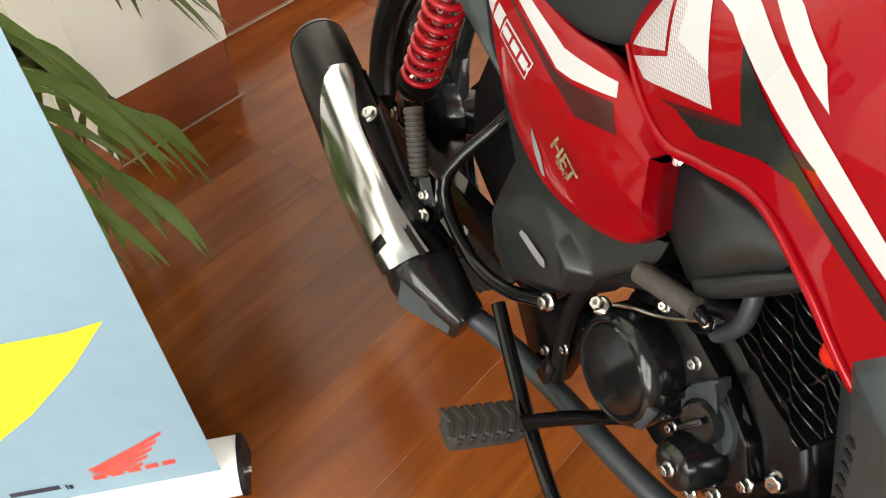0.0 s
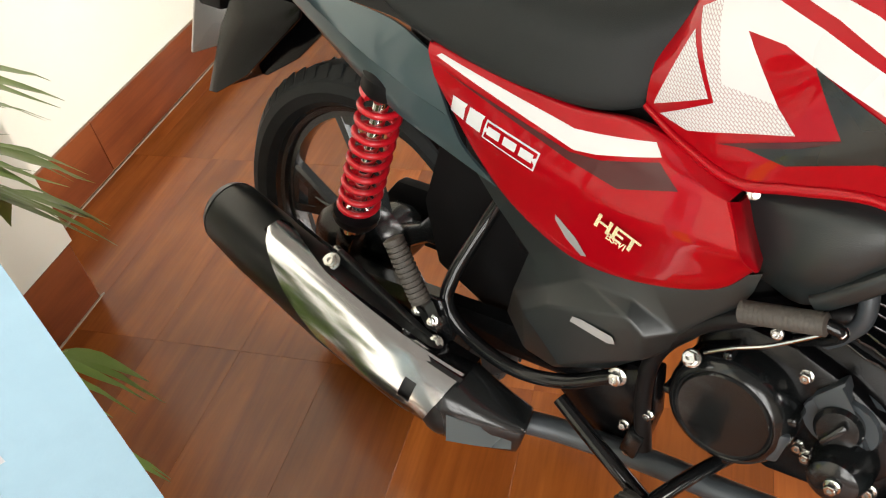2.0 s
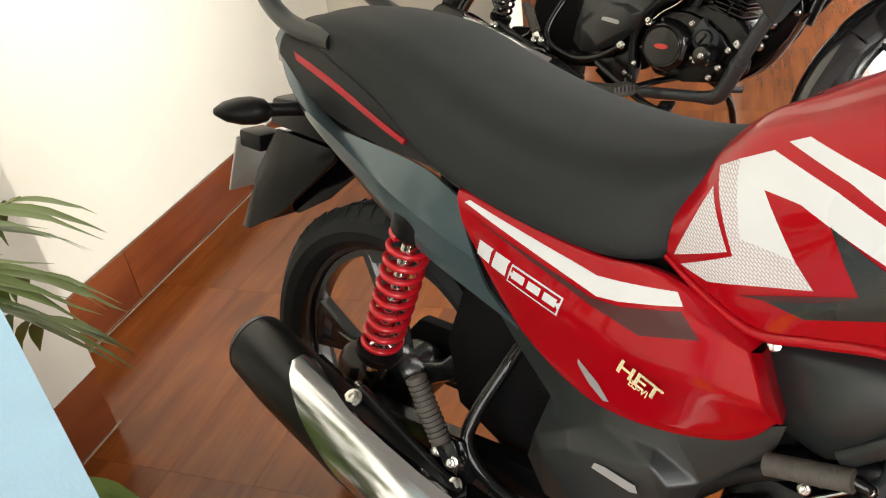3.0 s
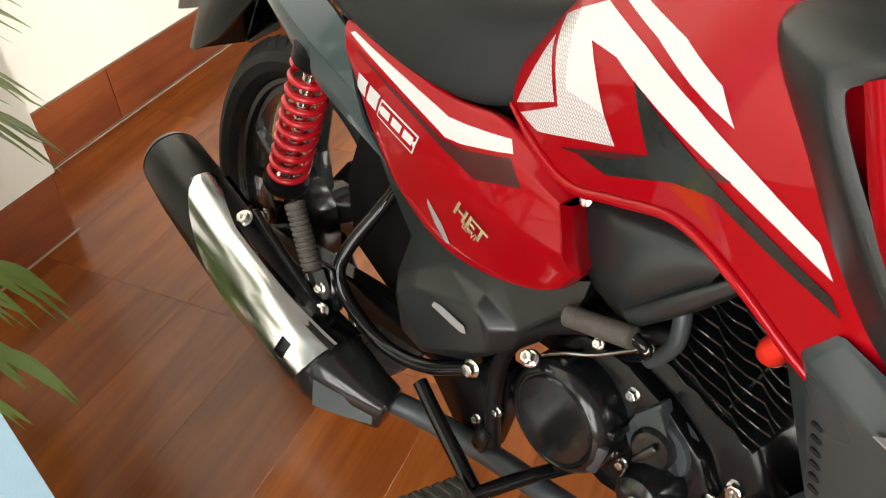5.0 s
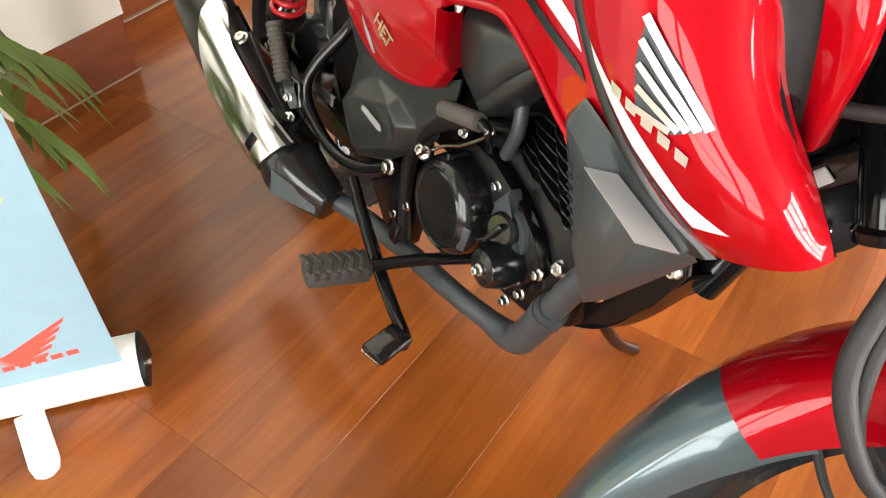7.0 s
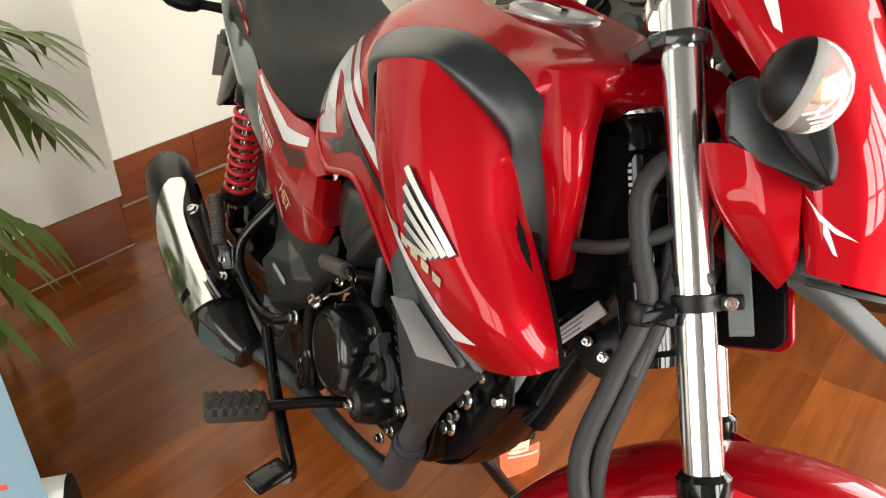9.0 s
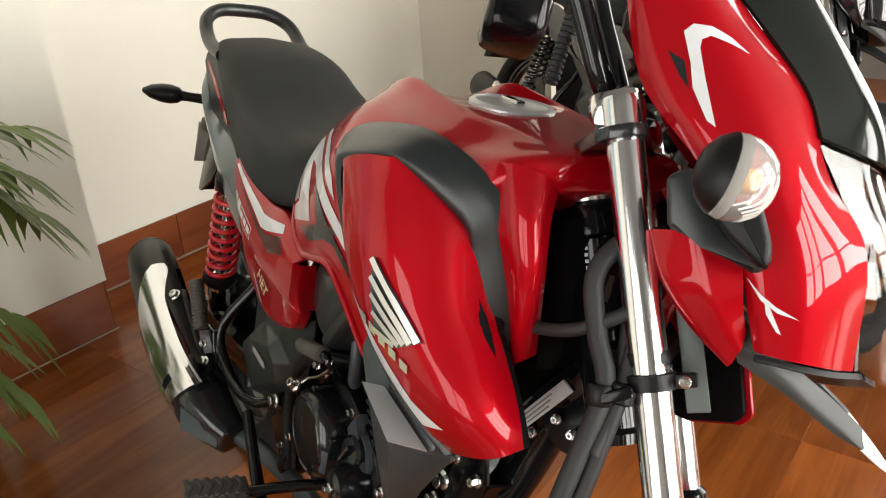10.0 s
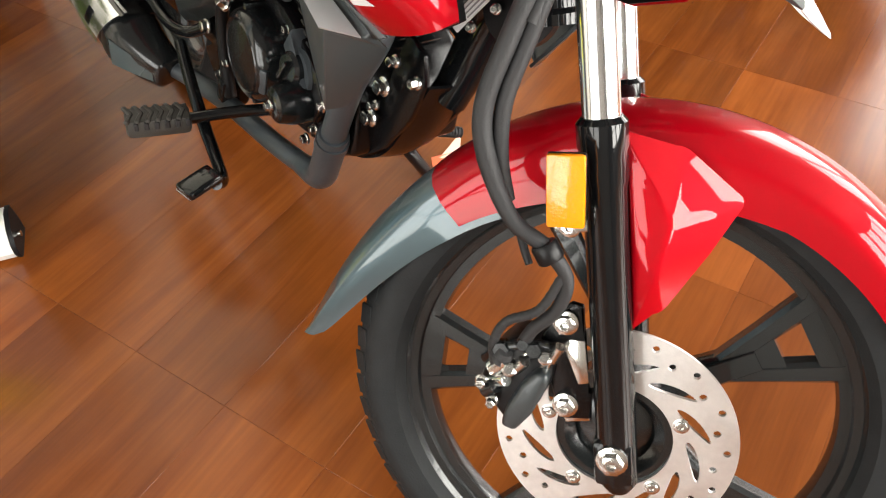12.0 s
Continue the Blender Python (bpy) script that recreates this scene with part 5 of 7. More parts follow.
# silver plate over the grey facet, painting the sheen it catches
part("shroud_facet", faceted(dict(a=(0.8310, -0.1865, 0.6345), b=(0.8590, -0.1755, 0.6425), c=(0.9335, -0.1620, 0.6115), d=(0.9145, -0.1955, 0.6175)), ["a b c d"], 0.001, 0.002), SILVER_PL, bike, "lower shroud facet with its bright sheen painted in silver", smooth=80)
for k in range(6):
    f = (k + 1) / 7.5
    part("shroud_notch", box((0.010, 0.003, 0.0035), 0.0008, Matrix.Translation((0.790 + 0.022 * f, -0.1615 + 0.012 * f, 0.608 - 0.086 * f)) @ pose(0, 0, 0, 0, 15, 0), 1), BLACK_PL, bike)
SHROUD_RAILS = [
    [(0.744, -0.186, 0.842), (0.786, -0.192, 0.764), (0.848, -0.186, 0.695), (0.912, -0.168, 0.646), (0.955, -0.150, 0.626)],
    [(0.752, -0.192, 0.848), (0.796, -0.203, 0.770), (0.866, -0.200, 0.706), (0.945, -0.177, 0.652), (0.975, -0.151, 0.634)],
    [(0.788, -0.190, 0.862), (0.858, -0.203, 0.790), (0.930, -0.189, 0.728), (0.988, -0.172, 0.688), (1.004, -0.147, 0.647)],
    [(0.822, -0.178, 0.868), (0.890, -0.160, 0.818), (0.944, -0.150, 0.748), (0.998, -0.146, 0.696), (1.022, -0.136, 0.658)],
    [(0.832, -0.168, 0.866), (0.897, -0.129, 0.816), (0.927, -0.109, 0.742), (0.978, -0.113, 0.698), (1.026, -0.124, 0.664)]]
shroud = both("tank_shroud", creased(SHROUD_RAILS, 40, 0.24, 0.004), RED, "glossy red tank shroud", 60)
both("shroud_liner", sheet([[(x - 0.004, y + 0.010, z - 0.002) for x, y, z in r] for r in SHROUD_RAILS], 20, 14, 0.002), VOID_BLACK, "black inner liner of the shroud", 60)
both("shroud_trim", creased([
    [(0.930, -0.146, 0.606), (0.820, -0.152, 0.660), (0.762, -0.152, 0.714), (0.713, -0.150, 0.779), (0.668, -0.148, 0.838), (0.674, -0.146, 0.866), (0.742, -0.142, 0.885), (0.822, -0.136, 0.894), (0.882, -0.120, 0.878), (0.920, -0.108, 0.850), (0.934, -0.097, 0.801), (0.941, -0.089, 0.752), (0.945, -0.082, 0.704)],
    [(0.934, -0.151, 0.608), (0.822, -0.160, 0.662), (0.765, -0.164, 0.715), (0.716, -0.165, 0.780), (0.673, -0.164, 0.838), (0.681, -0.162, 0.861), (0.744, -0.156, 0.881), (0.823, -0.150, 0.891), (0.880, -0.133, 0.874), (0.917, -0.118, 0.847), (0.931, -0.106, 0.800), (0.939, -0.096, 0.751), (0.944, -0.088, 0.703)],
    [(0.952, -0.156, 0.617), (0.890, -0.177, 0.645), (0.828, -0.190, 0.695), (0.762, -0.195, 0.772), (0.722, -0.192, 0.830), (0.726, -0.190, 0.849), (0.776, -0.188, 0.864), (0.829, -0.177, 0.872), (0.874, -0.155, 0.852), (0.905, -0.136, 0.828), (0.910, -0.128, 0.796), (0.925, -0.114, 0.745), (0.938, -0.098, 0.700)],
    [(0.958, -0.150, 0.621), (0.906, -0.169, 0.645), (0.842, -0.187, 0.697), (0.778, -0.193, 0.770), (0.738, -0.190, 0.824), (0.742, -0.188, 0.840), (0.785, -0.186, 0.854), (0.829, -0.172, 0.861), (0.868, -0.150, 0.841), (0.898, -0.130, 0.817), (0.902, -0.123, 0.792), (0.918, -0.110, 0.742), (0.934, -0.094, 0.697)]], 74, 0.20, 0.004), CHARCOAL, "matt charcoal trim round the shroud", 40)
both("tank_lip", sheet([
    [(0.888, -0.103, 0.880), (0.922, -0.110, 0.830), (0.934, -0.098, 0.775), (0.940, -0.084, 0.704)],
    [(0.914, -0.099, 0.884), (0.944, -0.107, 0.838), (0.954, -0.102, 0.785), (0.951, -0.090, 0.706)],
    [(0.932, -0.081, 0.879), (0.953, -0.095, 0.842), (0.963, -0.095, 0.790), (0.953, -0.083, 0.710)],
    [(0.930, -0.062, 0.870), (0.946, -0.078, 0.838), (0.957, -0.082, 0.790), (0.951, -0.071, 0.712)]], 20, 14, 0.004), RED, smooth=60)
part("trim_screw", lathe([(0.009, 0), (0.009, 0.004), (0.004, 0.004), (0, 0.003)], 18, frame_to((0.931, -0.104, 0.735), (0.3, -1, 0.1))), BLACK_PL, bike)
SCOOP = [(0.968, 0.714), (1.019, 0.729), (1.048, 0.735), (1.068, 0.6865), (1.067, 0.679), (1.060, 0.670), (1.005, 0.641), (0.986, 0.638)]
scoop = part("shroud_scoop", side_prism(SCOOP, 0.095, 0.100, 0.002), VOID_BLACK, bike, "black inside of the far shroud")
part("scoop_skin", side_prism([(0.99 + (x - 0.99) * 1.07, 0.685 + (z - 0.685) * 1.06) for x, z in SCOOP], 0.1005, 0.105, 0.002), RED, scoop)
decal("white_stripe", [(0.815, 0.742), (0.822, 0.728), (0.880, 0.684), (0.945, 0.650), (0.974, 0.661), (0.935, 0.670), (0.885, 0.700)], shroud, WHITE_GR, bike, label="white stripe film")
decal("dark_stripe", [(0.822, 0.722), (0.828, 0.714), (0.880, 0.672), (0.938, 0.640), (0.945, 0.645), (0.88, 0.680)], shroud, BLACK_GR, bike, lift=0.0006)
# feathered wing emblem and a row of plain marks under it
wing = empty_part("wing_emblem", bike, "silver wing emblem")
decal("emblem_plate", [(0.862, 0.784), (0.900, 0.757), (0.936, 0.728), (0.912, 0.713), (0.878, 0.716), (0.866, 0.748)], shroud, PIPE_M, wing, lift=0.0016)
for k in range(5):
    t = k / 4
    a = V(0.862 + 0.016 * t, 0, 0.782 - 0.064 * t)
    b = V(0.934 - 0.024 * t, 0, 0.727 - 0.012 * t)
    d = (b - a).normalized()
    n = V(-d.z, 0, d.x)
    w = 0.0026
    ln = [(a.x, a.z), ((a + n * w).x, (a + n * w).z), ((b + n * w).x, (b + n * w).z), ((b - n * w).x, (b - n * w).z), ((a - n * w).x, (a - n * w).z)]
    decal("feather", ln, shroud, EMBLEM, wing, lift=0.003 + 0.0006 * (4 - k))
for k in range(5):
    u = V(0.850 + 0.0170 * k, 0, 0.727 - 0.0050 * k)
    decal("letter_mark", [(u.x, u.z), (u.x + 0.012, u.z - 0.003), (u.x + 0.0125, u.z - 0.011), (u.x + 0.002, u.z - 0.009)], shroud, EMBLEM, wing, lift=0.002, step=0.02)

# ---- front end, built round the axle with z along the fork ----
def fpart(name, bm, material, parent=None, label="", smooth=38.0):
    return part(name, bm, material, parent if parent is not None else bike, label, FRONT, smooth)


def fboth(name, bm, material, label="", smooth=38.0):
    other = mirrored(bm)
    a = fpart(name, bm, material, None, label, smooth)
    fpart(name, other, material, None, label, smooth)
    return a


for s in (-1, 1):
    y = 0.100 * s
    leg = fpart("fork_leg", lathe([(0.012, -0.045), (0.0185, -0.035), (0.0195, 0.0), (0.0195, 0.27), (0.021, 0.275), (0.021, 0.30), (0.0225, 0.305), (0.0225, 0.325), (0.018, 0.33)], 32, Matrix.Translation((0.006, y, 0))), FRAME_M, None, "gloss black lower fork leg")
    fpart("fork_tube", lathe([(0.0168, 0.31), (0.0168, 0.705), (0.015, 0.71), (0.0, 0.711)], 32, Matrix.Translation((0.006, y, 0))), TUBE_CHROME, None, "polished chrome fork tube")
    fpart("fork_clamp", joined(lathe([(0.018, 0.46), (0.022, 0.461), (0.022, 0.474), (0.018, 0.475)], 24, Matrix.Translation((0.006, y, 0))), box((0.02, 0.014, 0.012), 0.002, Matrix.Translation((0.034, y, 0.467)))), BLACK_PL, None)
    fpart("axle_boss", box((0.038, 0.034, 0.05), 0.006, Matrix.Translation((0.003, y, -0.008))), FRAME_M, None)
bolt((0.003, -0.118, 0.0), (0, -1, 0), 0.0115, bike, h=0.012, m=FRONT)
bolt((0.034, -0.110, 0.467), (0.3, -1, 0), 0.004, bike, m=FRONT)
fpart("upper_clamp", prism([(-0.07, -0.02), (-0.045, -0.05), (-0.018, -0.112), (-0.004, -0.122), (0.016, -0.122), (0.027, -0.110), (0.022, -0.06), (0.022, 0.06), (0.027, 0.110), (0.016, 0.122), (-0.004, 0.122), (-0.018, 0.112), (-0.045, 0.05), (-0.07, 0.02)], 0.012, 0.003, Matrix.Translation((0, 0, 0.672))), ALLOY, None, "black upper fork clamp")
fpart("lower_clamp", prism([(-0.06, -0.03), (-0.014, -0.085), (-0.012, -0.108), (-0.004, -0.114), (0.016, -0.114), (0.024, -0.106), (0.022, -0.05), (0.022, 0.05), (0.024, 0.106), (0.016, 0.114), (-0.004, 0.114), (-0.012, 0.108), (-0.014, 0.085), (-0.06, 0.03)], 0.014, 0.003, Matrix.Translation((0, 0, 0.48))), BLACK_PL, None, "black lower fork clamp")
stem = fpart("steering_stem", lathe([(0.03, 0.40), (0.031, 0.41), (0.027, 0.415), (0.027, 0.615), (0.033, 0.62), (0.033, 0.645), (0.028, 0.648)], 32, Matrix.Translation((-0.045, 0, 0))), FRAME_M, None, "black steering head tube")
fpart("stem_nut", lathe([(0.030, 0.596), (0.036, 0.600), (0.036, 0.628), (0.033, 0.632)], 32, Matrix.Translation((-0.045, 0, 0))), BLACK_GLOSS, stem, "glossy black stem nut")
fpart("stem_collar", lathe([(0.033, 0.630), (0.039, 0.632), (0.039, 0.644), (0.034, 0.648), (0.03, 0.672)], 32, Matrix.Translation((-0.045, 0, 0))), STEEL, stem, "bright steel collar")
for k in range(13):
    a = radians(-100)
    fpart("stamped_bar", box((0.0010, 0.0036, 0.0034), 0, Matrix.Translation((-0.045 + 0.0272 * math.cos(a), 0.0272 * math.sin(a), 0.600 - 0.0062 * k)) @ pose(0, 0, 0, 0, 0, -100)), LABEL_M, stem)
for k, s in enumerate((-1, 1)):
    fpart("bar_riser", box((0.048, 0.042, 0.036), 0.012, Matrix.Translation((0.0, s * 0.078, 0.704))), CHROME, None, "polished handlebar clamp")
fpart("handlebar", tube([(-0.18, -0.37, 0.95), (-0.11, -0.25, 0.962), (-0.045, -0.14, 0.93), (-0.025, -0.10, 0.83), (-0.012, -0.08, 0.735), (-0.006, -0.04, 0.722), (-0.006, 0.04, 0.722), (-0.012, 0.08, 0.735), (-0.025, 0.10, 0.83), (-0.045, 0.14, 0.93), (-0.11, 0.25, 0.962), (-0.18, 0.37, 0.95)], 0.011, 14, 80), FRAME_M, None, "gloss black handlebar")
for s in (-1, 1):
    bm, m = ribbed((-0.125, s * 0.275, 0.961), (-0.185, s * 0.38, 0.949), 0.0165, 16, 0.001)
    fpart_m = FRONT @ m
    part("hand_grip", bm, RUBBER, bike, "ribbed rubber grip", fpart_m)
    fpart("switch_box", box((0.05, 0.06, 0.05), 0.01, Matrix.Translation((-0.095, s * 0.225, 0.955))), BLACK_PL, None)
part("brake_reservoir", box((0.05, 0.06, 0.045), 0.01, FRONT @ Matrix.Translation((-0.075, -0.18, 0.99))), BLACK_PL, bike, "black fluid reservoir")
fpart("instrument_housing", box((0.05, 0.16, 0.085), 0.018, Matrix.Translation((0.045, 0.0, 0.80)) @ pose(0, 0, 0, 0, 30, 0)), BLACK_PL, None, "black instrument housing")
fpart("switch_housing", box((0.08, 0.11, 0.085), 0.018, Matrix.Translation((-0.150, 0.20, 0.905)) @ pose(0, 0, 0, 0, 20, 25)), BLACK_GLOSS, None, "glossy black housing behind the bars", 60)
bm, m = ribbed((-0.055, 0.10, 0.870), (-0.093, 0.10, 0.783), 0.0085, 13, 0.0025)
part("cable_boot", bm, RUBBER, bike, "ribbed black rubber boot", FRONT @ m)
# front disc with slots and holes


def disc_mesh(r0, r1, t):
    """A brake disc: drilled near the rim, slotted nearer the centre."""
    bm = bmesh.new()
    na, nr = 230, 76
    def hole(a, r):
        k = (a * 30 / (2 * math.pi)) % 1.0 - 0.5
        row = 0.109 if int(a * 30 / (2 * math.pi)) % 2 else 0.100
        if (k * 2 * math.pi / 30 * r) ** 2 + (r - row) ** 2 < 0.0037 ** 2:
            return True
        s = (a + (r - 0.08) * 20) * 12 / (2 * math.pi) % 1.0 - 0.5
        u = (r - 0.0815) / 0.0115
        return abs(s) < 0.23 * math.sqrt(max(0.0, 1 - u * u)) * (1.0 - 0.35 * u)
    grid = {}
    for i in range(na * 3):
        a = 2 * math.pi * i / (na * 3)
        for j in range(nr + 1):
            r = r0 + (r1 - r0) * j / nr
            grid[i, j] = bm.verts.new((r * math.cos(a), r * math.sin(a), 0))
    for i in range(na * 3):
        a = 2 * math.pi * (i + 0.5) / (na * 3)
        for j in range(nr):
            r = r0 + (r1 - r0) * (j + 0.5) / nr
            if not hole(a, r):
                q = (i + 1) % (na * 3)
                bm.faces.new((grid[i, j], grid[q, j], grid[q, j + 1], grid[i, j + 1]))
    bmesh.ops.delete(bm, geom=[v for v in bm.verts if not v.link_faces], context="VERTS")
    bmesh.ops.solidify(bm, geom=bm.faces[:], thickness=t)
    return bm


DM = FRONT @ Matrix.Translation((0, -0.074, 0)) @ pose(0, 0, 0, 90, 0, 0)
disc = part("brake_disc", disc_mesh(0.058, 0.120, 0.004), DISC_M, bike, "drilled steel brake disc", DM)
part("disc_carrier", ring([(0.05, 0.0), (0.062, 0.0), (0.062, -0.03), (0.046, -0.05), (0.04, -0.05), (0.04, -0.01)], 48), ALLOY, disc, m=DM)
for k in range(5):
    a = 2 * math.pi * k / 5 + 0.25
    bolt((0.068 * math.cos(a), -0.077, 0.068 * math.sin(a)), (0, -1, 0), 0.006, disc, h=0.005, m=FRONT, hexed=False)
caliper = fpart("brake_caliper", side_prism([(-0.1255, 0.0723), (-0.1180, 0.0520), (-0.1036, 0.0300), (-0.0897, 0.0225), (-0.0700, 0.0450), (-0.0500, 0.0800), (-0.0480, 0.1000), (-0.0573, 0.1175), (-0.0860, 0.1220), (-0.1090, 0.1040)], -0.108, -0.058, 0.008, 3), BLACK_PL, None, "black two-piece brake caliper")
fpart("caliper_ridge", side_prism([(-0.1040, 0.0330), (-0.0900, 0.0270), (-0.0720, 0.0460), (-0.0520, 0.0820), (-0.0520, 0.0930), (-0.0640, 0.0930), (-0.0800, 0.0780), (-0.0980, 0.0500)], -0.124, -0.104, 0.0055, 3), mat("caliper_grey_cast", (0.030, 0.036, 0.038), 0.34, 0.1, 0.1, 0.15, 40, 0.2, 600), caliper, "dark grey cast caliper half")
fpart("caliper_bracket", side_prism([(-0.050, 0.030), (-0.018, 0.030), (-0.016, 0.060), (-0.022, 0.075), (-0.018, 0.152), (-0.030, 0.156), (-0.046, 0.140), (-0.062, 0.118)], -0.098, -0.090, 0.003), ENGINE, caliper)
fpart("bracket_face", side_prism([(-0.040, 0.112), (-0.034, 0.118), (-0.019, 0.117), (-0.018, 0.072), (-0.028, 0.070)], -0.1000, -0.0978, 0.0008), STEEL, caliper, "bright machined bracket face")
for a, b, r in (((-0.118, -0.110, 0.066), (-0.106, -0.116, 0.074), 0.0085), ((-0.108, -0.110, 0.088), (-0.092, -0.118, 0.103), 0.0070), ((-0.086, -0.112, 0.092), (-0.074, -0.118, 0.104), 0.0075), ((-0.050, -0.108, 0.101), (-0.040, -0.114, 0.118), 0.0060)):
    fpart("guide_pin", tube([a, b], [r, r * 0.85], 14), STEEL if r < 0.0076 else ENGINE_GL, caliper)
for x0, z0, r in ((-0.098, 0.112, 0.0095), (-0.066, 0.112, 0.0090), (-0.076, 0.118, 0.0070)):
    fpart("union_nut", lathe([(r, 0), (r, 0.012), (r * 0.8, 0.015), (0, 0.015)], 6, frame_to((x0, -0.106, z0), (0.1, -1, 0.2))), ENGINE_GL, caliper)
fpart("caliper_pin", tube([(-0.112, -0.105, 0.088), (-0.075, -0.108, 0.112)], 0.0075, 12), STEEL, caliper)
fpart("banjo", tube([(-0.122, -0.10, 0.070), (-0.094, -0.118, 0.082)], 0.0065, 10), STEEL, caliper)
fpart("bleed_screw", tube([(-0.060, -0.105, 0.088), (-0.045, -0.112, 0.112)], [0.006, 0.004], 10), STEEL, caliper)
for p, r in (((-0.036, -0.100, 0.137), 0.0095), ((-0.042, -0.098, 0.047), 0.0095), ((-0.112, -0.112, 0.056), 0.005), ((-0.120, -0.112, 0.078), 0.005)):
    bolt(p, (0, -1, 0), r, caliper, h=0.011, m=FRONT)
fpart("caliper_bridge", tube([(-0.118, -0.098, 0.095), (-0.098, -0.110, 0.112), (-0.070, -0.112, 0.118), (-0.048, -0.104, 0.110)], 0.006, 10, 16), ENGINE_GL, caliper)
fpart("pin_boot", lathe([(0.008, 0), (0.010, 0.004), (0.008, 0.008), (0.010, 0.012), (0.007, 0.018)], 16, frame_to((-0.100, -0.112, 0.100), (0.5, -0.4, 0.8))), RUBBER, caliper)
bolt((-0.090, -0.118, 0.094), (0.2, -1, 0.5), 0.0055, caliper, h=0.010, m=FRONT)
bolt((-0.056, -0.112, 0.104), (0.2, -1, 0.5), 0.005, caliper, h=0.010, m=FRONT)
fpart("bracket_tab", side_prism([(-0.044, 0.025), (-0.018, 0.028), (-0.018, 0.062), (-0.05, 0.062)], -0.097, -0.089, 0.002), STEEL, caliper)
fpart("brake_hose", tube([(0.030, -0.086, 0.588), (-0.004, -0.096, 0.586), (-0.030, -0.106, 0.560), (-0.033, -0.108, 0.510), (-0.029, -0.112, 0.478), (-0.034, -0.116, 0.455), (-0.062, -0.125, 0.402), (-0.087, -0.13, 0.350), (-0.089, -0.13, 0.305), (-0.072, -0.13, 0.250), (-0.044, -0.128, 0.222), (-0.028, -0.124, 0.190), (-0.040, -0.12, 0.158), (-0.066, -0.115, 0.134), (-0.084, -0.11, 0.105)], [0.0088] * 9 + [0.0076] * 2 + [0.0064] * 4, 16, 120), RUBBER, None, "black rubber brake hose")
fpart("second_hose", tube([(0.020, -0.090, 0.560), (0.002, -0.097, 0.520), (-0.010, -0.104, 0.484), (-0.020, -0.111, 0.455), (-0.046, -0.118, 0.402), (-0.071, -0.122, 0.350), (-0.080, -0.118, 0.302), (-0.077, -0.114, 0.262)], [0.0055, 0.0055, 0.0070, 0.0072, 0.0076, 0.0076, 0.0076, 0.0058], 14, 70), RUBBER, None, "black rubber hose beside the fork")
fpart("hose_loop", tube([(-0.110, -0.060, 0.520), (-0.060, -0.098, 0.515), (-0.020, -0.108, 0.522), (0.012, -0.100, 0.535)], 0.0062, 12, 30), RUBBER, None, "black rubber cable sleeve")
fpart("sensor_hose", tube([(-0.030, -0.126, 0.195), (-0.055, -0.124, 0.160), (-0.088, -0.12, 0.145), (-0.104, -0.115, 0.120), (-0.106, -0.110, 0.090)], [0.0050, 0.0043] * 22, 12, 88), RUBBER, None, "black rubber hose")
fpart("speedo_cable", tube([(0.006, -0.085, 0.590), (-0.012, -0.098, 0.500), (-0.022, -0.110, 0.455), (-0.044, -0.122, 0.412)], 0.006, 10, 30), RUBBER, None)
fpart("hose_clip", lathe([(0.011, 0), (0.0125, 0.002), (0.0125, 0.016), (0.011, 0.018)], 18, frame_to((-0.046, -0.128, 0.226), (0.4, 0, -1))), BLACK_PL, None)
fpart("hose_clip", lathe([(0.011, 0), (0.0125, 0.002), (0.0125, 0.016), (0.011, 0.018)], 18, frame_to((-0.036, -0.116, 0.452), (0.2, 0, 1))), BLACK_PL, None)
fpart("hose_clip", lathe([(0.0095, 0), (0.0115, 0.002), (0.0115, 0.016), (0.0095, 0.018)], 18, frame_to((-0.020, -0.112, 0.452), (0.35, 0, 1))), BLACK_PL, None)
fpart("clip_block", box((0.030, 0.008, 0.010), 0.002, Matrix.Translation((-0.022, -0.124, 0.460)) @ pose(0, 0, 0, 0, -12, 0)), BLACK_GLOSS, None)
fpart("hose_bracket", box((0.03, 0.006, 0.012), 0.002, Matrix.Translation((-0.022, -0.122, 0.240))), STEEL, None)
bolt((-0.022, -0.126, 0.241), (0, -1, 0), 0.0075, bike, m=FRONT)
fpart("reflector", box((0.033, 0.008, 0.064), 0.003, Matrix.Translation((-0.0215, -0.139, 0.276)) @ pose(0, 0, 0, 0, 4, 0)), AMBER, None, "amber side reflector")
fpart("reflector_back", box((0.033, 0.005, 0.064), 0.002, Matrix.Translation((-0.0215, -0.133, 0.276)) @ pose(0, 0, 0, 0, 4, 0)), BLACK_PL, None)
fpart("valve_stem", tube([(-0.095, -0.012, 0.215), (-0.088, -0.025, 0.185), (-0.082, -0.032, 0.168)], [0.005, 0.0045, 0.004], 10), RUBBER, front_wheel)

# front fender
def arc(a0, a1, prof, n=26):
    """A swept guard over the wheel: prof(k) gives (y, radius) pairs along it."""
    secs = []
    for i in range(n):
        k = i / (n - 1)
        a = radians(a0 + (a1 - a0) * k)
        secs.append([V(r * math.cos(a), y, r * math.sin(a)) for y, r in prof(k)])
    bm = bmesh.new()
    rows = [[bm.verts.new(p) for p in s] for s in secs]
    for a, b in zip(rows, rows[1:]):
        for i in range(len(a) - 1):
            bm.faces.new((a[i], a[i + 1], b[i + 1], b[i]))
    bmesh.ops.recalc_face_normals(bm, faces=bm.faces)
    bmesh.ops.solidify(bm, geom=bm.faces[:], thickness=0.003)
    return bm


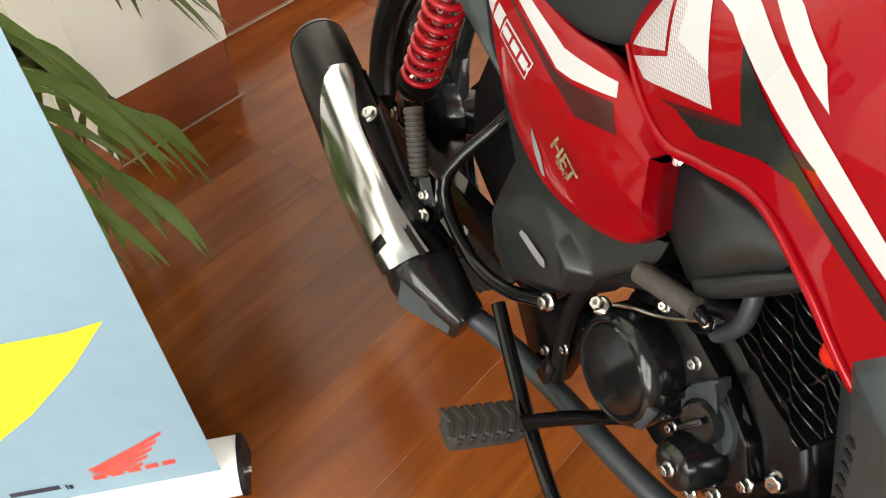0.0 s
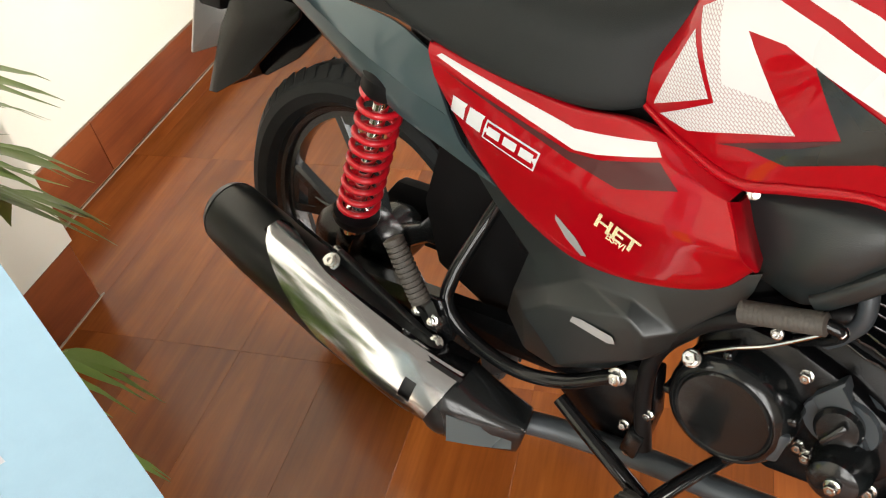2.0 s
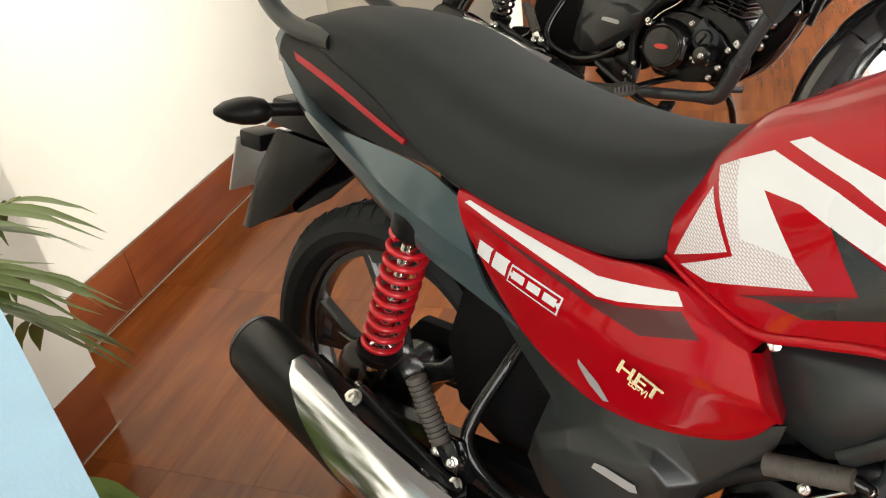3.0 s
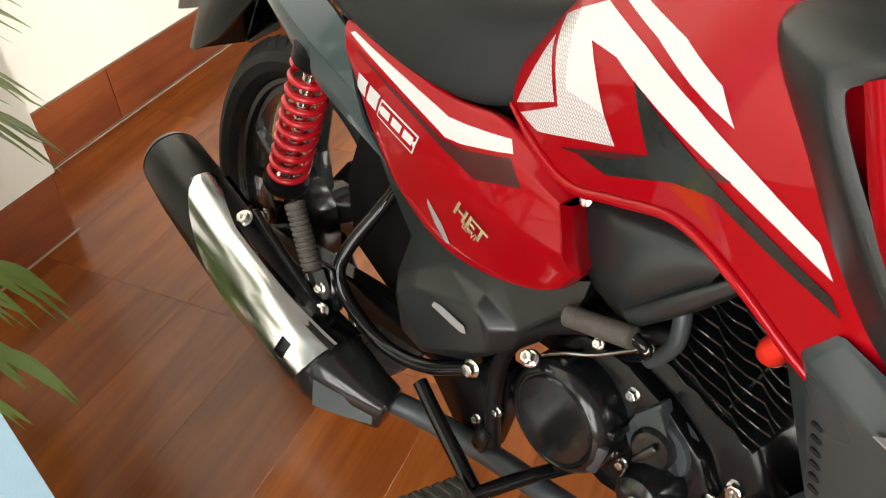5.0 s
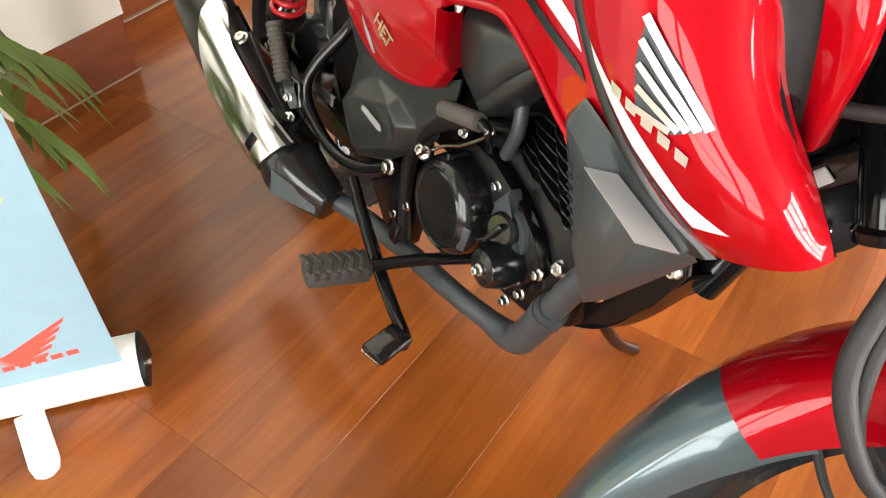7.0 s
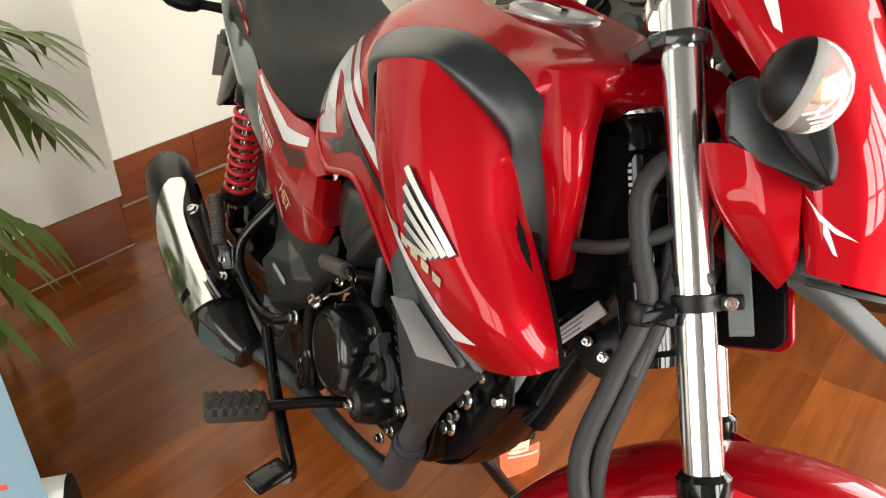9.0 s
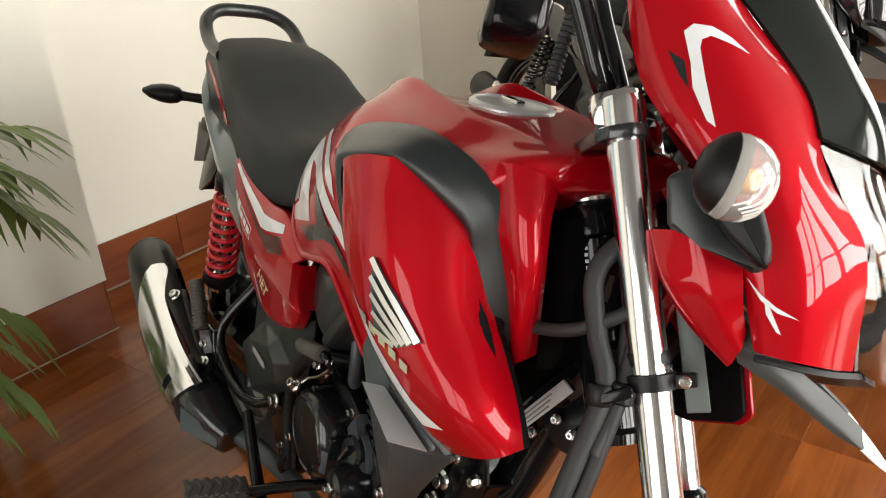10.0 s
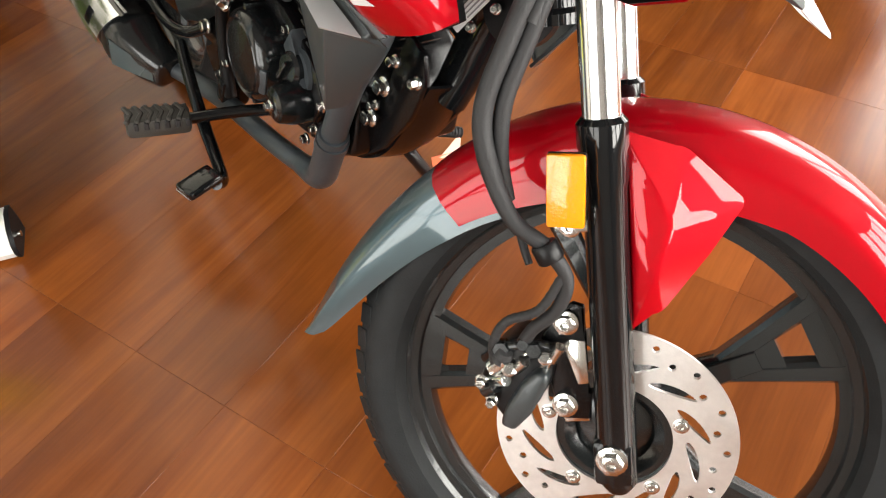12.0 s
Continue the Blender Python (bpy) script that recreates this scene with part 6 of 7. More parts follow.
def red_prof(k):
    top = 0.321 + 0.003 * math.sin(math.pi * k)
    w = 0.062 - 0.022 * max(0, (k - 0.65) / 0.35) ** 2
    low = 0.262 - 0.018 * math.sin(math.pi * min(1, k / 0.62)) + 0.030 * max(0, k - 0.6)
    half = [(-w, low), (-w * 1.02, low + 0.02), (-w, top - 0.028), (-w * 0.86, top - 0.012), (-w * 0.6, top - 0.003), (-w * 0.3, top + 0.0005), (0, top + 0.002)]
    return half + [(-y, r) for y, r in half[-2::-1]]


def grey_prof(k):
    top = 0.319 + 0.010 * (1 - k) + 0.034 * (1 - k) ** 3
    w = 0.042 + 0.0185 * k ** 0.7 - 0.008 * max(0.0, (k - 0.72) / 0.28)
    low = top - 0.016 - 0.058 * math.sqrt(k)
    crest = top - min(0.020, 0.35 * (top - low))
    half = [(-w, low), (-w * 1.02, (low + crest) / 2), (-w * 1.0, crest - 0.001), (-w * 0.97, crest + 0.002), (-w * 0.60, top - 0.003), (-w * 0.3, top), (0, top + 0.001)]
    return half + [(-y, r) for y, r in half[-2::-1]]


fender = fpart("front_fender", arc(123, 10, red_prof, 48), RED, None, "glossy red front fender", 60)
fpart("fender_extension", arc(166, 113, grey_prof, 34), GREY_MET, fender, "grey rear fender extension", 34)
CHEEK_F = dict(
    p0=(0.026, -0.096, 0.298), p1=(0.028, -0.104, 0.220), p2=(0.027, -0.101, 0.147), c=(0.060, -0.103, 0.232), d=(0.047, -0.106, 0.185),
    q0=(0.072, -0.076, 0.296), q1=(0.124, -0.062, 0.240), q2=(0.092, -0.078, 0.196), q3=(0.050, -0.096, 0.1455), e0=(0.022, -0.086, 0.298), e1=(0.022, -0.090, 0.147))
fboth("fender_cheek", faceted(CHEEK_F, ["p0 q0 c", "q0 q1 c", "q1 q2 c", "q2 q3 d c", "q3 p2 d", "p2 p1 d", "p1 p0 c d", "e0 p0 p1 p2 e1"], 0.006, 0.003), RED, "red fork cheek of the fender", 60)

SILVER_REF = mat("silvered_reflector", (0.36, 0.345, 0.32), 0.4, 0.5, 0.0, 0.25, 90, 0.8, 300)
# headlight cowl, lamp, visor and indicators
cowl = fboth("cowl_side", creased([
    [(0.022, -0.090, 0.815), (0.028, -0.100, 0.720), (0.068, -0.118, 0.640), (0.088, -0.122, 0.570), (0.092, -0.106, 0.490)],
    [(0.030, -0.104, 0.812), (0.042, -0.117, 0.718), (0.080, -0.131, 0.640), (0.096, -0.130, 0.565), (0.098, -0.112, 0.486)],
    [(0.068, -0.102, 0.806), (0.096, -0.121, 0.714), (0.120, -0.129, 0.640), (0.133, -0.127, 0.558), (0.126, -0.106, 0.476)],
    [(0.088, -0.084, 0.798), (0.124, -0.101, 0.705), (0.142, -0.108, 0.635), (0.158, -0.103, 0.553), (0.146, -0.082, 0.468)],
    [(0.106, -0.060, 0.787), (0.148, -0.078, 0.692), (0.157, -0.086, 0.620), (0.178, -0.078, 0.555), (0.160, -0.058, 0.464)]], 34, 0.22, 0.004), RED, "glossy red headlight cowl", 60)
fboth("cowl_wing", creased([
    [(0.020, -0.100, 0.596), (0.026, -0.104, 0.555), (0.044, -0.100, 0.515), (0.070, -0.094, 0.478)],
    [(0.022, -0.112, 0.594), (0.030, -0.116, 0.552), (0.048, -0.110, 0.515), (0.072, -0.098, 0.480)],
    [(0.056, -0.126, 0.588), (0.060, -0.128, 0.550), (0.066, -0.120, 0.520), (0.078, -0.104, 0.490)],
    [(0.088, -0.122, 0.560), (0.086, -0.122, 0.540), (0.084, -0.116, 0.525), (0.082, -0.106, 0.505)]], 22, 0.12, 0.004), RED, smooth=40)
WING_IN = [[(0.024, 0.094, 0.592), (0.030, 0.098, 0.553), (0.047, 0.094, 0.515), (0.071, 0.088, 0.482)], [(0.058, 0.114, 0.586), (0.062, 0.116, 0.549), (0.067, 0.108, 0.520), (0.078, 0.096, 0.491)], [(0.087, 0.114, 0.559), (0.085, 0.114, 0.540), (0.083, 0.108, 0.525), (0.081, 0.099, 0.506)]]
fboth("wing_liner", sheet([[(x, -y + 0.004, z) for x, y, z in r] for r in WING_IN], 12, 8, 0.003), VOID_BLACK, "black liner of the cowl wing", 50)
fboth("cowl_beak", sheet([
    [(0.076, -0.100, 0.524), (0.110, -0.086, 0.482), (0.145, -0.064, 0.442), (0.168, -0.050, 0.412)],
    [(0.074, -0.098, 0.496), (0.108, -0.086, 0.462), (0.142, -0.066, 0.424), (0.166, -0.052, 0.396)],
    [(0.076, -0.090, 0.478), (0.110, -0.078, 0.448), (0.144, -0.060, 0.412), (0.170, -0.046, 0.392)]], 16, 8, 0.005), mat("grey_plastic", (0.045, 0.049, 0.047), 0.5, 0.0, 0.0, 0.1, 25, 0.2, 900), "grey lower cowl spar", 30)
fboth("beak_tip", sheet([[(0.166, -0.052, 0.414), (0.176, -0.049, 0.396), (0.186, -0.047, 0.376)], [(0.164, -0.053, 0.396), (0.174, -0.050, 0.384), (0.186, -0.0465, 0.372)]], 8, 4, 0.004), WHITE_PL)
fpart("cowl_chin", sheet([[(0.088, -0.10, 0.480), (0.140, -0.080, 0.462), (0.170, -0.056, 0.455)], [(0.10, 0.0, 0.455), (0.15, 0.0, 0.445), (0.185, 0.0, 0.440)], [(0.088, 0.10, 0.480), (0.140, 0.080, 0.462), (0.170, 0.056, 0.455)]], 10, 12, 0.005), BLACK_PL, None)
bulb = fpart("headlamp_bowl", sheet([[(0.150, -0.086, 0.648), (0.172, -0.074, 0.550), (0.165, -0.050, 0.462)], [(0.130, 0.0, 0.665), (0.120, 0.0, 0.560), (0.135, 0.0, 0.455)], [(0.150, 0.086, 0.648), (0.172, 0.074, 0.550), (0.165, 0.050, 0.462)]], 14, 14, 0.003), SILVER_REF, None, "chromed lamp reflector", 60)
fpart("headlamp_lens", sheet([[(0.154, -0.088, 0.648), (0.172, -0.080, 0.562), (0.162, -0.056, 0.458)], [(0.196, -0.055, 0.625), (0.206, -0.048, 0.545), (0.190, -0.03, 0.446)], [(0.208, 0.0, 0.616), (0.217, 0.0, 0.545), (0.200, 0.0, 0.440)], [(0.196, 0.055, 0.625), (0.206, 0.048, 0.545), (0.190, 0.03, 0.446)], [(0.154, 0.088, 0.648), (0.172, 0.080, 0.562), (0.162, 0.056, 0.458)]], 16, 20, 0.003), CLEAR, bulb, "clear headlamp lens", 60)
fpart("lamp_pod", lathe([(0.0, 0), (0.022, 0.002), (0.034, 0.015), (0.040, 0.03), (0.040, 0.034)], 28, frame_to((0.145, 0.0, 0.56), (1, 0, 0.05))), CHROME, bulb)
for k in range(7):
    x = -0.066 + 0.022 * k
    fpart("reflector_step", box((0.006, 0.018, 0.075), 0.002, Matrix.Translation((0.140 - 2.2 * x * x, x, 0.60)) @ pose(0, 0, 0, 0, 8, 60 * x)), CHROME, bulb)
fpart("lamp_divider", box((0.030, 0.130, 0.006), 0.002, Matrix.Translation((0.160, 0, 0.528))), BLACK_PL, bulb)
fpart("visor", sheet([[(0.108, -0.060, 0.792), (0.136, -0.075, 0.730), (0.152, -0.080, 0.690), (0.156, -0.088, 0.652)], [(0.161, -0.040, 0.790), (0.188, -0.048, 0.712), (0.201, -0.050, 0.668), (0.204, -0.052, 0.626)], [(0.168, 0.0, 0.800), (0.196, 0.0, 0.722), (0.210, 0.0, 0.670), (0.214, 0.0, 0.618)], [(0.161, 0.040, 0.790), (0.188, 0.048, 0.712), (0.201, 0.050, 0.668), (0.204, 0.052, 0.626)], [(0.108, 0.060, 0.792), (0.136, 0.075, 0.730), (0.152, 0.080, 0.690), (0.156, 0.088, 0.652)]], 18, 20, 0.004), SMOKE, None, "dark smoked flyscreen", 60)
BULB_M = mat("amber_bulb_glass", (0.42, 0.20, 0.035), 0.25, 0.0, 0.5, 0.2, 200)
RIB_M = mat("moulded_lens_rib", (0.62, 0.61, 0.58), 0.3, 0.0, 0.5, 0.1, 200)
CLEAR_WARM = glass("clear_indicator_lens", (0.93, 0.92, 0.89), 0.12, 0.80)
BRACKET = [(0.0398, 0.632), (0.0589, 0.638), (0.0731, 0.6146), (0.090, 0.5930), (0.1066, 0.5706), (0.1063, 0.5539), (0.0951, 0.5486), (0.0619, 0.578), (0.0364, 0.592)]
NECK = [(0.066, 0.606), (0.085, 0.612), (0.106, 0.602), (0.110, 0.570), (0.107, 0.553), (0.100, 0.552), (0.080, 0.578)]
for s in (-1, 1):
    fpart("indicator_bracket", side_prism(BRACKET, min(s * 0.150, s * 0.126), max(s * 0.150, s * 0.126), 0.005, 3), CHARCOAL, None, "charcoal rubber indicator mount", 50)
    axis_l = Vector((0.831, -s * 0.334, -0.445)).normalized()
    side_l = Vector((0.356, s * 0.934, -0.036))
    side_l = (side_l - axis_l * side_l.dot(axis_l)).normalized()
    up_l = axis_l.cross(side_l)
    q = Matrix.Translation((0.0865, s * 0.186, 0.6215)) @ Matrix((side_l, up_l, axis_l)).transposed().to_4x4()
    squash = Matrix.Diagonal((0.74, 0.90, 0.84, 1.0))
    ob = part("indicator", lathe([(0.004, -0.030), (0.016, -0.0275), (0.027, -0.020), (0.0332, -0.011), (0.0350, -0.0075), (0.0342, -0.0068)], 36), BLACK_PL, bike, "black turn indicator with a clear lens", m=FRONT @ q @ squash)
    part("stalk", side_prism(NECK, min(s * 0.172, s * 0.148), max(s * 0.172, s * 0.148), 0.006, 3), BLACK_PL, ob, m=FRONT)
    lo = part("lens", lathe([(0.0346, -0.0064), (0.0360, 0.0012), (0.0355, 0.010), (0.0325, 0.021), (0.0255, 0.031), (0.0150, 0.0375), (0.0, 0.040)], 36), CLEAR_WARM, ob, "clear ribbed lens", m=FRONT @ q @ squash)
    lo.visible_shadow = False
    part("lamp_reflector", lathe([(0.0, -0.0040), (0.012, -0.0035), (0.024, -0.0010), (0.0335, 0.0040)], 36), SILVER_REF, ob, "silvered reflector", m=FRONT @ q @ squash)
    part("amber_bulb", lathe([(0.0, 0.004), (0.007, 0.005), (0.0085, 0.012), (0.006, 0.019), (0.0, 0.021)], 20), BULB_M, ob, "amber bulb", m=FRONT @ q @ squash)
    for k in range(9):
        x = -0.024 + 0.006 * k
        h = 0.0380 - 24 * x * x
        part("lens_rib", tube([(x * 0.82, 0.024, h - 0.019), (x * 0.82, 0.014, h - 0.0065), (x * 0.82, 0.002, h - 0.003), (x * 0.82, -0.010, h - 0.0050)], 0.0009, 6, 10), RIB_M, ob, m=FRONT @ q @ squash)
fpart("lamp_stay", box((0.020, 0.004, 0.14), 0.0015, Matrix.Translation((0.040, -0.070, 0.505))), mat("grey_coated_steel", (0.11, 0.125, 0.12), 0.45, 0.3, 0.0, 0.1, 40), None, "grey lamp stay")

decal("white_cowl_graphic", [(0.064, 0.751), (0.072, 0.756), (0.086, 0.751), (0.099, 0.740), (0.111, 0.725), (0.097, 0.735), (0.084, 0.743), (0.077, 0.741), (0.075, 0.734), (0.0765, 0.707), (0.080, 0.667), (0.074, 0.673), (0.066, 0.702), (0.0665, 0.723)], cowl, WHITE_GR, bike, label="white swept graphic film", m=FRONT)
decal("dark_cowl_graphic", [(0.050, 0.738), (0.062, 0.726), (0.063, 0.702), (0.057, 0.715)], cowl, BLACK_GR, bike, lift=0.0006, m=FRONT)
decal("cowl_mark", [(0.0905, 0.548), (0.099, 0.5335), (0.109, 0.5225), (0.124, 0.511), (0.109, 0.518), (0.0985, 0.529)], cowl, WHITE_GR, bike, label="small white mark", m=FRONT)
decal("cowl_mark", [(0.101, 0.529), (0.1045, 0.522), (0.110, 0.501), (0.107, 0.503), (0.101, 0.518)], cowl, WHITE_GR, bike, lift=0.0009, m=FRONT)
# ---- things round the motorcycle ----
# roll-up banner
U, N = V(-0.775, 0.632, 0), V(-0.632, -0.775, 0)
BAN = Matrix(((U.x, N.x, 0, -0.535), (U.y, N.y, 0, -0.030), (0, 0, 1, 0), (0, 0, 0, 1)))
ban = empty("banner_stand", BAN, "pale blue printed roll-up banner on a white metal base", "banner")


def bpart(name, bm, material, parent=None, label="", smooth=38.0):
    return part(name, bm, material, parent if parent is not None else ban, label, smooth=smooth)


bpart("base", loft([[V(x, y, z) for y, z in ((-0.045, 0.010), (0.026, 0.010), (0.034, 0.026), (0.031, 0.042), (0.012, 0.062), (-0.018, 0.075), (-0.040, 0.073), (-0.046, 0.036))] for x in (-0.022, 0.62)]), WHITE_PL, None, "white enamelled metal base", 30)
bpart("end_cap", loft([[V(x, y * 1.04, 0.05 + (z - 0.05) * 1.05) for y, z in ((-0.045, 0.010), (0.026, 0.010), (0.034, 0.026), (0.031, 0.042), (0.012, 0.062), (-0.018, 0.075), (-0.040, 0.073), (-0.046, 0.036))] for x in (-0.0225, -0.031)]), BLACK_PL, None, "black plastic end cap")
bpart("end_pin", tube([(-0.031, 0.004, 0.042), (-0.040, 0.004, 0.042)], 0.006, 10), STEEL)
for x in (0.165, 0.48):
    foot = prism([(-0.023, 0.0), (0.023, 0.0), (0.023, 0.11), (0.018, 0.128), (0.006, 0.136), (-0.006, 0.136), (-0.018, 0.128), (-0.023, 0.11)], 0.009, 0.002, Matrix.Translation((x, 0.024, 0.001)) @ pose(0, 0, 0, 0, 0, 17))
    bpart("foot", foot, WHITE_PL)
cloth = bmesh.new()
nx, nz = 14, 46
vs = [[cloth.verts.new((0.60 * i / (nx - 1), 0.010 + 0.004 * math.sin(5.0 * i / nx + 1.2) * (j / nz), 0.066 + 1.862 * j / (nz - 1))) for i in range(nx)] for j in range(nz)]
for j in range(nz - 1):
    for i in range(nx - 1):
        cloth.faces.new((vs[j][i], vs[j][i + 1], vs[j + 1][i + 1], vs[j + 1][i]))
bmesh.ops.recalc_face_normals(cloth, faces=cloth.faces)
bmesh.ops.solidify(cloth, geom=cloth.faces[:], thickness=0.0008)
sheet_ob = bpart("banner_sheet", cloth, BANNER, None, "pale blue printed vinyl sheet", 60)
bpart("top_rail", tube([(-0.01, 0.01, 1.93), (0.61, 0.01, 1.93)], 0.009, 12), WHITE_PL)
bpart("support_pole", tube([(0.30, -0.02, 0.07), (0.30, -0.012, 1.93)], 0.008, 12), STEEL)


def printed(name, outline, material, parent=None, label="", lift=0.0007):
    return decal(name, outline, sheet_ob, material, parent if parent is not None else ban, lift, (0, -1, 0), 1.0, label, 0.05)


YEL = [(0.045, 0.424), (0.09, 0.415), (0.164, 0.413), (0.42, 0.40), (0.42, 0.12), (0.244, 0.229), (0.183, 0.275), (0.107, 0.349)]
PHONE = [(0.078, 0.85), (0.076, 0.692), (0.30, 0.68), (0.30, 0.85)]
printed("yellow_print", YEL, YELLOW, label="bright yellow printed arrow")
mark = empty_part("wing_print", ban, "red printed wing mark")
for k in range(5):
    printed("feather", [(0.049 + 0.011 * k, 0.191 - 0.0165 * k), (0.053 + 0.011 * k, 0.1825 - 0.0165 * k), (0.140, 0.126 - 0.005 * k), (0.168, 0.130 - 0.003 * k), (0.150, 0.137 - 0.006 * k)], RED_PR, mark, lift=0.0007 + 0.00015 * k)
for k in range(5):
    x0 = 0.168 - 0.0243 * k
    printed("letter_bar", [(x0, 0.100 + 0.0015 * k), (x0 - 0.018, 0.1015 + 0.0015 * k), (x0 - 0.018, 0.1125 + 0.0015 * k), (x0, 0.111 + 0.0015 * k)], RED_PR, ban)
printed("word_bar", [(0.284, 0.094), (0.216, 0.094), (0.216, 0.105), (0.284, 0.105)], INK, ban)


TEXT = Matrix(((-1, 0, 0, 0), (0, 0, 1, 0), (0, 1, 0, 0), (0, 0, 0, 1)))
lettering("is", 0.018, Matrix.Translation((0.208, 0.0138, 0.094)) @ TEXT, INK, ban)
lettering("Stop", 0.019, Matrix.Translation((0.125, 0.0165, 0.659)) @ TEXT, INK, ban)
printed("phone_print", PHONE, INK, ban, "dark printed screen picture", 0.0009)
printed("phone_rim", [(x + dx, z + dz) for (x, z), (dx, dz) in zip(PHONE, ((-0.006, 0.006), (-0.006, -0.006), (0.006, -0.006), (0.006, 0.006)))], SILVER_PL, ban, "", 0.0006)

# potted palm behind the banner
palm = empty("potted_palm", Matrix.Translation((-0.66, 0.40, 0)), "green potted palm with arching feathery fronds", "plant")
part("pot", lathe([(0.10, 0.0), (0.105, 0.01), (0.135, 0.22), (0.145, 0.225), (0.145, 0.25), (0.128, 0.25), (0.12, 0.20)], 36), POT_M, palm, "dark glazed pot")
part("soil", lathe([(0.0, 0.205), (0.10, 0.212), (0.121, 0.205)], 30), SOIL, palm)
rnd = random.Random(7)


def frond(start, tip, rise, leaflets, length, droop, single):
    """One arching stalk with two rows of long leaflets."""
    s, e = Vector(start), Vector(tip) + V(0.15, 0.02, 0)
    mid = s.lerp(e, 0.45) + V(0, 0, rise)
    path = spline([s, mid, e], 40)
    ob = part("frond", tube([s, mid, e], [0.005, 0.0035, 0.0012], 8, 24), STALK, palm, "arching palm frond")
    rest = []
    for i in range(leaflets):
        k = 0.22 + 0.78 * i / (leaflets - 1)
        idx = min(38, int(k * 39))
        p = path[idx]
        d = (path[idx + 1] - path[max(0, idx - 1)]).normalized()
        side = d.cross(V(0, 0, 1)).normalized()
        for sgn in (-1, 1):
            ln = length * (0.55 + 0.45 * math.sin(math.pi * min(1, k * 0.95))) * rnd.uniform(0.8, 1.12)
            out = (d * rnd.uniform(0.55, 0.95) + side * sgn * rnd.uniform(0.55, 0.9) + V(0, 0, rnd.uniform(-0.05, 0.18))).normalized()
            w = rnd.uniform(0.0085, 0.0140)
            q = p.copy()
            across = out.cross(V(0, 0, 1)).normalized()
            prev = None
            bm = bmesh.new()
            for j in range(7):
                t = j / 6
                width = w * math.sin(math.pi * min(1, 0.12 + 0.9 * t)) if t < 1 else 0.0004
                c = p + out * ln * t + V(0, 0, -droop * ln * t * t * rnd.uniform(0.9, 1.1))
                row = (bm.verts.new(c - across * width), bm.verts.new(c + V(0, 0, -0.25 * width)), bm.verts.new(c + across * width))
                if prev:
                    bm.faces.new((prev[0], prev[1], row[1], row[0]))
                    bm.faces.new((prev[1], prev[2], row[2], row[1]))
                prev = row
            if single:
                part("leaflet", bm, LEAF, ob, smooth=70)
            else:
                rest.append(bm)
    if rest:
        part("foliage", joined(*rest), LEAF, ob, smooth=70)["kind"] = "stuff"


FRONDS = [((0.36, 0.02, 0.62), 0.34, 17, 0.19, 0.55), ((0.40, 0.08, 0.50), 0.38, 17, 0.20, 0.6), ((0.24, -0.06, 0.36), 0.26, 13, 0.16, 0.75), ((0.27, 0.16, 0.20), 0.34, 14, 0.15, 0.8),
          ((0.20, 0.22, 0.92), 0.3, 18, 0.2, 0.5), ((0.02, 0.30, 1.05), 0.25, 16, 0.2, 0.5), ((-0.30, 0.10, 0.85), 0.35, 16, 0.2, 0.6), ((-0.15, -0.10, 0.80), 0.3, 16, 0.2, 0.6),
          ((0.32, 0.12, 0.74), 0.28, 18, 0.19, 0.55), ((0.10, -0.05, 1.0), 0.28, 16, 0.2, 0.5), ((0.16, 0.06, 0.10), 0.30, 14, 0.15, 0.8), ((0.22, 0.0, 0.16), 0.30, 14, 0.16, 0.8), ((0.42, 0.05, 0.70), 0.30, 16, 0.18, 0.5), ((0.02, -0.16, 0.30), 0.30, 13, 0.15, 0.7), ((0.03, -0.08, 0.14), 0.34, 13, 0.14, 0.8)]
FRONDS += [((0.12, 0.10, 0.34), 0.30, 15, 0.15, 0.9), ((0.16, 0.02, 0.50), 0.30, 14, 0.16, 0.9), ((0.06, -0.02, 0.40), 0.24, 14, 0.15, 0.95)]
for i, (tip, rise, cnt, ln, dr) in enumerate(FRONDS):
    frond((tip[0] * 0.08, tip[1] * 0.08, 0.21), tip, rise, cnt, ln, dr, i not in (4, 5, 6, 7, 9))

# orange paper tag at the foot of the side stand
tag = empty("paper_tag", Matrix.Translation((0.04, -0.62, 0.0)), "creased orange paper tag standing by the side stand", "tag")
part("tag_card", sheet([[(-0.035, 0.016, 0.003), (-0.0, -0.001, 0.002), (0.034, -0.014, 0.002)], [(-0.042, 0.017, 0.04), (-0.002, -0.006, 0.034), (0.036, -0.016, 0.025)], [(-0.050, 0.014, 0.080), (-0.008, -0.008, 0.072), (0.035, -0.016, 0.060)]], 10, 10, 0.0008), ORANGE, tag)
part("folded_corner", sheet([[(-0.036, 0.006, 0.072), (-0.024, -0.002, 0.066), (0.004, -0.012, 0.060)], [(0.006, -0.010, 0.102), (0.008, -0.011, 0.100), (0.010, -0.012, 0.098)]], 6, 4, 0.0008), ORANGE_PALE, tag, "pale folded corner")
part("print_bar", sheet([[(-0.034, 0.0065, 0.058), (0.0, -0.0120, 0.051), (0.026, -0.0190, 0.044)], [(-0.035, 0.0060, 0.064), (-0.002, -0.0130, 0.057), (0.026, -0.0195, 0.050)]], 8, 3, 0.0005), PAPER_W, tag)
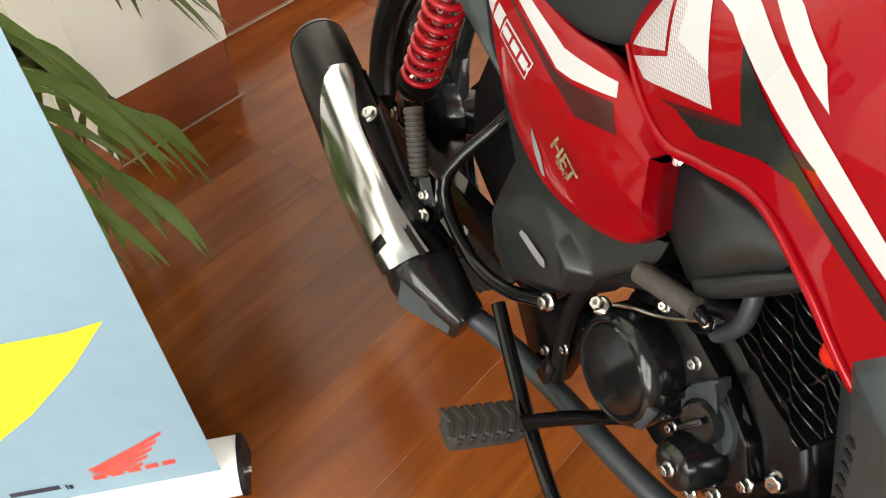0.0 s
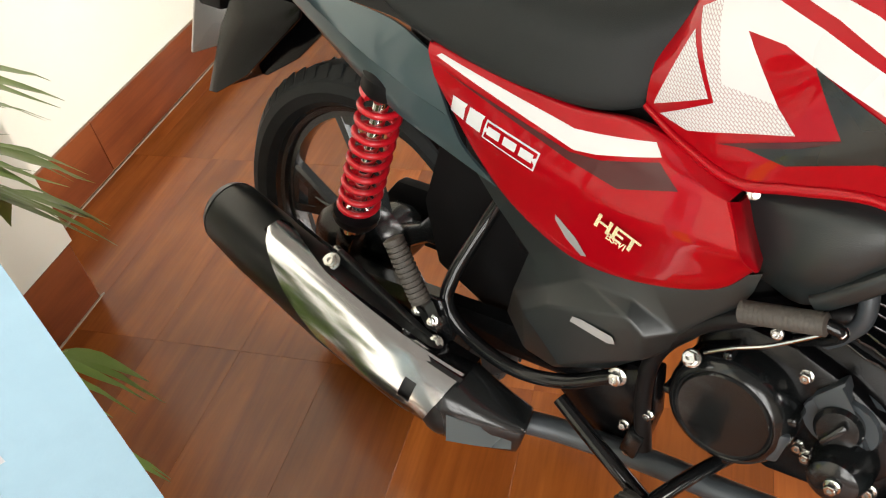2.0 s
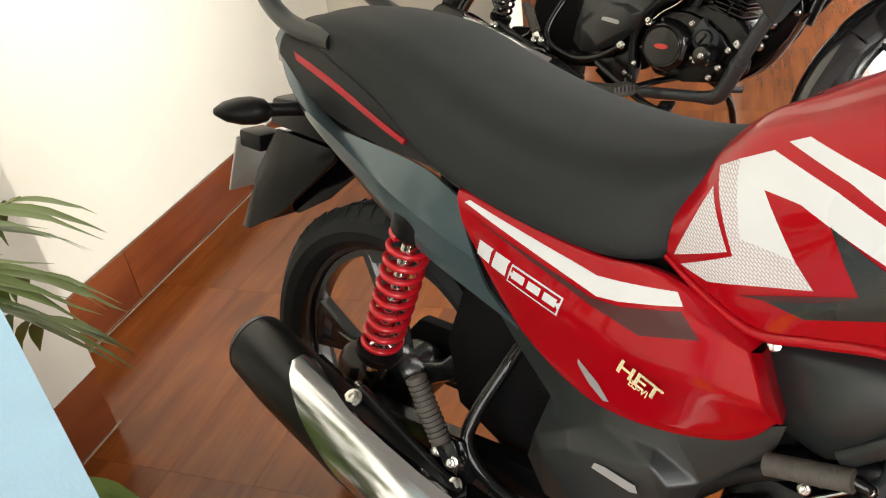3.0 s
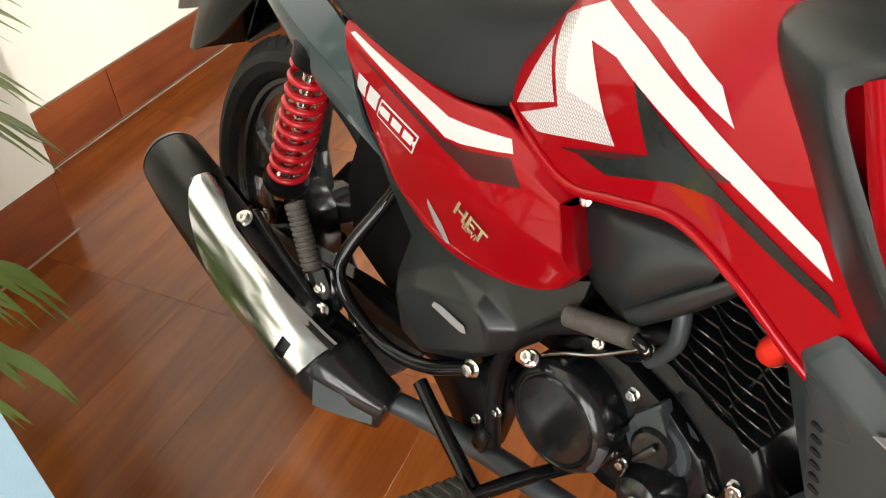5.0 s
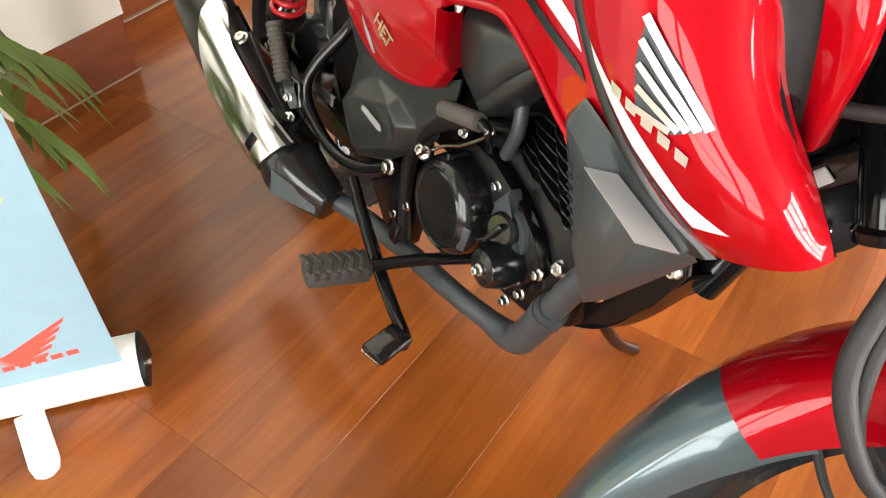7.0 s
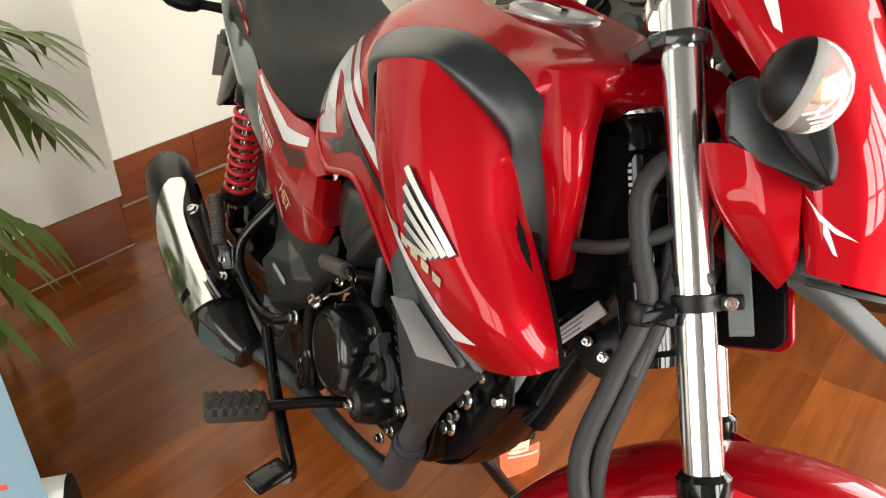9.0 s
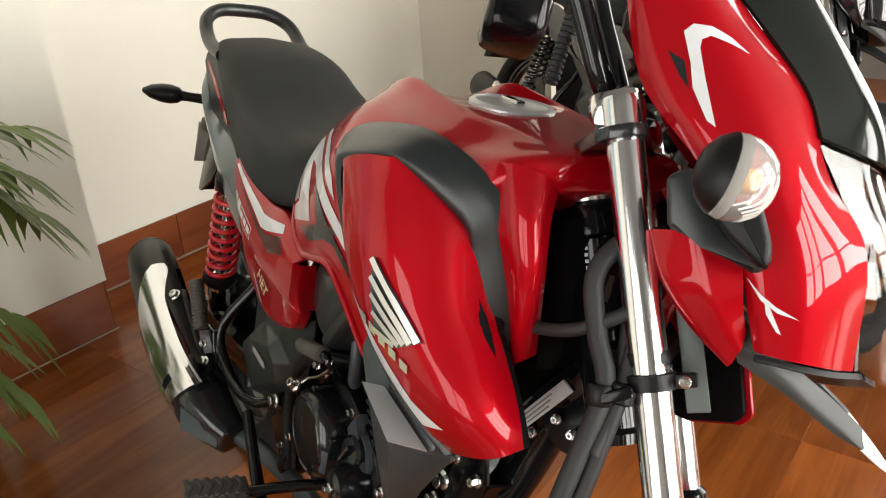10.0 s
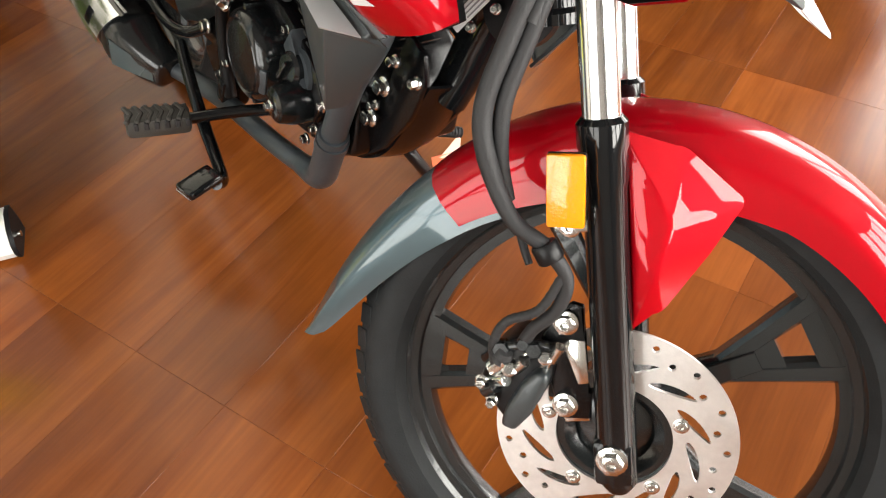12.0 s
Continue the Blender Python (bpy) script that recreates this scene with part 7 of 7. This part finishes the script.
# second motorcycle standing parallel
other = copy_thing(bike, Matrix.Translation((1.57, 0.22, 0)) @ BIKE)
other.name = "motorcycle.001"
tagged(other, "black motorcycle standing on its side stand further back", "motorcycle")
BLACK_PAINT = mat("black_gloss_paint", (0.012, 0.012, 0.014), 0.25, 0.2, 1.0, 0.2, 8)
for ob in other.children_recursive:
    if ob.type == "MESH" and ob.data.materials[0] in (RED, RED_DARK, WHITE_GR, WHITE_DOT, GREY_MET, BLACK_GR, SPRING):
        ob.material_slots[0].link = "OBJECT"
        ob.material_slots[0].material = BLACK_PAINT
    elif ob.type == "MESH" and ob.data.materials[0] is CLEAR_WARM:
        ob.material_slots[0].link = "OBJECT"
        ob.material_slots[0].material = AMBER
    if ob.name.startswith("clutch_cover"):
        red_mark = lathe([(0.020, 0.0475), (0.020, 0.0485), (0.0, 0.0485)], 24, cl)
        bmesh.ops.scale(red_mark, vec=(1.0, 1.0, 0.35), space=Matrix.Translation((-0.557, 0.0, -0.394)), verts=red_mark.verts)
        part("cover_mark", red_mark, RED_PR, ob.parent, "faded red mark")

# white display rack beyond the second motorcycle
rack = empty("display_rack", Matrix.Translation((2.30, -0.45, 0)), "white painted metal display rack behind the motorcycles", "rack")
part("rail", box((0.03, 1.30, 0.055), 0.004, Matrix.Translation((0, 0, 0.56))), WHITE_PL, rack)
part("rail", box((0.03, 1.30, 0.035), 0.004, Matrix.Translation((0.35, 0, 0.56))), WHITE_PL, rack)
for y in (-0.62, -0.02, 0.62):
    part("post", box((0.03, 0.03, 0.53), 0.003, Matrix.Translation((0.0, y, 0.267))), WHITE_PL, rack)
    part("post", box((0.03, 0.03, 0.53), 0.003, Matrix.Translation((0.35, y, 0.267))), WHITE_PL, rack)
    part("rail_hole", lathe([(0.008, 0), (0.008, 0.0012), (0.005, 0.0012)], 14, frame_to((-0.0152, y + 0.12, 0.56), (-1, 0, 0))), BLACK_PL, rack)
# ---- skirting and floor tiles ----
def slab(w, d, h, bevel):
    """Shared mesh of one tile, its top at z = 0."""
    bm = box((w, d, h), bevel, Matrix.Translation((0, 0, -h / 2)), 1)
    me = bpy.data.meshes.new("tile")
    bm.to_mesh(me)
    bm.free()
    return me


sk_back = tagged(part("baseboard", box((1.80, 0.010, SK_H), 0, Matrix.Translation((1.122, YB - 0.0055, SK_H / 2 - 0.004))), GROUT), "dark reddish wood skirting along the wall", "skirting", kind="structure")
sk_pier = tagged(part("baseboard", box((0.32, 0.003, SK_H), 0, Matrix.Translation((-0.029, PILLAR_Y + 0.0085, SK_H / 2 - 0.004))), GROUT), "dark reddish wood skirting round the wall pier", "skirting", kind="structure")


def board(name, w, h, m, parent):
    ob = part(name, box((w, 0.007, h), 0.0012, Matrix.Identity(4), 1), SKIRT, parent)
    ob.matrix_local = m
    return ob


x = 0.232
for w in (0.325 - 0.0, 0.6, 0.6, 0.2):
    board("skirting_board", w - 0.002, SK_H - 0.006, Matrix.Translation((x + w / 2, YB - 0.012, SK_H / 2 + 0.002)), sk_back)
    x += w
board("skirting_board", 0.322, SK_H - 0.004, Matrix.Translation((-0.031, PILLAR_Y + 0.0035, SK_H / 2)), sk_pier)
ang = math.degrees(math.atan2(YB - PILLAR_Y, 0.222 - 0.141))
board("skirting_board", 0.245, SK_H - 0.006, Matrix.Translation(((0.141 + 0.222) / 2 - 0.005, (PILLAR_Y + YB) / 2 + 0.004, SK_H / 2)) @ pose(0, 0, 0, 0, 0, ang), sk_pier)
part("joint_line", box((1.74, 0.004, 0.003), 0, Matrix.Translation((1.10, YB - 0.0185, 0.0015))), GROUT, sk_back)
part("joint_line", box((0.34, 0.004, 0.003), 0, Matrix.Translation((-0.029, PILLAR_Y - 0.002, 0.0015))), GROUT, sk_pier)

TW, TD = 0.600, 0.1935
tile = slab(TW - 0.0004, TD - 0.0003, 0.006, 0.0002)
tile.materials.append(PLANK)
near, rest = [], []
for i in range(-5, 8):
    for j in range(-21, 16):
        cx, cy = -0.565 + TW * (i + 0.5), -0.592 + TD * (j + 0.5)
        if cy > 1.3 and cx < 1.8 or cx < X0 - 0.2 or cx > X1 + 0.2:
            continue
        (near if -1.7 < cx < 2.6 and -2.0 < cy < 2.2 else rest).append((cx, cy))
for cx, cy in near:
    ob = new("tile", tile)
    ob.location = (cx, cy, 0.0)
    ob.parent = floor
bms = []
verts, faces = [], []
for cx, cy in rest:
    b = len(verts)
    w, d = TW / 2 - 0.0008, TD / 2 - 0.0006
    verts += [(cx - w, cy - d, 0), (cx + w, cy - d, 0), (cx + w, cy + d, 0), (cx - w, cy + d, 0), (cx - w, cy - d, -0.006), (cx + w, cy - d, -0.006), (cx + w, cy + d, -0.006), (cx - w, cy + d, -0.006)]
    faces += [(b, b + 1, b + 2, b + 3), (b, b + 4, b + 5, b + 1), (b + 1, b + 5, b + 6, b + 2), (b + 2, b + 6, b + 7, b + 3), (b + 3, b + 7, b + 4, b)]
me = bpy.data.meshes.new("far_tiles")
me.from_pydata(verts, [], faces)
me.materials.append(PLANK)
far = new("far_tiles", me)
far.parent = floor
far["kind"] = "stuff"
